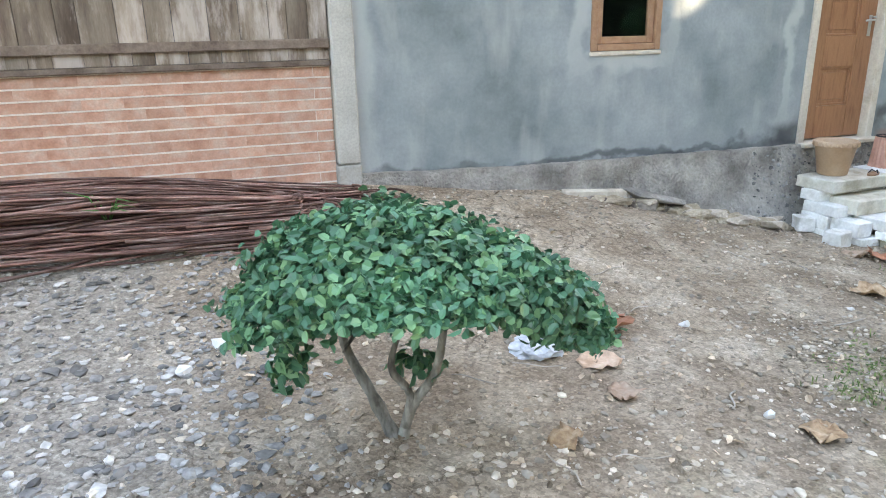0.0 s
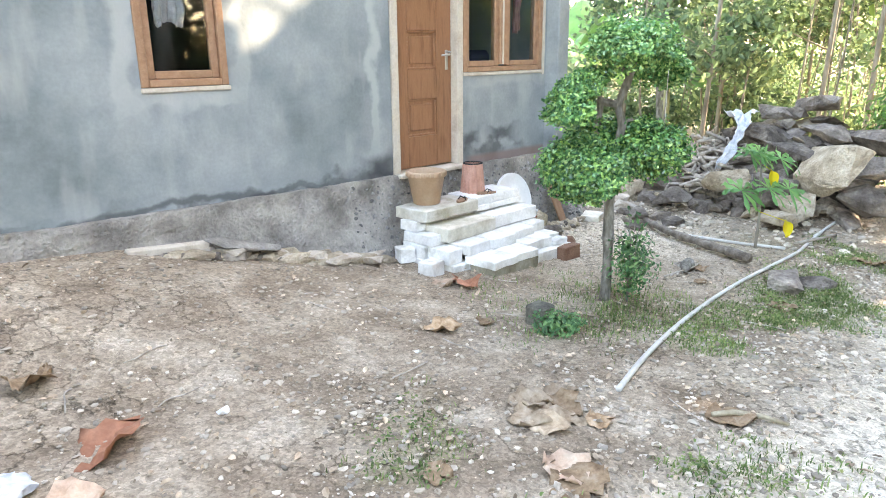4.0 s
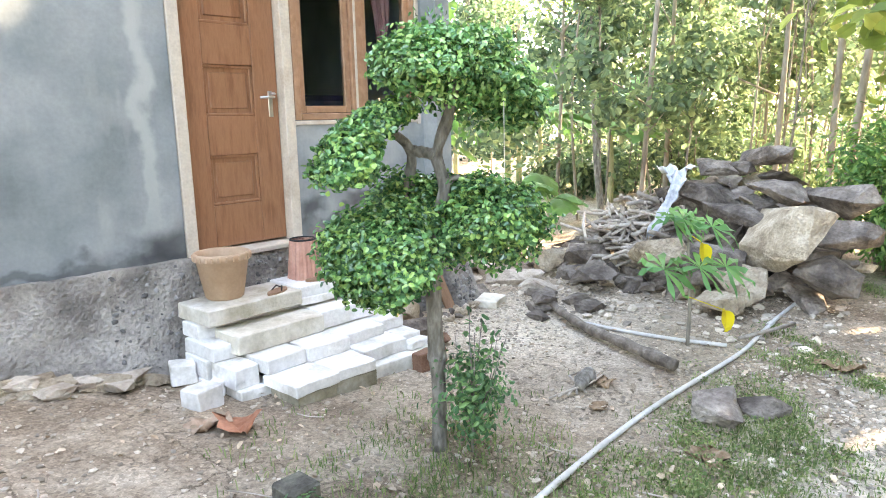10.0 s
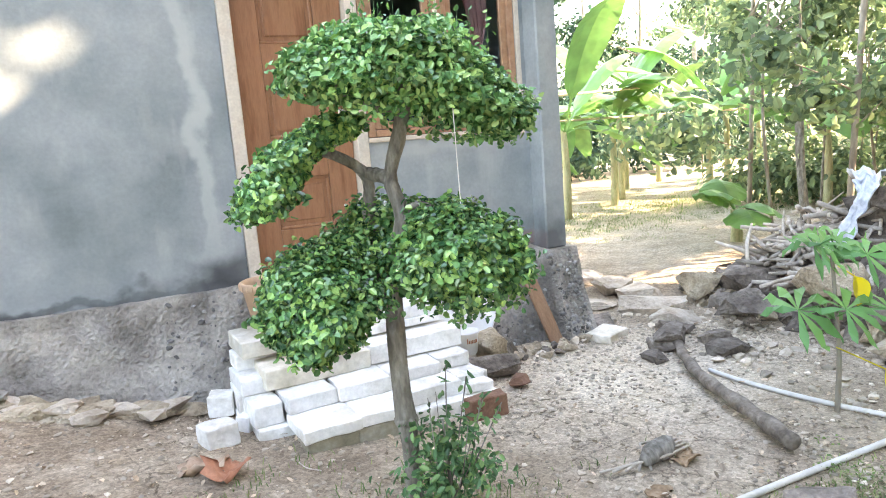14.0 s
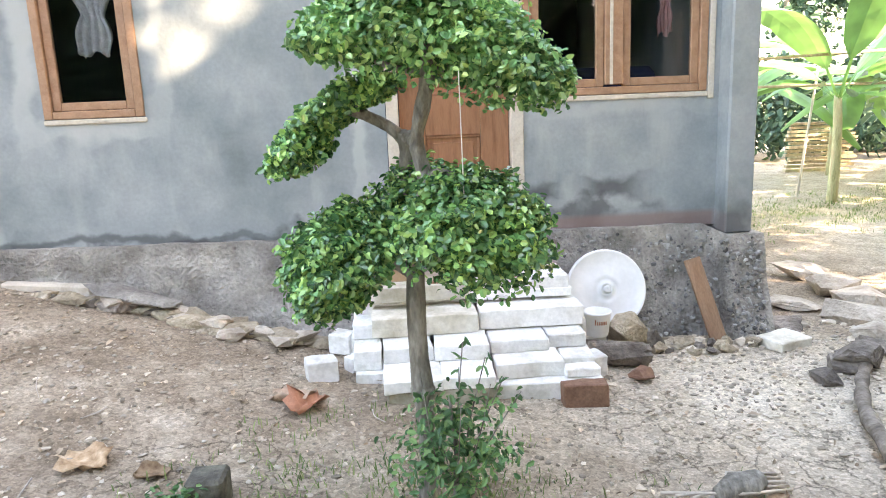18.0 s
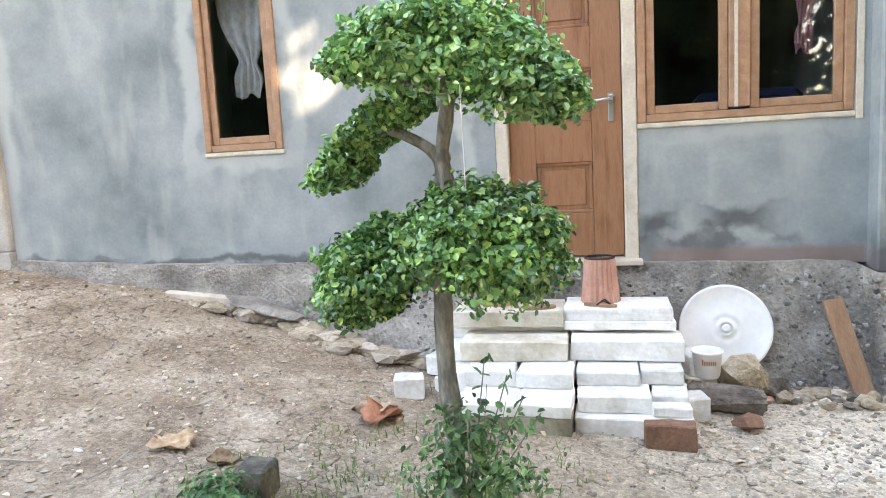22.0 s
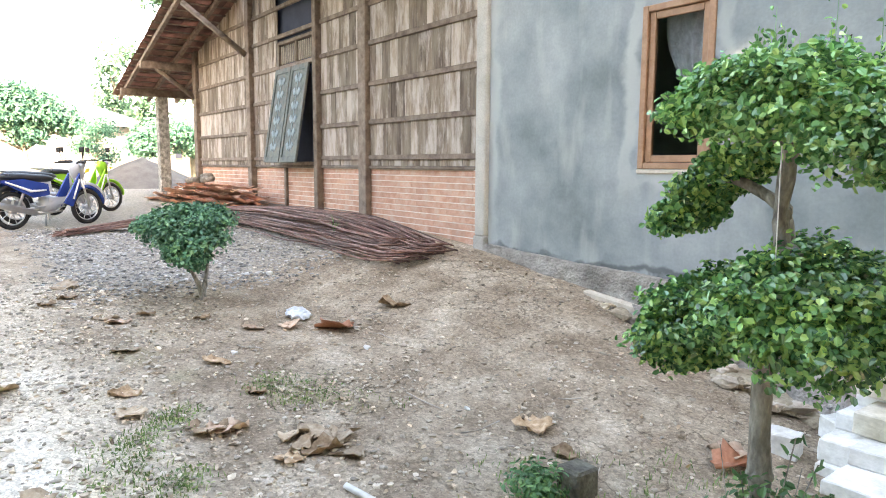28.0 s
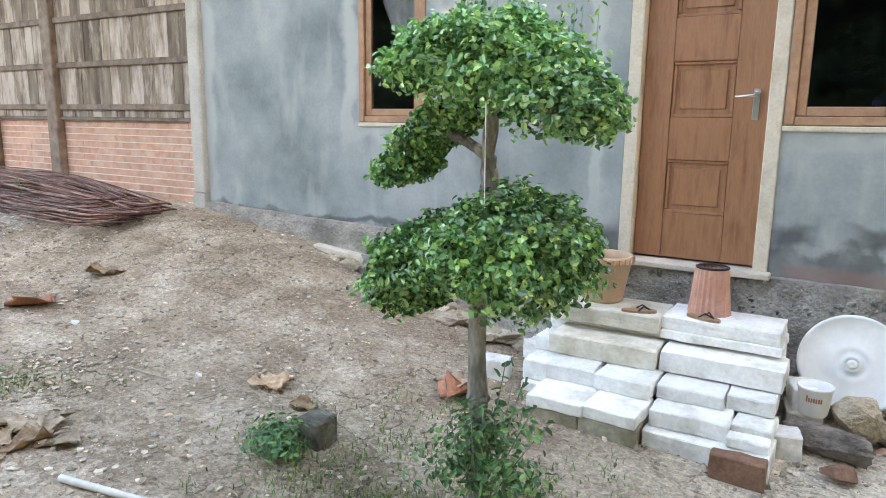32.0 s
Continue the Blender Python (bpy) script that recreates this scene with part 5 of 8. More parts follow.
B, BT, BM = M["block"], M["block_tan"], M["block_soiled_shaded"]
for lo, hi, mat, rz in (
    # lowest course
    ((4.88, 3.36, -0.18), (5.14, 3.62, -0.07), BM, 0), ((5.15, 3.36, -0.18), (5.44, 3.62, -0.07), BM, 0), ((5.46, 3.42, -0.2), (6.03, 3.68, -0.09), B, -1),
    ((4.70, 3.64, -0.18), (4.92, 3.9, -0.06), B, 2), ((4.66, 3.92, -0.18), (4.9, 4.2, -0.06), B, -1),
    # second course, front slabs
    ((4.86, 3.35, -0.066), (5.16, 3.66, -0.005), B, 2), ((5.17, 3.36, -0.066), (5.44, 3.66, -0.005), B, -2), ((5.47, 3.50, -0.086), (5.83, 3.75, 0.0), B, 1), ((5.85, 3.56, -0.086), (6.02, 3.78, -0.01), B, -3),
    ((4.69, 3.68, -0.056), (4.84, 3.92, 0.06), B, 2), ((4.67, 3.94, -0.056), (4.86, 4.2, 0.06), B, -2),
    # third course
    ((4.86, 3.62, 0.0), (5.12, 3.86, 0.085), B, 3), ((5.15, 3.60, 0.0), (5.44, 3.86, 0.085), B, -2), ((5.46, 3.66, 0.004), (5.78, 3.95, 0.075), B, 1), ((5.80, 3.72, -0.006), (6.01, 3.98, 0.075), B, 0),
    ((4.68, 3.88, 0.064), (4.86, 4.2, 0.15), B, 1), ((4.88, 3.88, 0.004), (5.42, 4.2, 0.085), B, 0), ((5.46, 3.96, 0.0), (6.0, 4.22, 0.085), B, 0),
    # fourth course: long slabs
    ((4.80, 3.80, 0.09), (5.40, 4.06, 0.20), BT, 1), ((5.43, 3.84, 0.088), (6.03, 4.1, 0.2), B, -1), ((4.70, 4.07, 0.153), (5.4, 4.26, 0.24), B, 0), ((5.42, 4.11, 0.09), (6.0, 4.28, 0.22), B, 0),
    # top slabs
    ((4.72, 3.98, 0.244), (5.37, 4.34, 0.335), BT, 1), ((5.385, 4.0, 0.224), (6.0, 4.34, 0.27), B, -0.5), ((5.385, 4.01, 0.273), (5.985, 4.35, 0.345), B, -1),
    # loose ones at the side
    ((6.04, 3.98, -0.2), (6.2, 4.2, -0.05), BT, 8), ((6.05, 4.02, -0.048), (6.17, 4.24, 0.06), B, 12), ((6.0, 3.72, -0.2), (6.13, 3.86, -0.08), B, 15), ((5.84, 3.46, -0.086), (6.02, 3.55, -0.04), B, 2),
):
    dz = -0.035 if lo[2] < -0.15 else 0.0
    lo, hi = (lo[0] + 0.025, lo[1] - 0.004, lo[2] + dz - 0.002), (hi[0] + 0.035, hi[1] + 0.004, hi[2] + 0.002)
    block(lo, hi, mat, "dirty tan-white limestone block stacked as a doorstep" if mat is BT else "soiled limestone block at the foot of the doorstep, toned down for shade" if mat is BM else "", rz)
block((5.82, 3.32, -0.205), (6.06, 3.41, -0.075), M["redbrick"], "single brown-red brick standing against the lowest step", -1, "red_brick")
tagged(box("step_infill", (4.88, 3.9, -0.3), (5.98, 4.5, -0.002), M["plinth"], bevel=0.02), "packed rubble core under the doorstep", "rubble", kind="structure")


def tan_pot():
    p = tagged(empty("tan_planter_pot", (5.0, 4.22, 0.336)), "tan round plastic plant pot with a flared rim", "plant pot")
    prof = [(0.0, 0.0), (0.105, 0.0), (0.116, 0.01), (0.157, 0.235), (0.168, 0.24), (0.173, 0.285), (0.163, 0.29), (0.15, 0.285), (0.142, 0.235), (0.13, 0.19)]
    lathe("body", prof, M["pot_tan"], p, 28)
    bm = bmesh.new()
    for k in range(26):
        a = 2 * math.pi * k / 26
        add_box(bm, (0.17 * math.cos(a) - 0.008, 0.17 * math.sin(a) - 0.008, 0.247), (0.17 * math.cos(a) + 0.008, 0.17 * math.sin(a) + 0.008, 0.283), 0.003, pose(0, 0, 0, 0, 0, math.degrees(a)))
    tagged(part("rim_studs", bm, M["pot_tan"], p), kind="stuff")
    lathe("soil", [(0.0, 0.195), (0.132, 0.195)], M["pot_in"], p, 20)


def red_pot():
    p = tagged(empty("fluted_red_pot", (5.62, 4.24, 0.346)), "salmon-red fluted pot turned upside down on the top step", "plant pot")
    lathe("body", [(0.118, 0.0), (0.112, 0.02), (0.10, 0.14), (0.092, 0.24), (0.09, 0.262), (0.08, 0.262), (0.078, 0.2)], M["pot_red"], p, 84, flute=0.035, flutes=21)
    lathe("opening", [(0.0, 0.21), (0.082, 0.21)], M["pot_in"], p, 24)
    lathe("rim", [(0.076, 0.258), (0.09, 0.262), (0.093, 0.27), (0.084, 0.274), (0.076, 0.268)], M["rubber"], p, 28)


def lid():
    w = tagged(empty("white_disc"), "large round white plastic lid leaning against the plinth", "lid")
    w.matrix_basis = pose(6.35, 4.26, -0.105, 74, 0, 0)
    m = pose(0, 0.265, 0)
    prof = [(0.0, 0.012), (0.03, 0.012), (0.034, 0.024), (0.045, 0.024), (0.05, 0.012), (0.075, 0.01), (0.085, 0.016), (0.1, 0.012), (0.205, 0.004), (0.218, 0.012), (0.243, 0.012), (0.252, 0.022), (0.264, 0.018), (0.267, -0.01), (0.25, -0.012), (0.0, -0.004)]
    b = lathe("disc", prof, M["plastic_white"], w, 48)
    b.matrix_basis = m
    k = lathe("hub", [(0.0, 0.016), (0.02, 0.016), (0.026, 0.03), (0.012, 0.034), (0.0, 0.03)], M["plastic_white"], w, 16)
    k.matrix_basis = m


def bucket():
    p = tagged(empty("paint_bucket", (6.2, 4.02, -0.05)), "small white plastic paint bucket with red lettering standing on a block", "bucket")
    lathe("body", [(0.0, 0.0), (0.062, 0.0), (0.068, 0.01), (0.082, 0.14), (0.088, 0.145), (0.088, 0.155), (0.078, 0.155), (0.07, 0.05)], M["plastic_white"], p, 24)
    band = bmesh.new()
    for k in range(7):
        a = radians(-90 - 24 + 8 * k)
        r = 0.081
        h = 0.022 if k else 0.034
        add_box(band, (r * math.cos(a) - 0.0035, r * math.sin(a) - 0.002, 0.085), (r * math.cos(a) + 0.0035, r * math.sin(a) + 0.002, 0.085 + h), 0.001, pose(0, 0, 0, 0, 0, math.degrees(a) + 90))
    part("lettering", band, M["red_leaf"], p, "red unreadable lettering bars")


tan_pot(), red_pot(), lid(), bucket()
# sandals on the step
for x, y, z, rz in ((5.27, 4.05, 0.337, 25), (5.62, 4.07, 0.347, -20)):
    s = tagged(empty("sandal", (x, y, z), rz), "worn brown flip-flop sandal lying on the step", "sandal", "sandals on the step")
    bm = bmesh.new()
    bmesh.ops.create_circle(bm, cap_ends=True, segments=18, radius=1.0, matrix=Matrix.Diagonal((0.10, 0.04, 1, 1)))
    ext = bmesh.ops.extrude_face_region(bm, geom=bm.faces[:])
    bmesh.ops.translate(bm, verts=[v for v in ext["geom"] if isinstance(v, bmesh.types.BMVert)], vec=(0, 0, 0.016))
    part("sole", bm, M["plank"], s)
    tube("strap", [(-0.01, -0.036, 0.014), (0.02, -0.02, 0.04), (0.06, 0.0, 0.018), (0.02, 0.02, 0.04), (-0.01, 0.036, 0.014)], 0.005, M["rubber"], s, 6)
# leaning plank, hardwood lump, stones by the plinth
pl = box("leaning_plank", (-0.055, -0.012, 0), (0.055, 0.012, 0.58), M["plank"], bevel=0.004)
pl.matrix_basis = pose(7.075, 4.2, -0.22, -16, 0, 0) @ pose(0, 0, 0, 0, -14, 0)
tagged(pl, "short brown wooden plank leaning against the plinth", "plank")


def rock(x, y, z, size, mat="rock", seed=1, rz=0.0, tilt=(0, 0), name="rock", label="", group="rocks of the heap", category="rock"):
    ob = new(name, rock_mesh(name, size, M[mat], seed))
    ob.matrix_basis = pose(x, y, z, tilt[0], tilt[1], rz)
    return tagged(ob, label or ("pale tan limestone rock" if mat == "rock_tan" else "dark grey-brown limestone rock"), category, group)


rg = np.random.default_rng(17)
for lo, hi, rz in (((4.45, 3.63, -0.1), (4.62, 3.77, 0.025), 14), ((4.56, 4.04, -0.08), (4.7, 4.17, 0.04), -20), ((4.66, 3.8, -0.11), (4.77, 3.89, -0.02), 40)):
    block(lo, hi, B, "broken lump of white limestone block on the dirt", rz, "broken_block")
rock(6.28, 3.88, -0.13, (0.42, 0.16, 0.15), "rock", 201, -12, label="long dark stone lying beside the steps", group="loose stones")
rock(6.40, 4.06, -0.06, (0.26, 0.2, 0.24), "rock_tan", 202, 10, label="tan limestone lump by the plinth", group="loose stones")
rock(6.34, 3.63, -0.16, (0.15, 0.13, 0.07), "redbrick", 203, 30, label="broken reddish brick piece on the dirt", group="loose stones")
rock(6.58, 4.12, -0.14, (0.2, 0.12, 0.12), "rock", 204, 0, group="loose stones", label="grey stone at the plinth foot")
for i in range(34):
    x = rg.uniform(6.35, 7.4)
    s = rg.uniform(0.04, 0.1)
    rock(x, rg.uniform(3.98, 4.2), float(gz(x, 4.1)) + s * 0.25, (s * 1.3, s, s * 0.8), rg.choice(["rock", "rock_tan", "pebble"]), 220 + i, rg.uniform(0, 360), group="loose stones", label="small rounded stone at the plinth foot")
# crumbled edge and stones along the plinth
for i in range(64):
    x = rg.uniform(2.7, 4.6)
    s = rg.uniform(0.05, 0.17)
    y = float(np.interp(x, [2.5, 3.2, 3.9, 4.6], [4.44, 4.43, 4.30, 4.18])) + rg.uniform(-0.1, 0.05)
    rock(x, y, float(gz(x, y)) + s * 0.15, (s * 1.8, s, s * 0.55), rg.choice(["rock_tan", "rock", "rock_tan"]), 300 + i, rg.uniform(-30, 30), group="loose stones", label="rough tan stone at the crumbling plinth edge")
for k, (x, dy, L, a) in enumerate(((2.98, 0.0, 0.3, 4), (3.55, 0.02, 0.34, -8), (3.82, -0.02, 0.3, -14), (4.08, 0.0, 0.36, -10), (4.36, -0.02, 0.32, -12), (3.2, -0.08, 0.22, 10), (3.95, -0.12, 0.24, 8), (4.25, -0.14, 0.2, -20))):
    y = float(np.interp(x, [2.5, 3.2, 3.9, 4.6], [4.42, 4.41, 4.27, 4.14])) + dy
    rock(x, y, float(gz(x, y)) + 0.035 + 0.01 * (k % 3), (L * 0.8, 0.17, 0.075), "rock_pale", 380 + k, a, (6 - 3 * (k % 4), 0), group="loose stones", label="thin broken slab of mortar crust at the plinth foot", name="mortar_slab")
rock(3.68, 4.36, 0.12, (0.2, 0.15, 0.15), "rock_tan", 360, 5, group="loose stones", label="yellow-tan stone at the plinth foot")
rock(3.30, 4.38, 0.28, (0.62, 0.22, 0.08), "plinth", 361, -2, (0, 12), group="loose stones", label="broken slab of grey mortar at the plinth foot", name="mortar_slab")
ms = box("pale_board", (2.5, 4.36, 0.36), (3.05, 4.44, 0.42), M["cement_trim"], bevel=0.012)
ms.matrix_basis = Matrix.Translation((0, 0, -0.035)) @ pose(2.77, 4.4, 0.37, 0, 5, -1) @ Matrix.Translation((-2.77, -4.4, -0.37))
tagged(ms, "pale concrete strip lying along the plinth foot", "rubble")

# ---- steel rods in front of the timber house ----


def rebar_bundle():
    t = tagged(empty("steel_rod_bundle"), "long bundle of rusty reinforcing rods bent back in loops", "steel rods")
    g = np.random.default_rng(9)
    way = [(0.66, 3.94, 0.01), (-0.2, 3.84, 0.01), (-1.0, 3.78, 0.02), (-2.48, 3.6, 0.1), (-3.3, 3.2, 0.16), (-3.8, 2.75, 0.14), (-3.95, 2.0, 0.03), (-3.5, 1.4, 0.02)]
    side = [(0, 1), (0.1, 1), (0.15, 1), (0.3, 0.95), (0.45, 0.85), (0.8, 0.5), (1, 0.0), (0.6, -0.7)]
    spread = [0.28, 0.40, 0.44, 0.36, 0.22, 0.16, 0.1, 0.12]
    for i in range(150):
        u, h = g.uniform(-1, 1), g.random() ** 1.4
        tip = g.uniform(-0.45, 0.3)
        pts = []
        for k, ((x, y, up), (sx, sy), w) in enumerate(zip(way, side, spread)):
            xx = x + sx * w * u + (tip if k == 0 else 0) + 0.03 * g.normal()
            yy = y + sy * w * u + 0.05 * g.normal()
            pile = 0.2 * h * (1 - 0.55 * u * u) * (0.4, 1.0, 1.0, 0.5, 0.3, 0.3, 0.3, 0.3)[k]
            pts.append((xx, yy, float(gz(xx, yy)) + 0.012 + up * (0.6 + 0.4 * (1 - u * u)) + pile))
        cut = int(g.integers(0, 2))
        pts = pts[:len(pts) - cut]
        if i % 2 == 0:
            e = pts[0]
            back = 0.12 + 0.3 * g.random() ** 1.5
            pts = [(e[0] - 0.6, e[1] - back, e[2] + 0.03), (e[0] + 0.02, e[1] - back, e[2] + 0.01), (e[0] + 0.02 + back * 0.34, e[1] - back * 0.82, e[2] + 0.01), (e[0] + 0.02 + back * 0.48, e[1] - back * 0.5, e[2] + 0.01), (e[0] + 0.02 + back * 0.34, e[1] - back * 0.18, e[2] + 0.01), (e[0], e[1], e[2])] + pts[1:]
        tube("rod", spline(pts, 26), 0.0055 + 0.003 * g.random(), M["rust"], t, 6)


rebar_bundle()
wz = tagged(empty("grass_tuft", (-0.5, 3.66, float(gz(-0.5, 3.66)))), "green grass tuft growing up between the steel rods", "weed")
gg = np.random.default_rng(35)
for k in range(9):
    a, L = gg.uniform(0, 6.28), gg.uniform(0.1, 0.2)
    tube("blade", [(0, 0, 0.1), (0.4 * L * math.cos(a), 0.4 * L * math.sin(a), 0.1 + 0.75 * L), (L * math.cos(a), L * math.sin(a), 0.1 + L * gg.uniform(0.6, 1.0))], [0.004, 0.004, 0.001], M["leaf_hedge"], wz, 4)

# ---- heap of rocks, log, pipes ----


def heap_height(x, y):
    """Outline of the rock heap above the ground."""
    return 1.18 * math.exp(-((x - 10.0) / 0.75) ** 2) * math.exp(-((y - 2.75) / 0.95) ** 2) + 0.32 * math.exp(-((x - 9.7) / 0.8) ** 2 - ((y - 4.1) / 0.7) ** 2)


core = rock(10.05, 2.85, 0.2, (1.2, 1.9, 1.1), "rock", 401, 0, name="heap_core", label="dark broken rock at the core of the heap")
for i in range(150):
    y = rg.uniform(1.75, 4.75)
    x = rg.uniform(8.95, 10.1) if y < 4 else rg.uniform(8.8, 10.2)
    h = heap_height(x, y)
    s = rg.uniform(0.16, 0.36)
    z = float(gz(x, y)) + max(h - 0.12, 0.02) * rg.uniform(0.75, 1.0) + 0.05
    rock(x, y, z, (s * rg.uniform(0.8, 1.3), s * rg.uniform(0.9, 1.6), s * rg.uniform(0.3, 0.55)), "rock" if rg.random() < 0.85 else "rock_tan", 410 + i, rg.uniform(0, 360), (rg.normal() * 14, rg.normal() * 14))
for k, (x, y, z, s, mt) in enumerate((
        (9.0, 2.15, 0.34, (0.5, 0.86, 0.52), "rock_tan"), (8.75, 2.62, 0.1, (0.5, 0.6, 0.42), "rock"), (8.9, 1.75, 0.08, (0.5, 0.55, 0.4), "rock"), (8.62, 3.1, 0.18, (0.35, 0.75, 0.3), "rock_tan"), (8.6, 2.35, -0.02, (0.4, 0.5, 0.36), "rock_tan"),
        (8.45, 3.6, -0.06, (0.45, 0.5, 0.3), "rock"), (8.75, 4.35, -0.06, (0.4, 0.45, 0.3), "rock_tan"), (8.9, 4.0, 0.0, (0.3, 0.6, 0.28), "rock"), (9.45, 2.35, 0.68, (0.5, 0.62, 0.24), "rock"), (9.6, 1.85, 0.6, (0.45, 0.8, 0.36), "rock"), (9.4, 1.75, 0.36, (0.4, 0.6, 0.3), "rock"), (9.5, 3.1, 0.62, (0.5, 0.75, 0.28), "rock"), (9.85, 2.6, 0.98, (0.4, 0.75, 0.22), "rock"), (9.8, 3.05, 0.86, (0.4, 0.5, 0.18), "rock"),
        (9.15, 2.6, 0.5, (0.3, 0.8, 0.2), "rock"), (8.36, 2.42, -0.13, (0.35, 0.5, 0.2), "rock_tan"))):
    s = s if k == 0 else tuple(0.84 * q for q in s)
    rock(x, y, z, s, mt, 520 + k, (k * 41) % 60 - 30, ((k * 7) % 20 - 10, (k * 13) % 24 - 12))
# smaller broken pieces down the front of the heap
for i in range(70):
    y = rg.uniform(2.3, 4.45)
    x = rg.uniform(8.62, 9.15)
    s = rg.uniform(0.1, 0.22)
    z = float(gz(x, y)) + max(heap_height(x, y) - 0.1, 0.0) * rg.uniform(0.4, 1.0) + s * 0.25
    rock(x, y, z, (s * rg.uniform(0.7, 1.2), s * rg.uniform(0.9, 1.7), s * rg.uniform(0.4, 0.8)), rg.choice(["rock", "rock", "rock_tan"]), 1400 + i, rg.uniform(0, 360), (rg.normal() * 20, rg.normal() * 20))
rock(6.38, 1.66, -0.16, (0.36, 0.26, 0.2), "rock", 571, 20, label="dark weathered stone half sunk beside the pipe", group="loose stones")
rock(6.62, 1.5, -0.18, (0.26, 0.2, 0.14), "rock", 572, -30, label="dark weathered stone half sunk beside the pipe", group="loose stones")
# flat stones edging the yard
for k, (x, y, s) in enumerate(((8.58, 5.7, (0.5, 0.36, 0.16)), (8.52, 5.25, (0.55, 0.4, 0.17)), (8.48, 4.82, (0.55, 0.38, 0.18)), (8.25, 4.4, (0.6, 0.36, 0.18)), (7.96, 4.86, (0.42, 0.26, 0.09)), (8.12, 4.05, (0.46, 0.3, 0.15)), (8.72, 3.95, (0.5, 0.3, 0.14)), (7.95, 3.9, (0.3, 0.2, 0.1)), (7.55, 3.62, (0.28, 0.2, 0.1)), (7.95, 3.52, (0.24, 0.18, 0.12)), (7.85, 3.3, (0.34, 0.2, 0.12)), (7.6, 4.35, (0.34, 0.24, 0.1)), (7.35, 3.5, (0.2, 0.14, 0.08)))):
    rock(x, y, float(gz(x, y)) + s[2] * 0.3, s, "rock_pale" if k < 6 else "rock", 560 + k, k * 37, group="edging stones", label="flat pale stone edging the swept yard")
block((7.3, 3.97, -0.22), (7.57, 4.18, -0.155), M["block_tan"], "white limestone slab lying on the dirt by the house corner", 20)
# dry sticks on the heap
for i in range(150):
    x, y = rg.normal() * 0.2 + 9.2, min(rg.normal() * 0.28 + 3.72, 4.12)
    z = float(gz(x, y)) + heap_height(x, y) + rg.uniform(0.06, 0.24)
    a, L = rg.normal() * 0.9 + 0.4, rg.uniform(0.18, 0.55)
    r = rg.uniform(0.008, 0.022)
    ob = tube("dry_stick", [(-L / 2, 0, 0), (0, rg.normal() * 0.03, rg.uniform(-0.02, 0.05)), (L / 2, 0, rg.uniform(-0.14, 0.14))], [r, r * 1.1, r * 0.7], M["stick"], None, 7)
    ob.matrix_basis = pose(x, y, z, 0, rg.normal() * 14, math.degrees(a))
    tagged(ob, "short pale dry stick dumped on the rock heap", "stick", "dry sticks")


def draped_sheet():
    verts, faces = [], []
    n, w = 30, 8
    way = spline([(9.62, 3.4, 0.86), (9.4, 3.29, 0.84), (9.2, 3.19, 0.74), (9.1, 3.24, 0.5), (9.02, 3.36, 0.25)], n)
    for i, c in enumerate(way):
        u = i / n
        for k in range(w + 1):
            o = k / w - 0.5
            wid = 0.15 + 0.24 * math.exp(-(u / 0.3) ** 2) - 0.06 * u + 0.03 * math.sin(u * 17) + 0.03 * math.sin(u * 41 + k)
            verts.append((c[0] - 0.05 * abs(math.sin(k * 1.57 + u * 5)) + 0.015 * math.sin(u * 33 + k * 2), c[1] + o * wid, c[2] + 0.035 * math.sin(k * 1.57 + u * 4) + 0.015 * math.sin(u * 27 + k)))
    for i in range(n):
        for k in range(w):
            a = i * (w + 1) + k
            faces.append((a, a + 1, a + w + 2, a + w + 1))
    ob = raw("plastic_sheet", verts, faces, M["bag"], smooth=True)
    ob.modifiers.new("thick", "SOLIDIFY").thickness = 0.005
    tagged(ob, "torn white plastic sheet draped over the rock heap", "plastic sheet")


draped_sheet()


def on_ground(x, y, up=0.0):
    return (x, y, float(gz(x, y)) + up)


g1 = on_ground
lg = tube("fallen_log", [tuple(np.array(p) + np.array([0, 0, 0.06])) for p in spline([g1(7.62, 3.55), g1(7.42, 3.3), g1(7.2, 2.95), g1(7.02, 2.5), g1(6.86, 2.12)], 22)],
          [0.03 + 0.013 * i / 22 + 0.006 * math.sin(i * 1.7) for i in range(23)], M["log"], None, 12)
tagged(lg, "crooked grey-brown fallen log on the dirt", "log")
rock(7.66, 3.66, -0.14, (0.4, 0.22, 0.16), "rock", 590, 40, group="edging stones", label="grey stone at the end of the log")
pp = tagged(empty("white_pipe"), "long dirty white plastic pipe lying across the ground", "pipe")
tube("pipe_length", [tuple(np.array(p) + np.array([0, 0, 0.02])) for p in spline([g1(3.70, 1.545), g1(4.3, 1.70), g1(5.16, 1.86), g1(6.22, 1.96), g1(7.4, 1.93), g1(7.86, 1.96), g1(8.3, 2.0)], 40)], 0.0155, M["pvc"], pp, 10)
tube("pipe_length", [tuple(np.array(p) + np.array([0, 0, 0.02])) for p in spline([g1(8.28, 2.0), g1(8.6, 2.02), g1(9.06, 2.02)], 10)], 0.0155, M["pvc"], pp, 10)
lathe("pipe_joint", [(0.0155, -0.05), (0.021, -0.045), (0.021, 0.045), (0.0155, 0.05)], M["pvc"], pp, 12).matrix_basis = pose(8.29, 2.0, float(gz(8.29, 2)) + 0.025, 0, 90, 0)
sp = tube("thin_pipe", [tuple(np.array(p) + np.array([0, 0, 0.018])) for p in spline([g1(7.42, 3.1), g1(7.42, 2.8), g1(7.48, 2.4), g1(7.58, 2.06)], 16)], 0.014, M["pvc"], None, 8)
tagged(sp, "thin pale pipe beside the log", "pipe")
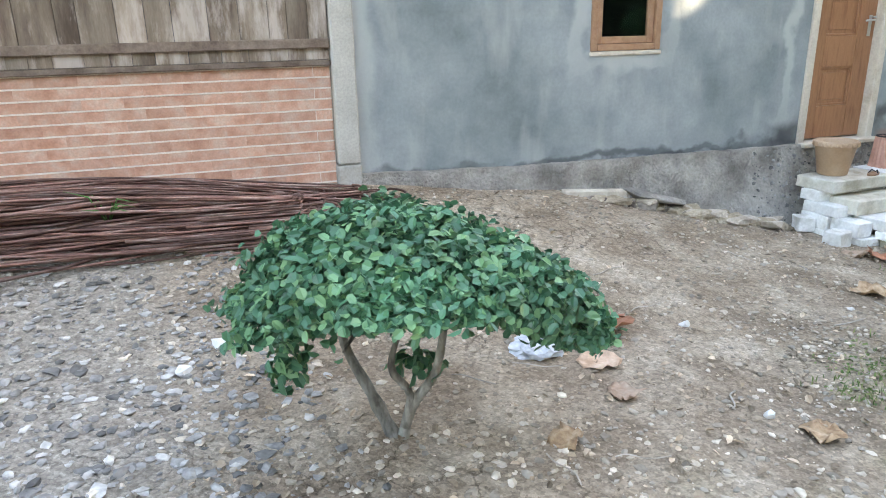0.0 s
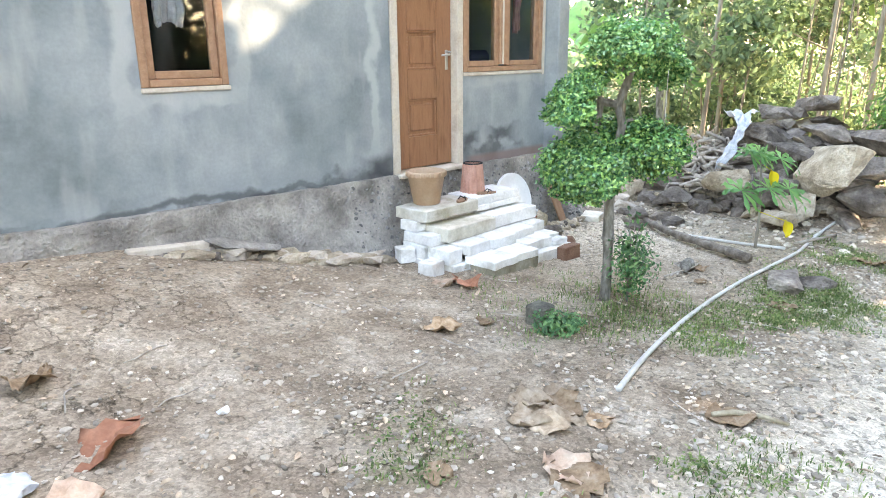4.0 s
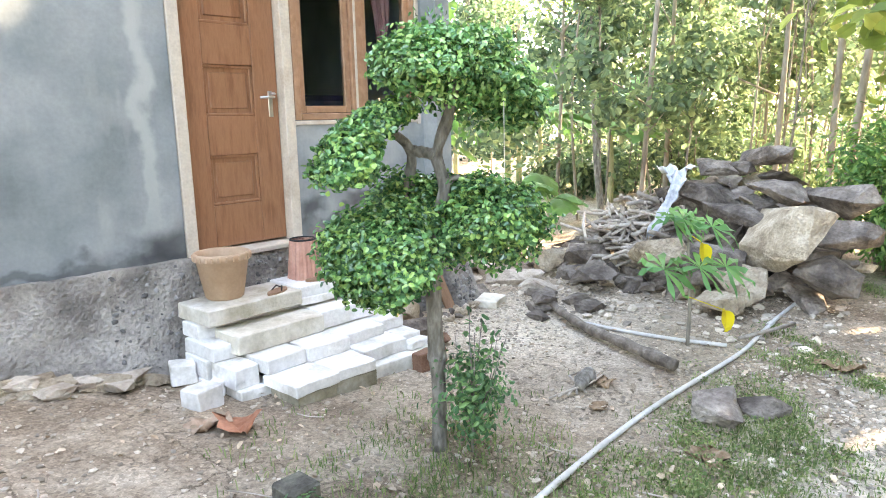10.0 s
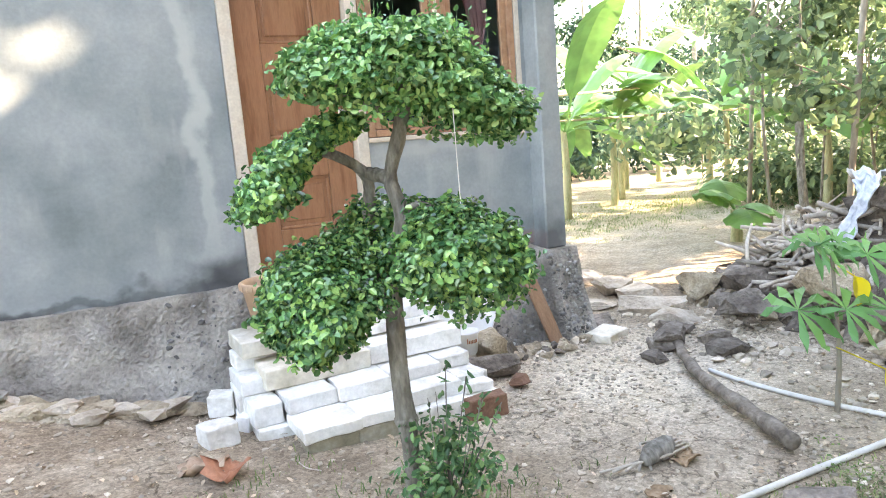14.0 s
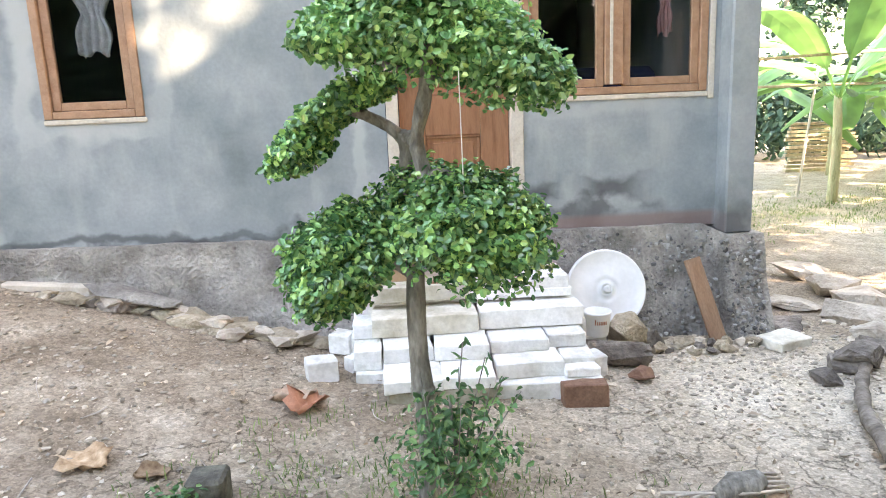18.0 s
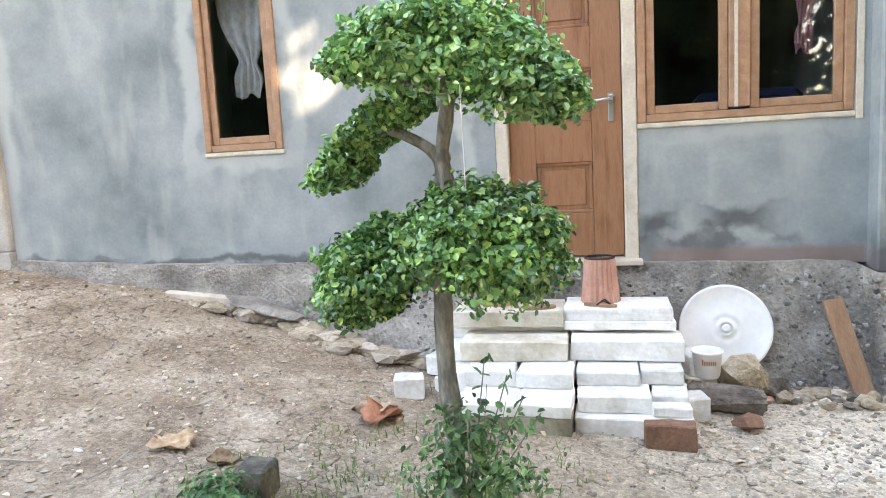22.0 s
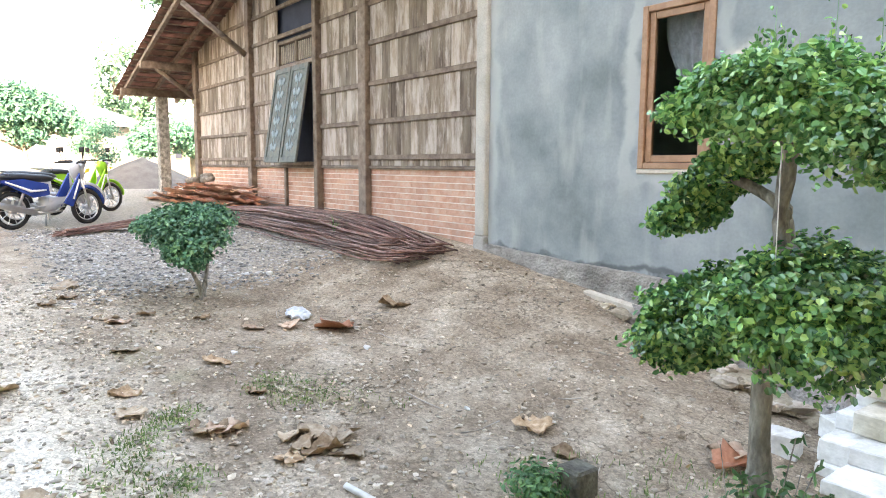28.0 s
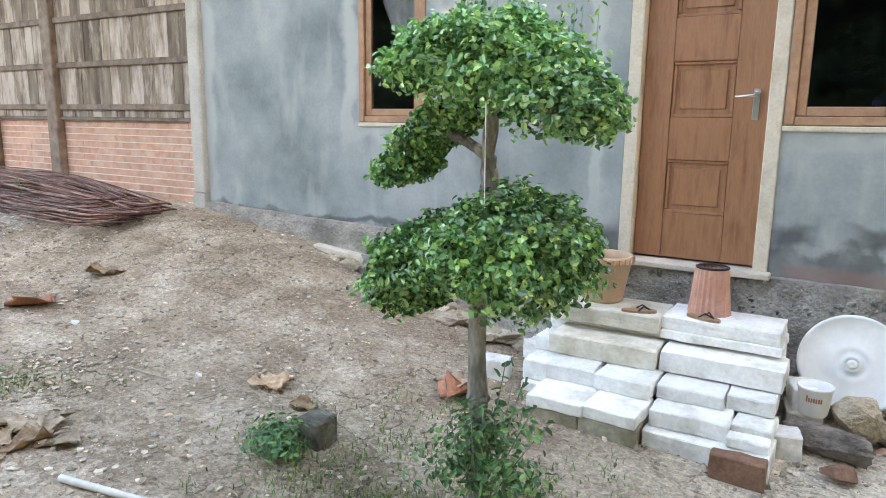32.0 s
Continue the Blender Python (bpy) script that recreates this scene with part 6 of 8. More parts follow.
st = tube("bare_stick", [g1(7.7, 2.02, 0.05), g1(8.1, 1.9, 0.05), g1(8.4, 1.86, 0.03)], 0.014, M["stick"], None, 6)
tagged(st, "bare grey stick lying over the pipe", "stick")
dp = tube("drain_pipe", [(7.5, 4.6, 0.32), (7.48, 4.52, 0.3), (7.47, 4.45, 0.2), (7.5, 4.4, -0.02), (7.51, 4.38, -0.2)], 0.022, M["pvc"], None, 10)
tagged(dp, "white plastic drain pipe at the house corner", "pipe")

ps = tube("pale_stick", [g1(3.8, 1.12, 0.015), g1(3.87, 1.05, 0.03), g1(3.95, 0.95, 0.022), g1(3.98, 0.84, 0.012)], [0.012, 0.015, 0.013, 0.008], M["bamboo"], None, 7)
tagged(ps, "short bleached stick lying by the track", "stick")
# rotted clump, concrete stump with weeds
cl = tagged(empty("rotten_wood_clump", on_ground(6.3, 2.42)), "dark rotten wood lump with dry sticks and a brown leaf", "wood lump")
ob = tube("lump", [(-0.1, -0.03, 0.045), (-0.03, 0.0, 0.055), (0.05, 0.01, 0.05), (0.1, 0.03, 0.06)], [0.03, 0.05, 0.055, 0.04], M["bark"], cl, 9)
for k in range(5):
    tube("twig", [(-0.3 + 0.05 * k, 0.05 - 0.03 * k, 0.02), (0.0, 0.04 * k - 0.05, 0.05), (0.22, 0.03 * k, 0.02)], 0.007, M["stick"], cl, 5)
ob = box("concrete_stump", (4.18, 2.36, -0.14), (4.32, 2.5, 0.065), M["stump"], bevel=0.012)
tagged(ob, "small dark broken concrete post stump in the dirt", "stump")
s = tagged(empty("weed_clump", on_ground(4.16, 2.26)), "low green weed clump beside the concrete stump", "weed")
crown("foliage", [(0, 0, 0.06, 0.15, 0.15, 0.09, 0, 0), (0.1, -0.06, 0.05, 0.1, 0.1, 0.07, 0, 0)], 520, 0.035, 0.018, M["leaf_sapling"], s, seed=61, under=0.6, shell=0.9)


def papaya(x, y):
    p = tagged(empty("papaya_seedling", on_ground(x, y)), "young papaya plant with lobed green leaves and yellow drooping ones", "papaya plant")
    limb("stem", [(0, 0, -0.02), (0.01, 0, 0.3), (0.0, 0.02, 0.62), (-0.02, 0.03, 0.86)], 0.014, 0.009, M["bark_pale"], p, 7, 12)

    def fan(name, c, r, mat, dz, seed):
        g = np.random.default_rng(seed)
        P, F = [], []
        for k in range(9):
            a = radians(-130 + 260 * k / 8)
            L = r * (1 - 0.25 * abs(k - 4) / 4)
            d2 = Vector((math.cos(a), math.sin(a), 0))
            sd = Vector((-d2.y, d2.x, 0))
            i = len(P)
            for u, wd in ((0.0, 0.01), (0.4, 0.16), (0.65, 0.26), (0.82, 0.16), (1.0, 0.0)):
                for sg in (-1, 1):
                    q = Vector(c) + d2 * (L * u) + sd * (sg * wd * L * 0.5)
                    q.z += dz * u * u * L + 0.02 * g.normal() * u + 0.65 * (0.6 * (q.x - c[0]) + 0.8 * (q.y - c[1]))
                    P.append(q)
            for j in range(4):
                F.append((i + 2 * j, i + 2 * j + 1, i + 2 * j + 3, i + 2 * j + 2))
        ob = raw(name, P, F, mat, p)
        return ob
    for k, (cx, cy, cz, r, rot) in enumerate(((0.03, -0.12, 0.86, 0.2, 0), (0.0, 0.14, 0.88, 0.2, 0), (-0.12, 0.02, 0.92, 0.18, 0), (0.1, -0.2, 0.58, 0.22, 0), (-0.14, 0.13, 0.56, 0.24, 0), (-0.1, -0.1, 0.6, 0.22, 0), (0.12, 0.1, 0.9, 0.17, 0))):
        tube("leaf_stalk", [(0, 0.01, cz - 0.06), (cx * 0.5, cy * 0.5, cz + 0.02), (cx, cy, cz)], 0.004, M["leaf_papaya"], p, 5)
        fan("leaf", (cx, cy, cz), r, M["leaf_papaya"], -0.35, 70 + k)
    for k, (cx, cy, cz) in enumerate(((0.03, -0.06, 0.74), (-0.005, -0.25, 0.305))):
        v = []
        f = []
        for j in range(7):
            u = j / 6
            wd = 0.045 * math.sin(math.pi * (0.15 + 0.8 * u))
            for q in (-1, 0, 1):
                v.append((cx + 0.035 * abs(q) + 0.03 * math.sin(3 * u), cy + q * wd, cz - 0.16 * u + 0.012 * math.sin(7 * u + q)))
        for j in range(6):
            for q in range(2):
                a = j * 3 + q
                f.append((a, a + 1, a + 4, a + 3))
        raw("yellow_leaf", v, f, M["yellow_leaf"], p, "drooping bright yellow leaf")
        tube("leaf_stalk", [(0, 0.01, cz + 0.05), (cx, cy, cz)], 0.004, M["yellow_leaf"], p, 5)


papaya(7.455, 2.29)


def dry_leaf(x, y, size, rz, mat="dry_leaf", curl=0.5, seed=1, name="fallen_leaf"):
    """A big curled dead leaf with a midrib."""
    g = np.random.default_rng(seed)
    v, f = [], []
    n, w = 8, 6
    for i in range(n + 1):
        u = i / n
        wd = math.sin(math.pi * min(0.04 + u * 0.96, 0.985)) ** 0.7 * 0.42
        for k in range(w + 1):
            o = k / w * 2 - 1
            z = abs(o) ** 1.5 * curl * wd * (0.45 + 0.4 * math.sin(u * 5 + seed)) + 0.12 * curl * (u - 0.5) ** 2 + 0.05 * g.normal() * (abs(o) > 0.3)
            v.append(((u - 0.5) * size + 0.02 * size * g.normal(), o * wd * size * (1 - 0.25 * curl) * (1 + 0.26 * g.normal() * (abs(o) > 0.9)), max(z, 0) * size + 0.006))
        
    for i in range(n):
        for k in range(w):
            a = i * (w + 1) + k
            f.append((a, a + 1, a + w + 2, a + w + 1))
    ob = raw(name, v, f, M[mat], smooth=True)
    ob.modifiers.new("thick", "SOLIDIFY").thickness = 0.0015
    ob.matrix_basis = pose(x, y, float(gz(x, y)) + 0.003, g.normal() * 5, g.normal() * 5, rz)
    return tagged(ob, "large curled dry reddish leaf lying on the dirt" if mat == "red_leaf" else "large flat pale tan dead leaf lying on the dirt" if mat in ("tan_leaf", "pink_leaf") else "large curled dry brown leaf lying on the dirt", "dry leaf", "fallen leaves")


for k, (x, y, s, rz, mt, c) in enumerate((
        (1.66, 2.53, 0.36, 20, "red_leaf", 0.45), (1.46, 2.26, 0.19, -20, "pink_leaf", 0.25), (1.4, 2.0, 0.17, 60, "pink_leaf", 0.3), (1.6, 3.12, 0.26, 50, "dry_leaf", 1.0), (1.95, 1.55, 0.2, 40, "dry_leaf", 0.6),
        (3.16, 1.67, 0.26, 10, "tan_leaf", 0.5), (3.33, 1.62, 0.22, 80, "dry_leaf", 0.8), (3.26, 1.75, 0.22, -40, "tan_leaf", 0.6), (3.13, 1.55, 0.18, 130, "tan_leaf", 0.6), (3.34, 1.44, 0.15, 50, "dry_leaf", 0.4), (3.25, 1.54, 0.17, -70, "tan_leaf", 0.8), (3.42, 1.7, 0.2, 20, "tan_leaf", 0.6), (2.88, 1.3, 0.22, 75, "pink_leaf", 0.5), (3.67, 2.72, 0.24, -30, "dry_leaf", 0.4), (2.46, 0.93, 0.2, 140, "tan_leaf", 0.25), (-0.39, 1.0, 0.26, 30, "tan_leaf", 0.15), (0.86, 1.18, 0.2, 100, "pink_leaf", 0.5), (0.74, 1.12, 0.2, 60, "tan_leaf", 0.3), (1.87, 0.34, 0.26, 100, "tan_leaf", 0.35), (3.18, 0.38, 0.26, 120, "tan_leaf", 0.3),
        (4.5, 3.3, 0.27, 70, "red_leaf", 0.8), (4.42, 3.4, 0.24, 10, "pink_leaf", 0.5), (2.84, 1.2, 0.26, -15, "dry_leaf", 0.5), (7.66, 1.36, 0.34, 15, "dry_leaf", 0.2), (0.03, 0.96, 0.2, 10, "dry_leaf", 0.3), (1.0, 1.75, 0.13, 0, "dry_leaf", 0.4),
        (0.2, 0.8, 0.16, 40, "dry_leaf", 0.4), (0.75, 1.4, 0.14, 90, "dry_leaf", 0.5), (6.42, 2.35, 0.16, 40, "dry_leaf", 0.8), (6.1, 2.2, 0.14, 0, "dry_leaf", 0.4), (3.84, 1.05, 0.22, 120, "dry_leaf", 0.6), (5.9, 1.5, 0.2, 30, "dry_leaf", 0.5), (8.6, 1.1, 0.2, 0, "red_leaf", 0.4), (3.97, 2.64, 0.14, 20, "dry_leaf", 0.5), (2.2, 0.95, 0.18, 70, "dry_leaf", 0.4), (1.5, 1.1, 0.2, 100, "tan_leaf", 0.3), (2.5, 1.6, 0.15, 30, "dry_leaf", 0.6))):
    dry_leaf(x, y, s, rz, mt, c, 80 + k)


def bag(x, y):
    v = BALL_V.copy()
    v = v * np.array([0.13, 0.09, 0.055]) * (1 + 0.35 * np.array([noise.noise(Vector(q * 2.6)) for q in v]))[:, None]
    v[:, 2] = np.maximum(v[:, 2], -0.02)
    ob = raw("plastic_bag", v, BALL_F, M["bag"])
    ob.location = (x, y, float(gz(x, y)) + 0.02)
    tagged(ob, "crumpled white plastic bag on the dirt", "plastic bag")


bag(1.26, 2.425)
kg = np.random.default_rng(33)
for k in range(26):
    x, y = kg.uniform(0.8, 7.0), kg.uniform(0.6, 3.6)
    L, a = kg.uniform(0.08, 0.3), kg.uniform(0, 6.28)
    pts = [g1(x + L * u * math.cos(a) + kg.normal() * 0.008, y + L * u * math.sin(a) + kg.normal() * 0.008, 0.008 + 0.01 * kg.random()) for u in (0, 0.35, 0.7, 1)]
    tagged(tube("dry_twig", spline(pts, 8), 0.0022 + 0.002 * kg.random(), M["stick"], None, 5), "thin dry twig lying on the dirt", "twig", "fallen twigs")
wr = raw("wrapper", [(-0.03, -0.02, 0.0), (0.03, -0.025, 0.012), (0.035, 0.02, 0.02), (-0.025, 0.025, 0.006), (0.0, 0.0, 0.03)], [(0, 1, 4), (1, 2, 4), (2, 3, 4), (3, 0, 4)], M["pot_red"])
wr.location = g1(6.52, 4.05, 0.01)
tagged(wr, "crumpled small red wrapper by the plinth stones", "wrapper")
for x, y, s in ((2.15, 2.55, 0.035), (3.3, 2.55, 0.03), (-0.05, 2.72, 0.05), (-0.2, 2.55, 0.04), (1.85, 1.7, 0.03)):
    rock(x, y, float(gz(x, y)) + s * 0.3, (s * 1.6, s * 1.3, s), "block", int(1000 * x) + 2000, 0, group="loose stones", label="small white stone on the dirt")

# ---- porch side of the timber house: tiles, motorcycles, sand ----
g2 = np.random.default_rng(23)
tile_src = bmesh.new()
for u in range(5):
    for v2 in (0, 1):
        tile_src.verts.new((0.3 * v2 - 0.15, (u / 4 - 0.5) * 0.22, 0.02 * math.cos(u / 4 * 2 * math.pi)))
tile_src.verts.ensure_lookup_table()
for u in range(4):
    tile_src.faces.new([tile_src.verts[2 * u], tile_src.verts[2 * u + 1], tile_src.verts[2 * u + 3], tile_src.verts[2 * u + 2]])
bmesh.ops.solidify(tile_src, geom=tile_src.faces[:], thickness=0.012)
tile_me = bpy.data.meshes.new("clay_tile")
tile_src.to_mesh(tile_me)
tile_src.free()
tile_me.materials.append(M["tile_heap"])
heap = tagged(empty("clay_tile_stack"), "low heap of orange clay roof tiles stacked by the porch", "tile stack")
for row, (y, lvl, x0, x1) in enumerate(((3.62, 0, -8.4, -4.1), (3.88, 0, -8.6, -3.95), (4.14, 0, -8.6, -3.9), (3.72, 1, -8.2, -4.2), (3.98, 1, -8.3, -4.0), (4.22, 1, -8.3, -4.0), (3.86, 2, -8.0, -4.3), (4.1, 2, -8.0, -4.1), (4.0, 3, -7.6, -4.6), (4.22, 3, -7.8, -4.3))):
    x = x0
    while x < x1:
        ob = new("tile", tile_me)
        ob.parent = heap
        ob.matrix_basis = pose(x, y + g2.normal() * 0.02, float(gz(x, y)) + 0.04 + 0.07 * lvl + 0.025 * noise.noise(Vector((x * 1.5, row, 0))), g2.normal() * 3, -4 + g2.normal() * 3, g2.normal() * 5)
        x += g2.uniform(0.15, 0.22)
for x, y, z, L in ((-7.0, 3.95, 0.35, 0.5), (-6.4, 4.05, 0.36, 0.4), (-6.75, 4.15, 0.4, 0.35)):
    ob = tube("wood_chunk", [(x, y, float(gz(x, y)) + z), (x + L, y + 0.05, float(gz(x, y)) + z + 0.03)], [0.06, 0.05], M["log"], None, 8)
    tagged(ob, "dark short log lying on the clay tiles", "log", "logs on the tiles")


def motorcycle(x, y, rz, paint, name, label):
    """Built along +x: the front wheel ahead."""
    m = tagged(empty(name, on_ground(x, y), rz), label, "motorcycle", "parked motorcycles")
    m.scale = (0.92, 0.92, 0.92)

    def wheel(nm, cx):
        w = empty(nm)
        w.parent = m
        w.location = (cx, 0, 0.28)
        n = 32
        v, f = [], []
        for i in range(n):
            a = 2 * math.pi * i / n
            for k in range(8):
                b = 2 * math.pi * k / 8
                r = 0.245 + 0.035 * math.cos(b)
                v.append((r * math.cos(a), 0.035 * math.sin(b), r * math.sin(a)))
        for i in range(n):
            for k in range(8):
                f.append((i * 8 + k, i * 8 + (k + 1) % 8, ((i + 1) % n) * 8 + (k + 1) % 8, ((i + 1) % n) * 8 + k))
        raw("tyre", v, f, M["rubber"], w, smooth=True)
        ring = [(0.21 * math.cos(2 * math.pi * i / 24), 0, 0.21 * math.sin(2 * math.pi * i / 24)) for i in range(25)]
        tube("rim", ring, 0.013, M["steel"], w, 6)
        tube("hub", [(0, -0.05, 0), (0, 0.05, 0)], 0.05, M["grey_paint"], w, 12)
        bm = bmesh.new()
        for i in range(10):
            a = 2 * math.pi * i / 10
            add_box(bm, (0.12 * math.cos(a) - 0.08, -0.004, 0.12 * math.sin(a) - 0.005), (0.12 * math.cos(a) + 0.08, 0.004, 0.12 * math.sin(a) + 0.005), 0, pose(0, 0, 0, 0, -math.degrees(a), 0))
        part("spokes", bm, M["steel"], w)
    wheel("front_wheel", 0.62)
    wheel("rear_wheel", -0.62)
    P = M[paint]
    for sg in (-1, 1):
        tube("fork", [(0.62, 0.06 * sg, 0.28), (0.5, 0.06 * sg, 0.72)], 0.018, M["steel"], m, 8)
        tube("swing_arm", [(-0.62, 0.07 * sg, 0.28), (-0.1, 0.07 * sg, 0.33)], 0.018, M["grey_paint"], m, 6)
        tube("shock", [(-0.56, 0.08 * sg, 0.34), (-0.45, 0.08 * sg, 0.62)], 0.02, M["steel"], m, 8)
        side = [(0.12, 0.36), (0.26, 0.3), (0.42, 0.58), (0.42, 0.82), (0.34, 0.7), (0.22, 0.5)]
        bm = bmesh.new()
        vs = [bm.verts.new((px, 0.11 * sg, pz)) for px, pz in side]
        face = bm.faces.new(vs if sg > 0 else vs[::-1])
        ex = bmesh.ops.extrude_face_region(bm, geom=[face])
        bmesh.ops.translate(bm, verts=[q for q in ex["geom"] if isinstance(q, bmesh.types.BMVert)], vec=(0, 0.03 * sg, 0))
        part("leg_shield", bm, P, m)
        box("floor_cowl", (-0.12, 0.1 * sg - 0.012, 0.34), (0.2, 0.1 * sg + 0.012, 0.46), M["grey_paint"], m, 0.01)
        bm = bmesh.new()
        vs = [bm.verts.new((px, 0.09 * sg, pz)) for px, pz in [(-0.9, 0.72), (-0.35, 0.46), (-0.1, 0.5), (-0.12, 0.66), (-0.5, 0.74)]]
        face = bm.faces.new(vs if sg > 0 else vs[::-1])
        ex = bmesh.ops.extrude_face_region(bm, geom=[face])
        bmesh.ops.translate(bm, verts=[q for q in ex["geom"] if isinstance(q, bmesh.types.BMVert)], vec=(0, 0.04 * sg, 0))
        part("tail_panel", bm, P, m)
        tube("side_stripe", [(-0.78, 0.136 * sg, 0.7), (-0.4, 0.136 * sg, 0.56), (-0.16, 0.136 * sg, 0.57)], [0.012, 0.02, 0.012], M["plastic_white"], m, 6)
        tube("shield_stripe", [(0.28, 0.143 * sg, 0.42), (0.4, 0.143 * sg, 0.72)], 0.014, M["plastic_white"], m, 6)
        tube("mirror_stalk", [(0.42, 0.22 * sg, 1.0), (0.38, 0.26 * sg, 1.16)], 0.006, M["rubber"], m, 5)
        box("mirror", (0.36, 0.26 * sg - 0.05, 1.14), (0.385, 0.26 * sg + 0.05, 1.22), M["rubber"], m, 0.01)
        tube("indicator", [(0.55, 0.1 * sg, 0.84), (0.56, 0.15 * sg, 0.85)], 0.02, M["yellow_leaf"], m, 8)
    tube("handlebar", [(0.36, -0.34, 0.98), (0.43, -0.12, 0.99), (0.45, 0, 0.96), (0.43, 0.12, 0.99), (0.36, 0.34, 0.98)], 0.016, M["rubber"], m, 8)
    v, f = tube_data(spline([(0.52, 0, 0.6), (0.47, 0, 0.8), (0.43, 0, 0.98)], 8), [0.06, 0.065, 0.07, 0.08, 0.09, 0.1, 0.1, 0.08, 0.05], 10)
    raw("headset_fairing", v, f, M["grey_paint"] if paint == "blue_paint" else P, m, smooth=True)
    tube("headlight", [(0.52, 0, 0.93), (0.575, 0, 0.92)], [0.07, 0.055], M["grey_paint"], m, 14)
    fen = [(0.62 + 0.32 * math.cos(a), 0, 0.28 + 0.32 * math.sin(a)) for a in np.linspace(0.1, 2.6, 12)]
    tube("front_mudguard", fen, [0.015] + [0.032] * 10 + [0.015], P, m, 8)
    fen = [(-0.62 + 0.33 * math.cos(a), 0, 0.28 + 0.33 * math.sin(a)) for a in np.linspace(0.6, 2.9, 12)]
    tube("rear_mudguard", fen, [0.02] + [0.04] * 10 + [0.02], M["rubber"], m, 8)
    v, f = tube_data(spline([(-0.8, 0, 0.79), (-0.5, 0, 0.78), (-0.15, 0, 0.74), (0.05, 0, 0.72)], 12), [0.05, 0.1, 0.12, 0.125, 0.125, 0.12, 0.12, 0.12, 0.115, 0.11, 0.1, 0.08, 0.04], 12)
    v = [(q[0], q[1], 0.75 + (q[2] - 0.75) * 0.5) for q in v]
    raw("seat", v, f, M["black_vinyl"], m, smooth=True)
    v, f = tube_data([(0.12, 0, 0.38), (0.0, 0, 0.36), (-0.15, 0, 0.34)], [0.08, 0.13, 0.11], 12)
    raw("engine", v, f, M["grey_paint"], m, smooth=True)
    tube("exhaust", spline([(0.1, -0.12, 0.25), (-0.3, -0.15, 0.22), (-0.45, -0.16, 0.26), (-1.0, -0.17, 0.4)], 14), [0.016] * 6 + [0.03] + [0.045] * 7 + [0.03], M["steel"], m, 10)
    tube("luggage_rack", [(-0.7, -0.1, 0.8), (-0.95, -0.1, 0.84), (-0.98, 0, 0.84), (-0.95, 0.1, 0.84), (-0.7, 0.1, 0.8)], 0.01, M["steel"], m, 6)
    box("tail_light", (-0.96, -0.06, 0.7), (-0.9, 0.06, 0.77), M["red_leaf"], m, 0.012)
    tube("side_stand", [(0.0, 0.1, 0.26), (0.04, 0.2, 0.0)], 0.012, M["grey_paint"], m, 6)


motorcycle(-4.77, 1.43, 120, "blue_paint", "blue_motorcycle", "blue underbone motorcycle with black seat parked on its stand")
motorcycle(-5.5, 1.55, 118, "grey_paint", "grey_motorcycle", "grey underbone motorcycle parked behind a blue one")
motorcycle(-6.85, 2.15, 122, "green_paint", "green_motorcycle", "lime green underbone motorcycle parked by the porch")


def mound(name, x, y, r, h, mat, label):
    n = 26
    v, f = [], []
    for j in range(n + 1):
        for i in range(n + 1):
            a, b = (i / n * 2 - 1), (j / n * 2 - 1)
            d2 = min(math.hypot(a, b), 1)
            v.append((x + a * r, y + b * r, float(gz(x, y)) - 0.03 + h * (1 - d2) ** 0.9 + 0.05 * noise.noise(Vector((a * 4, b * 4, x))) * (d2 < 0.95)))
    for j in range(n):
        for i in range(n):
            k = j * (n + 1) + i
            f.append((k, k + 1, k + n + 2, k + n + 1))
    return tagged(raw(name, v, f, mat, smooth=True), label, "sand heap", "sand heaps")


mound("sand_mound", -15.5, 2.3, 1.7, 0.95, M["sand"], "heap of grey building sand beyond the porch")
mound("sand_mound", -15.6, 5.1, 1.8, 0.95, M["sand"], "heap of grey building sand beyond the porch")


def far_house(x, y, w, dpt, h, rz, label):
    hs = tagged(empty("far_house", (x, y, float(gz(x, y))), rz), label, "house", "far houses")
    box("wall", (-w / 2, -dpt / 2, -0.2), (w / 2, dpt / 2, h), M["far_wall"], hs, 0.02)
    bm = bmesh.new()
    a, b, e, t2 = w / 2 + 0.6, dpt / 2 + 0.6, h + 0.01, h + 1.7
    q = [bm.verts.new(p) for p in ((-a, -b, e), (a, -b, e), (a, b, e), (-a, b, e), (-a * 0.6, 0, t2), (a * 0.6, 0, t2))]
    for ids in ((0, 1, 5, 4), (1, 2, 5), (2, 3, 4, 5), (3, 0, 4), (3, 2, 1, 0)):
        bm.faces.new([q[k] for k in ids])
    part("roof", bm, M["far_roof"], hs)
    for k in range(3):
        xx = -w / 2 + w * (k + 0.5) / 3
        wi = box("window", (xx - 0.5, -dpt / 2 - 0.03, 0.9), (xx + 0.5, -dpt / 2 - 0.004, 2.1), M["wood_frame"], hs, 0.02)
        box("pane", (xx - 0.42, -dpt / 2 - 0.04, 0.98), (xx + 0.42, -dpt / 2 - 0.031, 2.02), M["room"], wi, 0)
        box("window", (w / 2 + 0.004, -dpt / 2 + dpt * (k + 0.5) / 3 - 0.4, 0.9), (w / 2 + 0.03, -dpt / 2 + dpt * (k + 0.5) / 3 + 0.4, 2.1), M["column"], hs, 0.02)


far_house(-29, 3, 7, 9, 2.3, 0, "pale rendered house with clay roof beyond the yard")
far_house(-30, 14, 7, 8, 2.3, 5, "pale rendered house with clay roof beyond the yard")

# ---- trees, hedge, banana plants ----


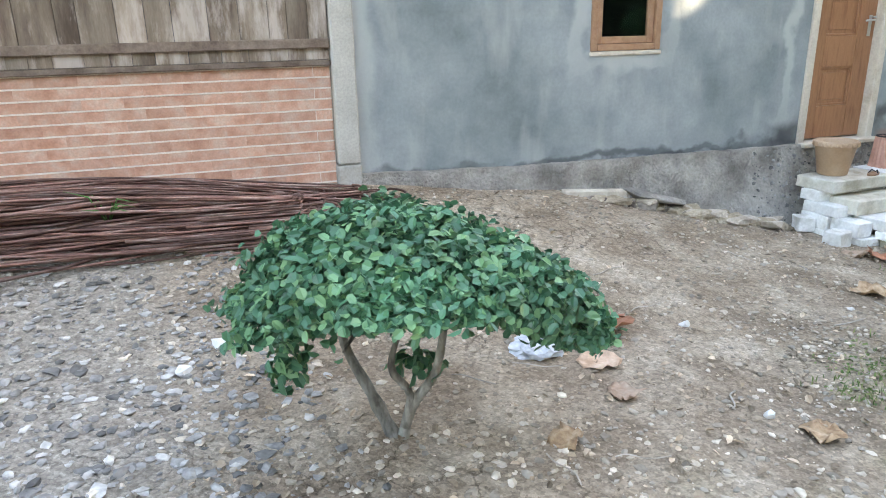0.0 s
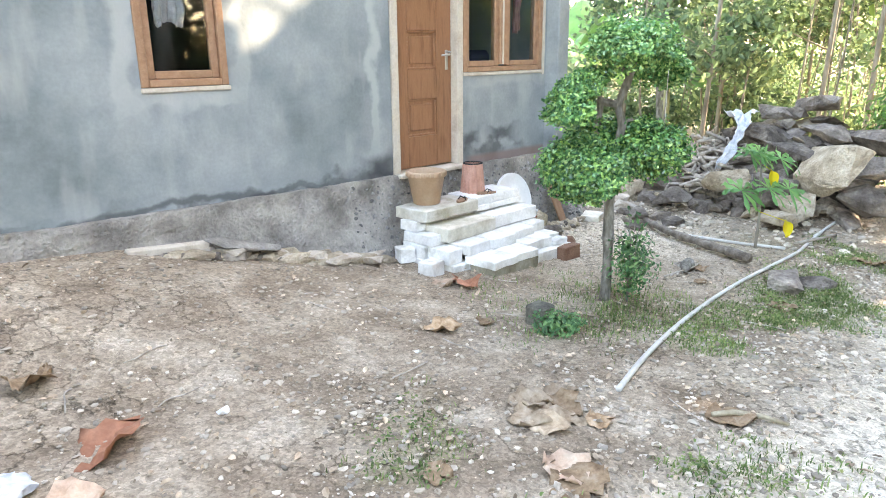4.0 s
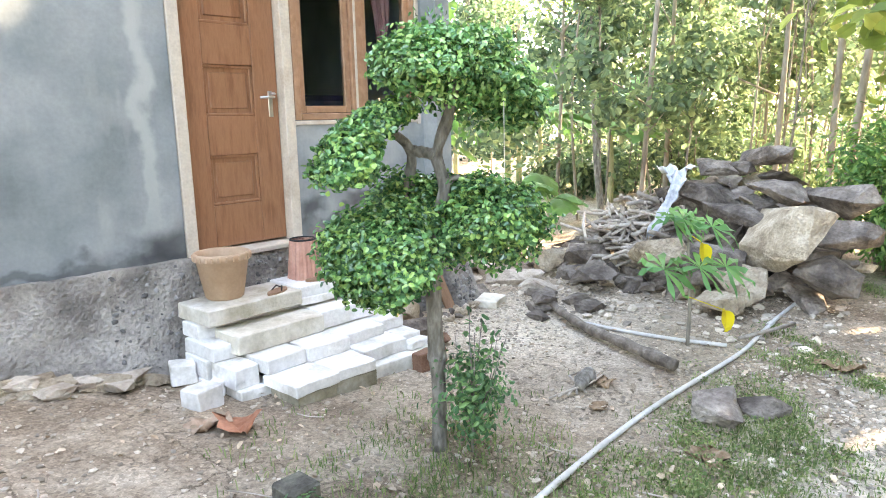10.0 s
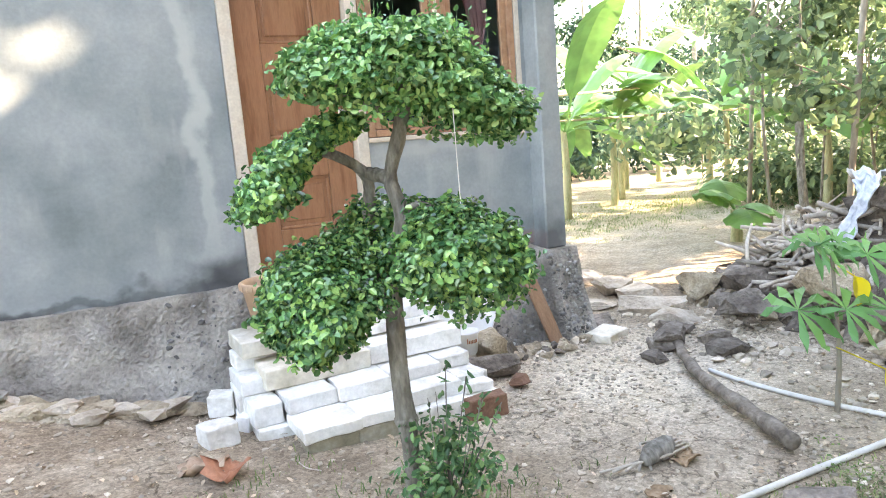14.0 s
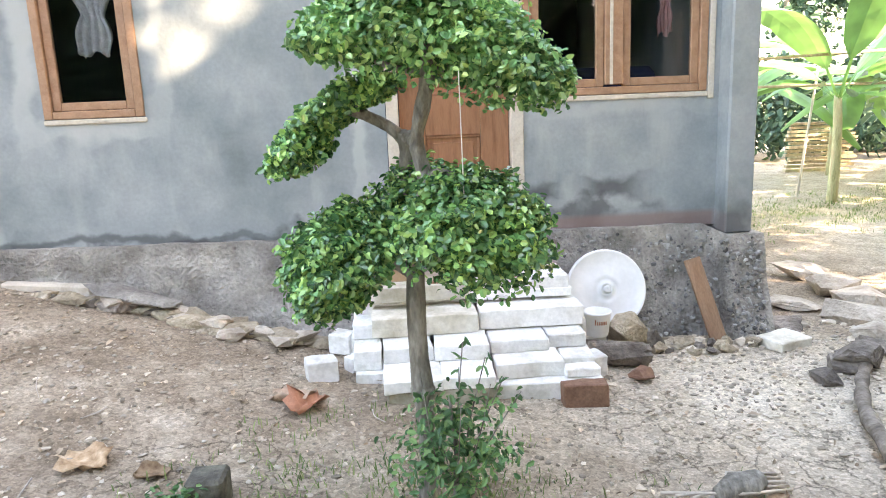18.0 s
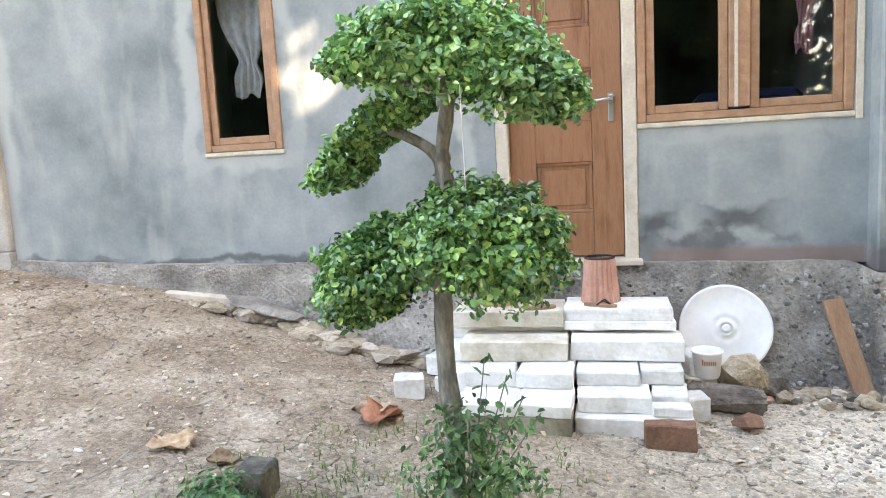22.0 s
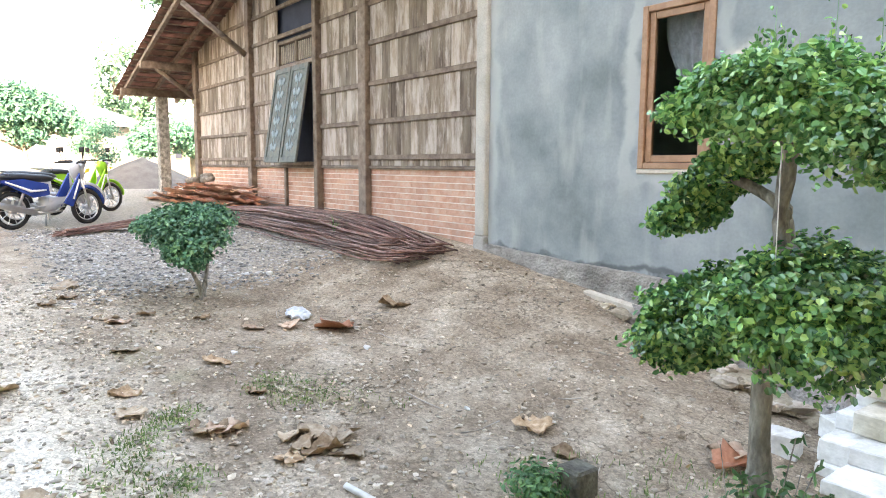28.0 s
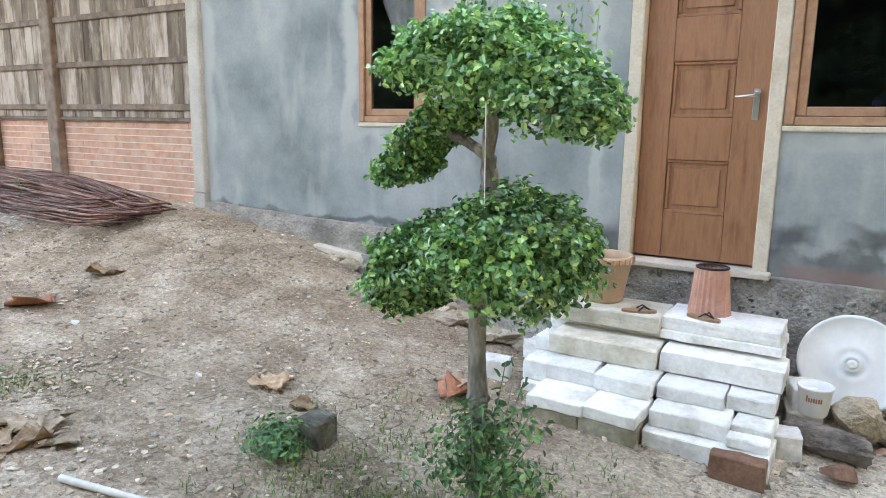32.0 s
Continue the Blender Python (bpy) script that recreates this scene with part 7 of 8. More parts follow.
def tree(x, y, h, r, crown_r, leaf, n, seed, lean=(0, 0), label="tall thin woodland tree with light green leaves", crown_z=0.62, size=0.11, name="tree", bark="bark_pale"):
    g = np.random.default_rng(seed)
    t = tagged(empty(name, on_ground(x, y)), label, "tree", "trees of the grove")
    top = Vector((lean[0] * h, lean[1] * h, h))
    limb("trunk", [(0, 0, -0.1), (top.x * 0.3 + g.normal() * 0.05, top.y * 0.3 + g.normal() * 0.05, h * 0.35), (top.x * 0.7 + g.normal() * 0.1, top.y * 0.7, h * 0.7), top], r, r * 0.35, M[bark], t, 7, 10, knots=0.05)
    blobs = []
    for k in range(7):
        a, rr = g.uniform(0, 6.28), crown_r * g.uniform(0.2, 0.8)
        z = h * g.uniform(crown_z, 1.02)
        c = (top.x * z / h + rr * math.cos(a), top.y * z / h + rr * math.sin(a), z)
        blobs.append((*c, crown_r * g.uniform(0.3, 0.55), crown_r * g.uniform(0.3, 0.55), crown_r * g.uniform(0.22, 0.45), 0, 0))
        limb("limb", [(top.x * z / h * 0.8, top.y * z / h * 0.8, z * 0.8), tuple((np.array(c) * 0.6 + np.array([top.x * z / h, top.y * z / h, z * 0.85]) * 0.4)), c], r * 0.35, r * 0.1, M[bark], t, 5, 5)
    crown("crown", blobs, n, size, size * 0.6, M[leaf], t, seed=seed, under=0.9, shell=1.0, up=0.1, ragged=0.25)
    return t


tg = np.random.default_rng(41)
# grove beyond the heap
spots = [q for q in [(11.2, 4.6), (11.8, 6.3), (12.6, 3.4), (12.4, 7.6), (13.2, 5.2), (14.0, 2.6), (14.2, 6.9), (13.6, 8.6), (15.2, 4.4), (15.4, 8.4), (16.4, 3.0), (16.6, 6.2), (17.6, 9.4), (17.2, 4.8), (18.6, 7.2), (19.2, 3.4), (12.0, 9.6), (15.6, 11.6), (18.0, 12.6), (20.6, 5.4), (20.8, 9.4), (22.4, 2.4), (23.0, 7.2), (25.0, 4.6), (24.5, 10.8), (13.4, 12.6)] if not (q[1] > 6.8 and q[0] < 17) and not (q[1] < 3.5 and q[0] > 13)]
for k, (x, y) in enumerate(spots):
    tree(x, y, tg.uniform(4.5, 8.0), tg.uniform(0.02, 0.045), tg.uniform(1.3, 2.1), "leaf_wood" if k % 13 != 6 else "leaf_yellow", 2600, 700 + k, (tg.normal() * 0.04, tg.normal() * 0.04), crown_z=0.18, size=0.12)
tree(12.3, 2.5, 8.5, 0.055, 2.2, "leaf_wood", 1300, 760, (0.05, -0.07), "pale slanting tree trunk behind the rock heap", 0.45, 0.14)
tree(12.5, 2.7, 8.0, 0.045, 2.0, "leaf_wood", 1000, 764, (0.0, -0.02), "pale slender tree trunk behind the rock heap", 0.45, 0.14)
tree(12.0, 5.6, 3.4, 0.06, 1.1, "leaf_wood", 500, 761, (0.28, 0.25), "leaning thin tree behind the yard", 0.6, 0.12, bark="bark")
tree(11.0, 1.5, 3.2, 0.04, 1.1, "leaf_yellow", 280, 762, (-0.05, -0.05), "overhanging tree with broad sunlit yellow-green leaves", 0.6, 0.24)
for k in range(44):
    x, y = tg.uniform(11.5, 18), tg.uniform(2.6, 6.8)
    tree(x, y, tg.uniform(2.2, 5.0), tg.uniform(0.012, 0.024), 0.6, "leaf_wood", 160, 1200 + k, (tg.normal() * 0.09, tg.normal() * 0.09), "thin bare-stemmed sapling of the grove", 0.6, 0.13, "thin_tree", "bark_pale" if k % 2 else "bark")
# undergrowth of the grove
for k in range(46):
    x, y = tg.uniform(13.4, 23), tg.uniform(3.0, 8.0)
    s = tagged(empty("undergrowth_bush", on_ground(x, y)), "loose green undergrowth bush in the grove", "bush", "undergrowth")
    rr = tg.uniform(0.4, 0.9)
    crown("foliage", [(0, 0, rr * 0.6, rr, rr, rr * 0.8, 0, 0), (tg.normal() * 0.4, tg.normal() * 0.4, rr, rr * 0.6, rr * 0.6, rr * 0.7, 0, 0)], 420, 0.14, 0.07, M["leaf_wood"], s, seed=800 + k, under=1, shell=1.0, ragged=0.2)
# far wall of woods
for k in range(26):
    a = radians(-25 + 110 * k / 25)
    dist = tg.uniform(30, 40)
    x, y = 5 + dist * math.cos(a), 2 + dist * math.sin(a)
    tree(x, y, tg.uniform(7, 11), 0.16, tg.uniform(2.6, 3.6), "leaf_teal" if k % 5 else "leaf_wood", 2600, 830 + k, crown_z=0.15, size=0.36, label="distant leafy tree at the edge of the woods")
# hedge at the track
for k, (x, y, r, h) in enumerate(((10.6, 1.75, 0.55, 0.95), (11.2, 1.5, 0.6, 1.1), (11.9, 1.6, 0.6, 1.1), (10.4, 1.5, 0.3, 0.45))):
    s = tagged(empty("hedge_bush", on_ground(x, y)), "dense bright green bush beside the track", "bush", "bushes by the track")
    for q in range(4):
        limb("stem", [(0, 0, -0.03), (0.1 * math.cos(q * 1.6), 0.1 * math.sin(q * 1.6), h * 0.4), (r * 0.5 * math.cos(q * 1.6), r * 0.5 * math.sin(q * 1.6), h)], 0.02, 0.006, M["bark"], s, 5, 6)
    crown("foliage", [(0, 0, h * 0.75, r, r, h * 0.62, 0, 0), (r * 0.4, -r * 0.3, h * 0.5, r * 0.7, r * 0.6, h * 0.5, 0, 0), (-r * 0.4, r * 0.3, h * 1.1, r * 0.6, r * 0.6, h * 0.45, 0, 0), (-r * 0.3, -r * 0.4, h * 0.35, r * 0.6, r * 0.5, h * 0.35, 0, 0)], 3000, 0.08, 0.03, M["leaf_hedge"], s, seed=870 + k, under=1, shell=0.9, ragged=0.3)


def banana(x, y, h, seed, n=7):
    g = np.random.default_rng(seed)
    b = tagged(empty("banana_plant", on_ground(x, y)), "banana plant with broad bright green leaves and a pale stem", "banana plant", "banana plants")
    limb("stem", [(0, 0, -0.05), (0.02, 0, h * 0.3), (0, 0.02, h * 0.55)], 0.075, 0.05, M["banana_stem"], b, 10, 8, knots=0.04)
    for k in range(n):
        a = 2 * math.pi * k / n + g.normal() * 0.4
        L = h * g.uniform(0.5, 0.8)
        rise = g.uniform(0.35, 1.5)
        d2 = Vector((math.cos(a), math.sin(a), 0))
        sd = Vector((-d2.y, d2.x, 0))
        v, f = [], []
        m2 = 12
        for i in range(m2 + 1):
            u = i / m2
            c = Vector((0, 0, h * 0.52)) + d2 * (L * u) + Vector((0, 0, L * (rise * u * 1.3 - 0.9 * u * u)))
            wd = 0.02 if u < 0.18 else 0.3 * math.sin(math.pi * min(1, (u - 0.14) / 0.88)) ** 0.6 + 0.01
            for q in (-1, -0.5, 0, 0.5, 1):
                v.append(c + sd * (q * wd) + Vector((0, 0, -abs(q) ** 1.5 * wd * 0.35 + g.normal() * 0.012 * abs(q))))
        for i in range(m2):
            for q in range(4):
                j = i * 5 + q
                f.append((j, j + 1, j + 6, j + 5))
        raw("leaf", v, f, M["leaf_banana"], b)


for k, (x, y, h) in enumerate(((11.15, 9.3, 2.7), (12.7, 9.9, 2.7), (13.5, 10.6, 3.0), (14.6, 9.4, 2.6), (15.8, 10.0, 2.8), (13.0, 12.2, 3.2), (11.2, 12.5, 3.0), (16.5, 12.6, 3.0), (14.9, 12.0, 2.8), (13.6, 6.4, 2.2), (17.8, 10.8, 2.8), (18.6, 8.9, 2.7))):
    banana(x, y, h, 900 + k)
banana(11.0, 5.84, 0.72, 930, 5)
# stacked pale slats, bamboo poles and shrubs behind the house
fence = tagged(empty("slat_stack"), "stack of pale split-bamboo slats behind the banana plants", "slat stack")
for k in range(13):
    box("slat", (12.6 + 0.03 * ((k * 5) % 4), 12.98 + 0.02 * (k % 3), -0.12 + 0.075 * k), (13.9 + 0.04 * ((k * 3) % 5), 13.1, -0.12 + 0.075 * k + 0.055), M["bamboo"], fence, 0.006)
for k in range(16):
    x, y = 10.0 + 1.0 * k + tg.normal() * 0.3, tg.uniform(14.5, 18)
    rr = tg.uniform(0.8, 1.3)
    sb = tagged(empty("undergrowth_bush", on_ground(x, y)), "hazy green shrub behind the banana plants", "bush", "undergrowth")
    crown("foliage", [(0, 0, rr * 0.7, rr, rr, rr * 0.9, 0, 0), (0.3, 0.2, rr * 1.5, rr * 0.8, rr * 0.8, rr * 0.8, 0, 0)], 1100, 0.2, 0.1, M["leaf_teal"], sb, seed=1300 + k, under=1, shell=0.9, ragged=0.2)
for pts in ([(7.6, 8.6, 1.75), (13.0, 9.2, 1.95)], [(8.2, 9.6, 1.5), (15.5, 9.0, 1.45)]):
    tagged(tube("bamboo_pole", pts, 0.02, M["bamboo"], None, 7), "long bamboo pole hung level between the plants", "pole", "bamboo poles")
tagged(tube("white_rod", [on_ground(11.0, 9.9), (11.25, 9.9, 2.2)], 0.018, M["pvc"], None, 7), "thin white upright rod by the banana plants", "rod")

# trees left of the porch and round the yard


def round_tree(x, y, trunk, blobs, n, size, seed, label):
    t = tagged(empty("round_tree", on_ground(x, y)), label, "tree", "trees beyond the porch")
    limb("trunk", [(0, 0, -0.1), (0.05, 0.03, trunk * 0.5), (0, 0, trunk)], 0.11, 0.07, M["bark_pale"], t, 8, 8, knots=0.05)
    for b in blobs:
        limb("limb", [(0, 0, trunk * 0.9), (b[0] * 0.5, b[1] * 0.5, (trunk + b[2]) / 2), b[:3]], 0.05, 0.015, M["bark_pale"], t, 5, 6)
    crown("crown", blobs, n, size, size * 0.4, M["leaf_porch"], t, seed=seed, under=0.8, shell=0.8, up=0.2, ragged=0.14, wild=0.8)


round_tree(-18.0, 2.3, 1.3, [(0, 0.3, 2.3, 1.0, 1.2, 0.6, 0, 0), (0, -1.0, 2.2, 1.1, 1.3, 0.7, 0, 0), (0.2, -2.4, 2.2, 1.0, 1.2, 0.6, 0, 0), (-0.2, -0.3, 2.8, 0.9, 1.1, 0.45, 0, 0), (0, 1.2, 1.9, 0.6, 0.7, 0.35, 0, 0), (0.2, 0.1, 1.6, 0.5, 0.55, 0.4, 0, 0)], 12000, 0.16, 940, "round-crowned green tree beyond the motorcycles")
round_tree(-16.5, 4.0, 0.9, [(0, 0.1, 1.7, 0.6, 0.6, 0.45, 0, 0), (0, -0.25, 1.2, 0.4, 0.45, 0.35, 0, 0), (0, 0.3, 0.9, 0.35, 0.4, 0.4, 0, 0)], 2600, 0.1, 941, "slim young tree beyond the motorcycles")
round_tree(-21.0, 7.2, 1.4, [(0, 0, 1.8, 1.2, 1.2, 0.6, 0, 0), (0, 1.2, 1.5, 1.0, 1.1, 0.7, 0, 0), (0, -0.7, 1.3, 0.8, 0.8, 0.5, 0, 0)], 7000, 0.18, 942, "pale leafy tree behind the porch post")
for k, (x, y) in enumerate(((-22, 8.5), (-30, 18), (-34, 8), (-33, -4), (-20, 14), (-38, 14), (-24, -8))):
    tree(x, y, tg.uniform(6, 8), 0.15, tg.uniform(2.0, 3.0), "leaf_teal", 1400, 950 + k, crown_z=0.35, size=0.26, label="leafy green tree beyond the yard")
tagged(box("garden_wall", (-21.2, -12, 0.4), (-21.0, 0.6, 1.5), M["far_wall"], bevel=0.02), "low pale garden wall beyond the motorcycles", "wall")

# unseen tall trees across the track, added for yard shade and window pane reflections
SX, SY, ST = math.sin(radians(SUN_AZ)), math.cos(radians(SUN_AZ)), math.tan(radians(SUN_EL))
for k, (x, y, cz, rz) in enumerate(((8.4, -7.6, 12.0, 8.6), (10.8, -5.3, 12.0, 8.6), (12.1, -3.0, 9.8, 8.6), (13.9, -0.4, 8.6, 6.6))):
    t = tagged(empty("shade_tree", on_ground(x, y)), "tall leafy tree out of view across the track, added to shade the yard", "tree", "shade trees")
    limb("trunk", [(0, 0, -0.1), (0.1, 0.05, 3.0), (-0.1, 0.0, 7.0), (0, 0, cz + rz * 0.7)], 0.24, 0.06, M["bark_pale"], t, 9, 14, knots=0.04)
    for q in range(9):
        a, z = q * 2.4, 4.0 + q
        limb("limb", [(0, 0, z - 0.8), (1.0 * math.cos(a), 1.0 * math.sin(a), z), (2.3 * math.cos(a), 2.3 * math.sin(a), z + 0.8)], 0.07, 0.02, M["bark_pale"], t, 5, 6)
    g = np.random.default_rng(980 + k)
    q = g.normal(size=(12500, 3))
    q = q / np.linalg.norm(q, axis=1, keepdims=True) * g.random((12500, 1)) ** 0.45 * np.array([3.1, 3.1, rz]) + np.array([0, 0, cz])
    side = (q[:, 0] + x) * -SY + (q[:, 1] + y) * SX
    rise = q[:, 2] - ST * ((q[:, 0] + x) * SX + (q[:, 1] + y) * SY)
    # leaves dropped here let sun patches reach the wall beside the small window
    wx = (side + WY * -SX) * 2.0
    wz = rise + 0.5 * wx - 1.328
    near = np.full(len(q), 9.0)
    for hx, hz, rx, rzz in ((3.6, 2.0, 0.25, 0.3), (3.77, 1.8, 0.21, 0.21), (3.56, 2.38, 0.18, 0.17), (3.98, 2.12, 0.24, 0.17), (4.3, 2.18, 0.18, 0.13)):
        near = np.minimum(near, ((wx - hx) / rx) ** 2 + ((wz - hz) / rzz) ** 2)
    gap = (near < 0.9 + 0.9 * g.random(len(q))) & (g.random(len(q)) < 0.99)
    q = q[~gap]
    v, f = leaves_data(q, g.normal(size=q.shape) * 0.6 + np.array([0, 0, 0.7]), 0.36, 0.24, seed=980 + k)
    raw("crown", v, f, M["leaf_shade"], t)
# unseen dark tree row, added to darken what the window panes reflect
for k in range(25):
    t = tagged(empty("unseen_row_tree", on_ground(-11 + 2.1 * k + tg.normal() * 0.3, -11.0 - 2.0 * tg.random())), "dense leafy tree out of view across the track, darkened for pane reflections", "tree", "trees across the track")
    hh = tg.uniform(6.0, 8.0)
    limb("trunk", [(0, 0, -0.1), (0.1, 0, hh * 0.5), (0, 0, hh * 0.95)], 0.13, 0.05, M["bark"], t, 7, 8)
    crown("crown", [(tg.normal() * 0.3, tg.normal() * 0.3, hh * q, 1.55, 1.3, 1.0, 0, 0) for q in (0.14, 0.3, 0.46, 0.62, 0.78, 0.92)], 5200, 0.34, 0.22, M["leaf_shade"], t, seed=1000 + k, under=1, shell=0.9, ragged=0.2)

# unseen dark bushes, added to close bright gaps low in the reflections
for k in range(15):
    s = tagged(empty("undergrowth_bush", on_ground(-9 + 2.2 * k, -9.0 - tg.random())), "loose undergrowth bush out of view across the track, darkened for pane reflections", "bush", "undergrowth")
    crown("foliage", [(0, 0, 0.9, 1.4, 1.0, 1.3, 0, 0)], 1500, 0.24, 0.13, M["leaf_shade"], s, seed=1100 + k, under=1, shell=1.0, ragged=0.2)

# ---- pebbles, gravel, grass ----
pg = np.random.default_rng(51)


def field(n, x0, x1, y0, y1, keep, lift=0.2, size=(0.006, 0.02)):
    x, y = pg.uniform(x0, x1, n * 3), pg.uniform(y0, y1, n * 3)
    k = pg.random(n * 3) < keep(x, y)
    x, y = x[k][:n], y[k][:n]
    s = pg.uniform(0, 1, len(x)) ** 2.2 * (size[1] - size[0]) + size[0]
    z = gz(x, y) + np.array([rough(a, b) for a, b in zip(x, y)]) + s * lift
    return np.stack([x, y, z], 1), s


p, s = field(11000, -4.5, 0.7, 0.7, 4.3, lambda x, y: smooth01((0.45 - x) / 0.6) * smooth01((y - 0.7) / 0.6), size=(0.005, 0.027))
stones("gravel_spread", p, s, M["gravel"], "grey crushed stone gravel spread over the yard", 3, 0.45)


def drift(x, y, k=1.3, z=2.0):
    return np.clip(0.25 + 1.5 * np.array([noise.noise(Vector((a * k, b * k, z))) + 0.4 * noise.noise(Vector((a * 4 * k, b * 4 * k, z))) for a, b in zip(x, y)]), 0.22, 1)


p, s = field(13500, -0.5, 9.5, 0.2, 4.5, lambda x, y: (0.3 + 0.7 * (np.abs(y - 1.2) < 0.7)) * drift(x, y), size=(0.003, 0.018))
stones("pebble_spread", p, s, M["pebble"], "small pale pebbles strewn over the dirt", 5)
p, s = field(11000, -0.3, 9.5, 0.1, 4.5, lambda x, y: drift(x, y, 0.9, 5.0), size=(0.003, 0.02))
stones("earth_crumbs", p, s, M["crumb"], "brown crumbs of earth and grit over the yard", 6, 0.45)
p, s = field(5200, -0.2, 9.0, 0.2, 4.4, lambda x, y: 0.45 + 0.55 * (np.abs(y - 1.4) < 0.8), size=(0.012, 0.045))
v, f = leaves_data(p + np.array([0, 0, 0.006]), pg.normal(size=p.shape) * 0.3 + np.array([0, 0, 1]), s, s * 0.6, seed=12)
tagged(raw("leaf_litter", v, f, M["litter"]), "small bits of dry leaf litter on the dirt", "leaf litter", kind="stuff")
p, s = field(5000, -1.0, 12.0, -0.6, 1.3, lambda x, y: np.ones_like(x), size=(0.006, 0.026))
stones("track_stones", p, s, M["pebble"], "pale stones of the rough track", 8)
p, s = field(1000, 6.0, 8.2, 2.9, 4.15, lambda x, y: np.clip(1 - np.hypot(x - 7.0, y - 3.7) / 1.2, 0.1, 1), size=(0.004, 0.02))
stones("corner_pebbles", p, s, M["pebble"], "pale pebbles strewn before the house corner", 15)
# crumbs set in the face of the plinth
n = 1500
px, u = 7.4 - 3.0 * pg.uniform(0, 1, n) ** 2, pg.uniform(0.05, 0.97, n)
dd, zb, zt = np.interp(px, [3.2, 3.9, 4.6, 7.5], [0.07, 0.16, 0.25, 0.28]), gz(px, 4.4) - 0.12, np.interp(px, [3.5, 5.9, 7.1, 7.2, 7.5], [0.56, 0.53, 0.51, 0.46, 0.45])
pz = zb + (zt - zb) * u
py = np.where(px < 7.15, 4.545, 4.40) - dd * (1 - u) ** 1.25 + np.array([noise.noise(Vector((a * 3, b * 5, 1))) * 0.03 + noise.noise(Vector((a * 11, b * 13, 4))) * 0.016 for a, b in zip(px, pz)])
stones("plinth_crumbs", np.stack([px, py, pz], 1), pg.uniform(0, 1, n) ** 2 * 0.016 + 0.005, M["plinth_crumb"], "grey pebbles set in the rough plinth mortar", 14, 0.9)
# foot of the heap
p, s = field(500, 7.6, 9.3, 1.6, 4.6, lambda x, y: np.ones_like(x), size=(0.01, 0.05))
stones("heap_rubble", p, s, M["pebble"], "rubble strewn round the rock heap", 9)


def grass_field(name, n, pick, hgt, label, seed):
    g = np.random.default_rng(seed)
    V, F = [], []
    for _ in range(n):
        cx, cy = pick(g)
        for _ in range(14):
            x, y = cx + g.normal() * 0.06, cy + g.normal() * 0.06
            a, L, b = g.uniform(0, 6.28), hgt * g.uniform(0.4, 1.2), g.uniform(0.2, 0.9)
            z = float(gz(x, y))
            dx, dy = math.cos(a), math.sin(a)
            w = 0.002 + 0.0015 * g.random()
            i = len(V)
            V += [(x - dy * w, y + dx * w, z), (x + dy * w, y - dx * w, z), (x + dx * L * b * 0.5 + dy * w * 0.8, y + dy * L * b * 0.5 - dx * w * 0.8, z + L * 0.6), (x + dx * L * b * 0.5 - dy * w * 0.8, y + dy * L * b * 0.5 + dx * w * 0.8, z + L * 0.6), (x + dx * L * b, y + dy * L * b, z + L * (1 - 0.4 * b))]
            F += [(i, i + 1, i + 2, i + 3), (i + 3, i + 2, i + 4)]
    return tagged(raw(name, V, F, M["grass"]), label, "grass", kind="stuff")


def strip(g):
    while True:
        x, y = g.uniform(2.3, 10), g.normal() * 0.34 + 1.3
        if noise.noise(Vector((x * 0.9, y * 0.9, 5))) + 0.5 * noise.noise(Vector((x * 3.1, y * 3.1, 9))) > 0.2:
            return x, y


grass_field("grass_strip", 850, strip, 0.036, "sparse low weeds and grass along the track", 60)
wgen = np.random.default_rng(64)
spots_w = np.array([strip(wgen) for _ in range(420)])
P = (spots_w[:, None, :] + wgen.normal(size=(420, 12, 2)) * 0.045).reshape(-1, 2)
P = np.column_stack([P, gz(P[:, 0], P[:, 1]) + wgen.uniform(0.004, 0.03, len(P))])
v, f = leaves_data(P, wgen.normal(size=P.shape) * 0.45 + np.array([0, 0, 1]), 0.019, 0.012, seed=65)
tagged(raw("creeping_weeds", v, f, M["grass"]), "low creeping green weeds beside the track", "weeds", kind="stuff")
grass_field("yard_weeds", 160, lambda g: (g.normal() * 0.5 + 4.9, g.normal() * 0.35 + 2.4), 0.05, "thin weeds round the clipped tree", 61)
grass_field("far_grass", 800, lambda g: (g.uniform(8.5, 17), g.normal() * 0.8 + 8.6), 0.055, "patchy grass behind the house", 62)

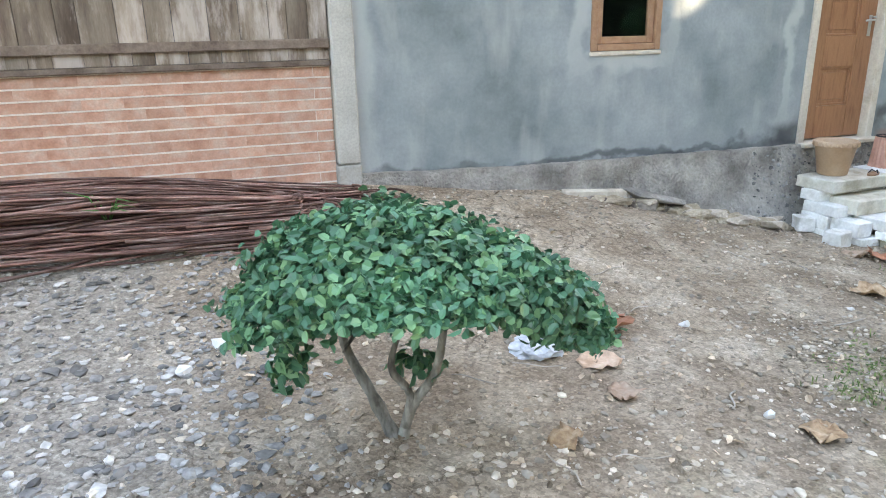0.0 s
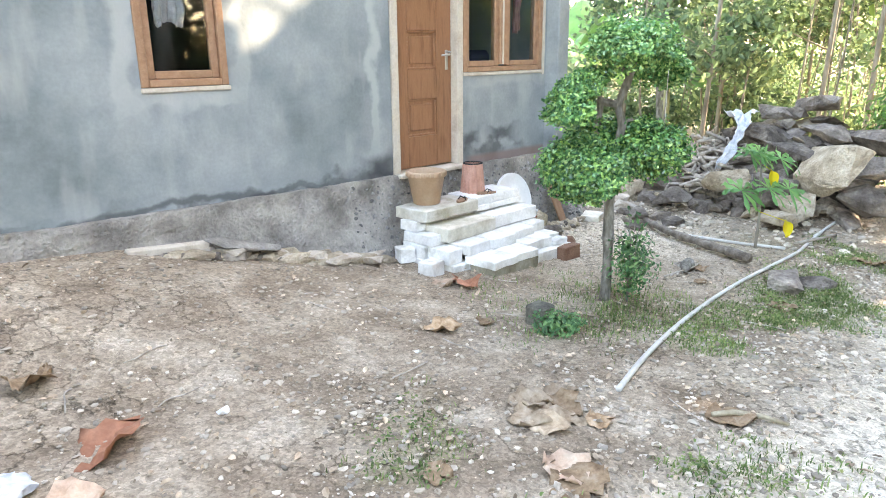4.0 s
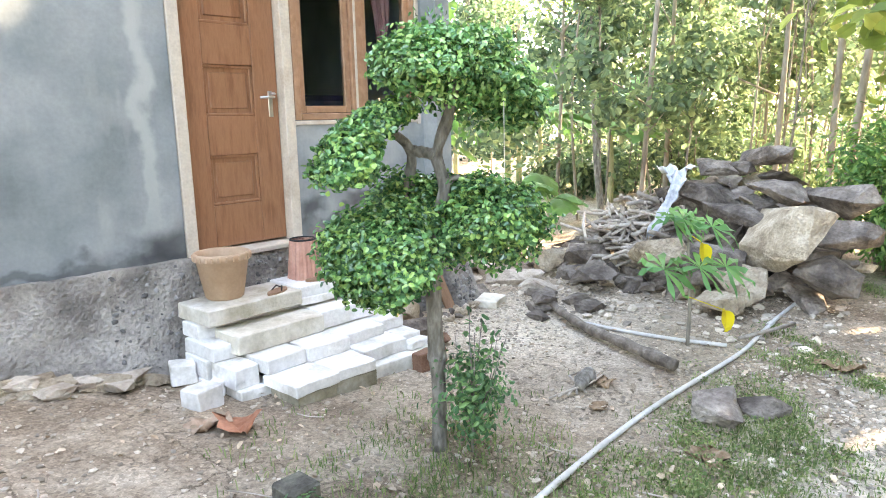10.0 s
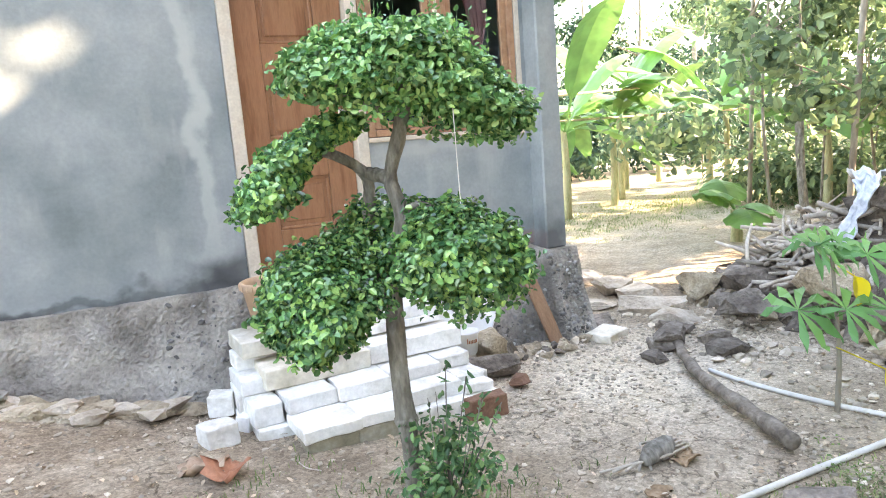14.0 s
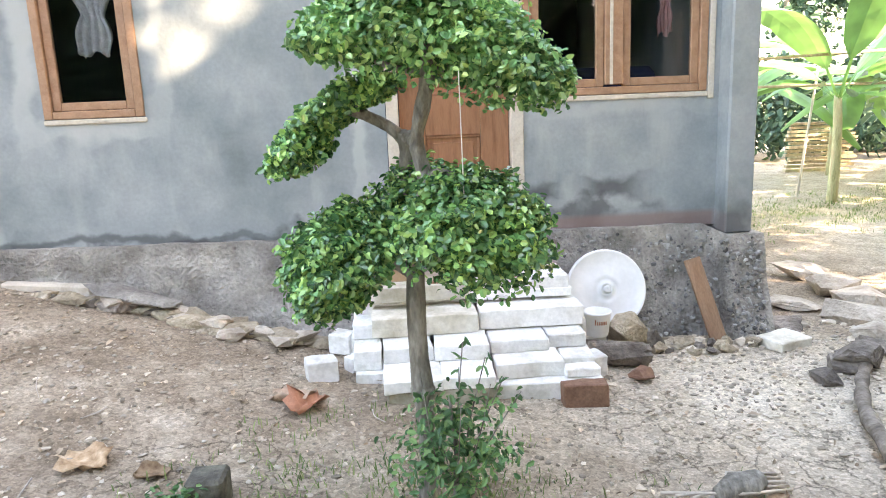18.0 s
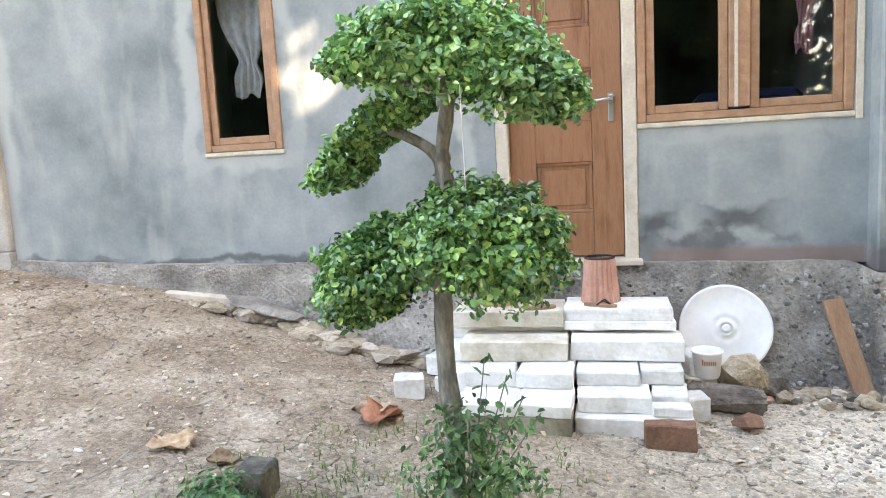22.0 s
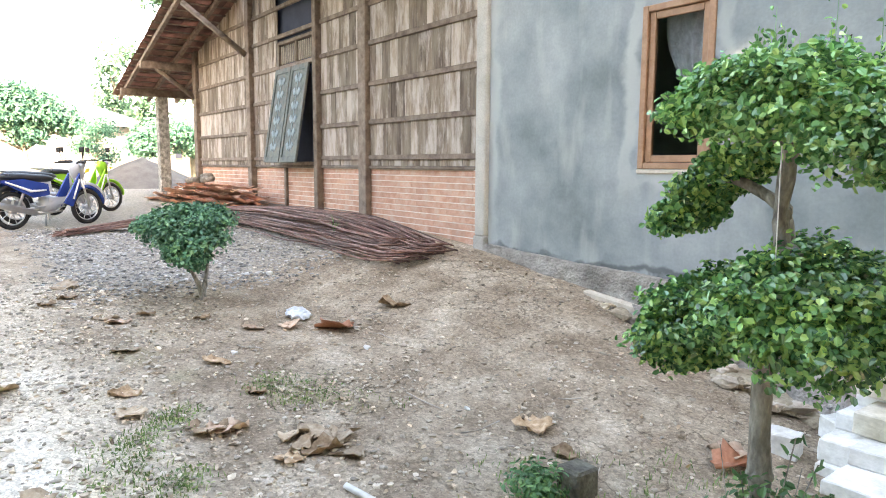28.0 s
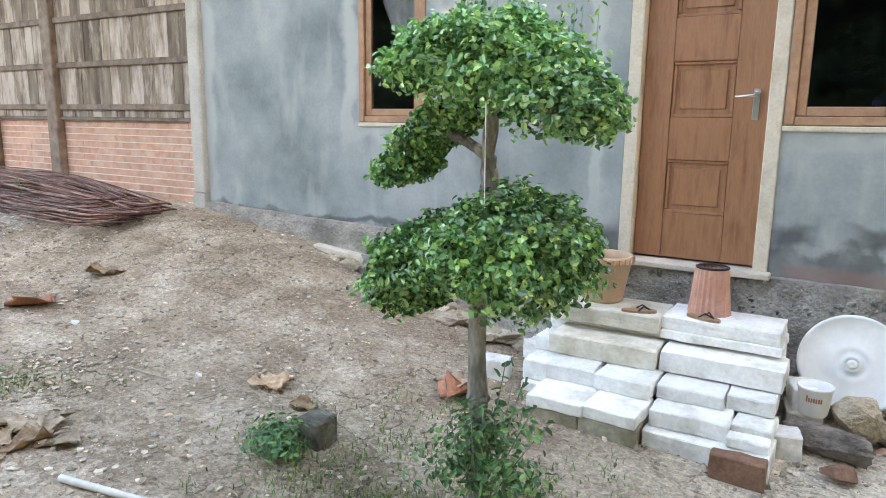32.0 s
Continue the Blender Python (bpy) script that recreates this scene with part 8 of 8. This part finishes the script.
# ---- bricks and boards ----
brick_src = bmesh.new()
add_box(brick_src, (-0.1151, -0.012, -0.0295), (0.1151, 0.012, 0.0295), 0.0008)
brick_me = bpy.data.meshes.new("brick")
brick_src.to_mesh(brick_me)
brick_src.free()
brick_me.materials.append(M["brick"])
bg = np.random.default_rng(71)
V, F = [], []
base_v = np.array([v.co[:] for v in brick_me.vertices])
base_f = [tuple(q.vertices) for q in brick_me.polygons]
zr, k = 0.555, 0
while zr < 1.34:
    x = HX1 - 0.116 - (0.115 if k % 2 else 0)
    if k % 2:
        ob = new("brick", brick_me)
        ob.parent = brick_wall
        ob.matrix_basis = Matrix.Translation((HX1 - 0.058, HY + 0.007, zr)) @ Matrix.Diagonal((0.46, 1, 1, 1))
    while x > HX0 + 0.1:
        at = (x, HY + 0.007 + bg.normal() * 0.001, zr)
        if x > -2.6:
            ob = new("brick", brick_me)
            ob.parent = brick_wall
            ob.matrix_basis = pose(*at, 0, bg.normal() * 0.25, 0)
        else:
            i = len(V)
            V += [tuple(q) for q in base_v + np.array(at)]
            F += [tuple(i + j for j in q) for q in base_f]
        x -= 0.2305
    # raised bead of pointing along the course
    n = 60
    V2, F2 = [], []
    for i in range(n + 1):
        xx = HX0 + 0.02 + (HX1 - HX0 - 0.024) * i / n
        zz, hh = zr + 0.0351 + bg.normal() * 0.0008, 0.0035 + 0.001 * bg.random()
        yy = HY - 0.0075 - 0.0015 * bg.random()
        V2 += [(xx, HY + 0.004, zz - hh - 0.001), (xx, yy, zz - hh), (xx, yy, zz + hh), (xx, HY + 0.004, zz + hh + 0.001)]
    for i in range(n):
        a = 4 * i
        F2 += [(a + j, a + j + 4, a + j + 5, a + j + 1) for j in range(3)]
    raw("mortar_joint", V2, F2, M["mortar"], brick_wall)
    zr += 0.0702
    k += 1
tagged(raw("brick_run", V, F, M["brick_far"], brick_wall), "thin red bricks farther along the wall", kind="stuff")
rows = [(1.434, 1.485), (1.53, 1.925), (1.97, 2.395), (2.44, 2.89), (2.935, 3.36), (3.405, 3.8), (3.845, 4.36)]
for ra, rb in rows:
    x = HX1 - 0.002
    while x > HX0 + 0.12:
        w = bg.uniform(0.1, 0.21)
        a = max(x - w, HX0)
        if not (a < OPEN[1] and x > OPEN[0] and rb > OPEN[2]):
            ob = box("board", (a + 0.0015, HY - 0.022 + bg.uniform(-0.004, 0.004), ra - 0.03), (x - 0.0015, HY + 0.002, rb + 0.03), M["board"], boards_wall, 0.002)
        x = a
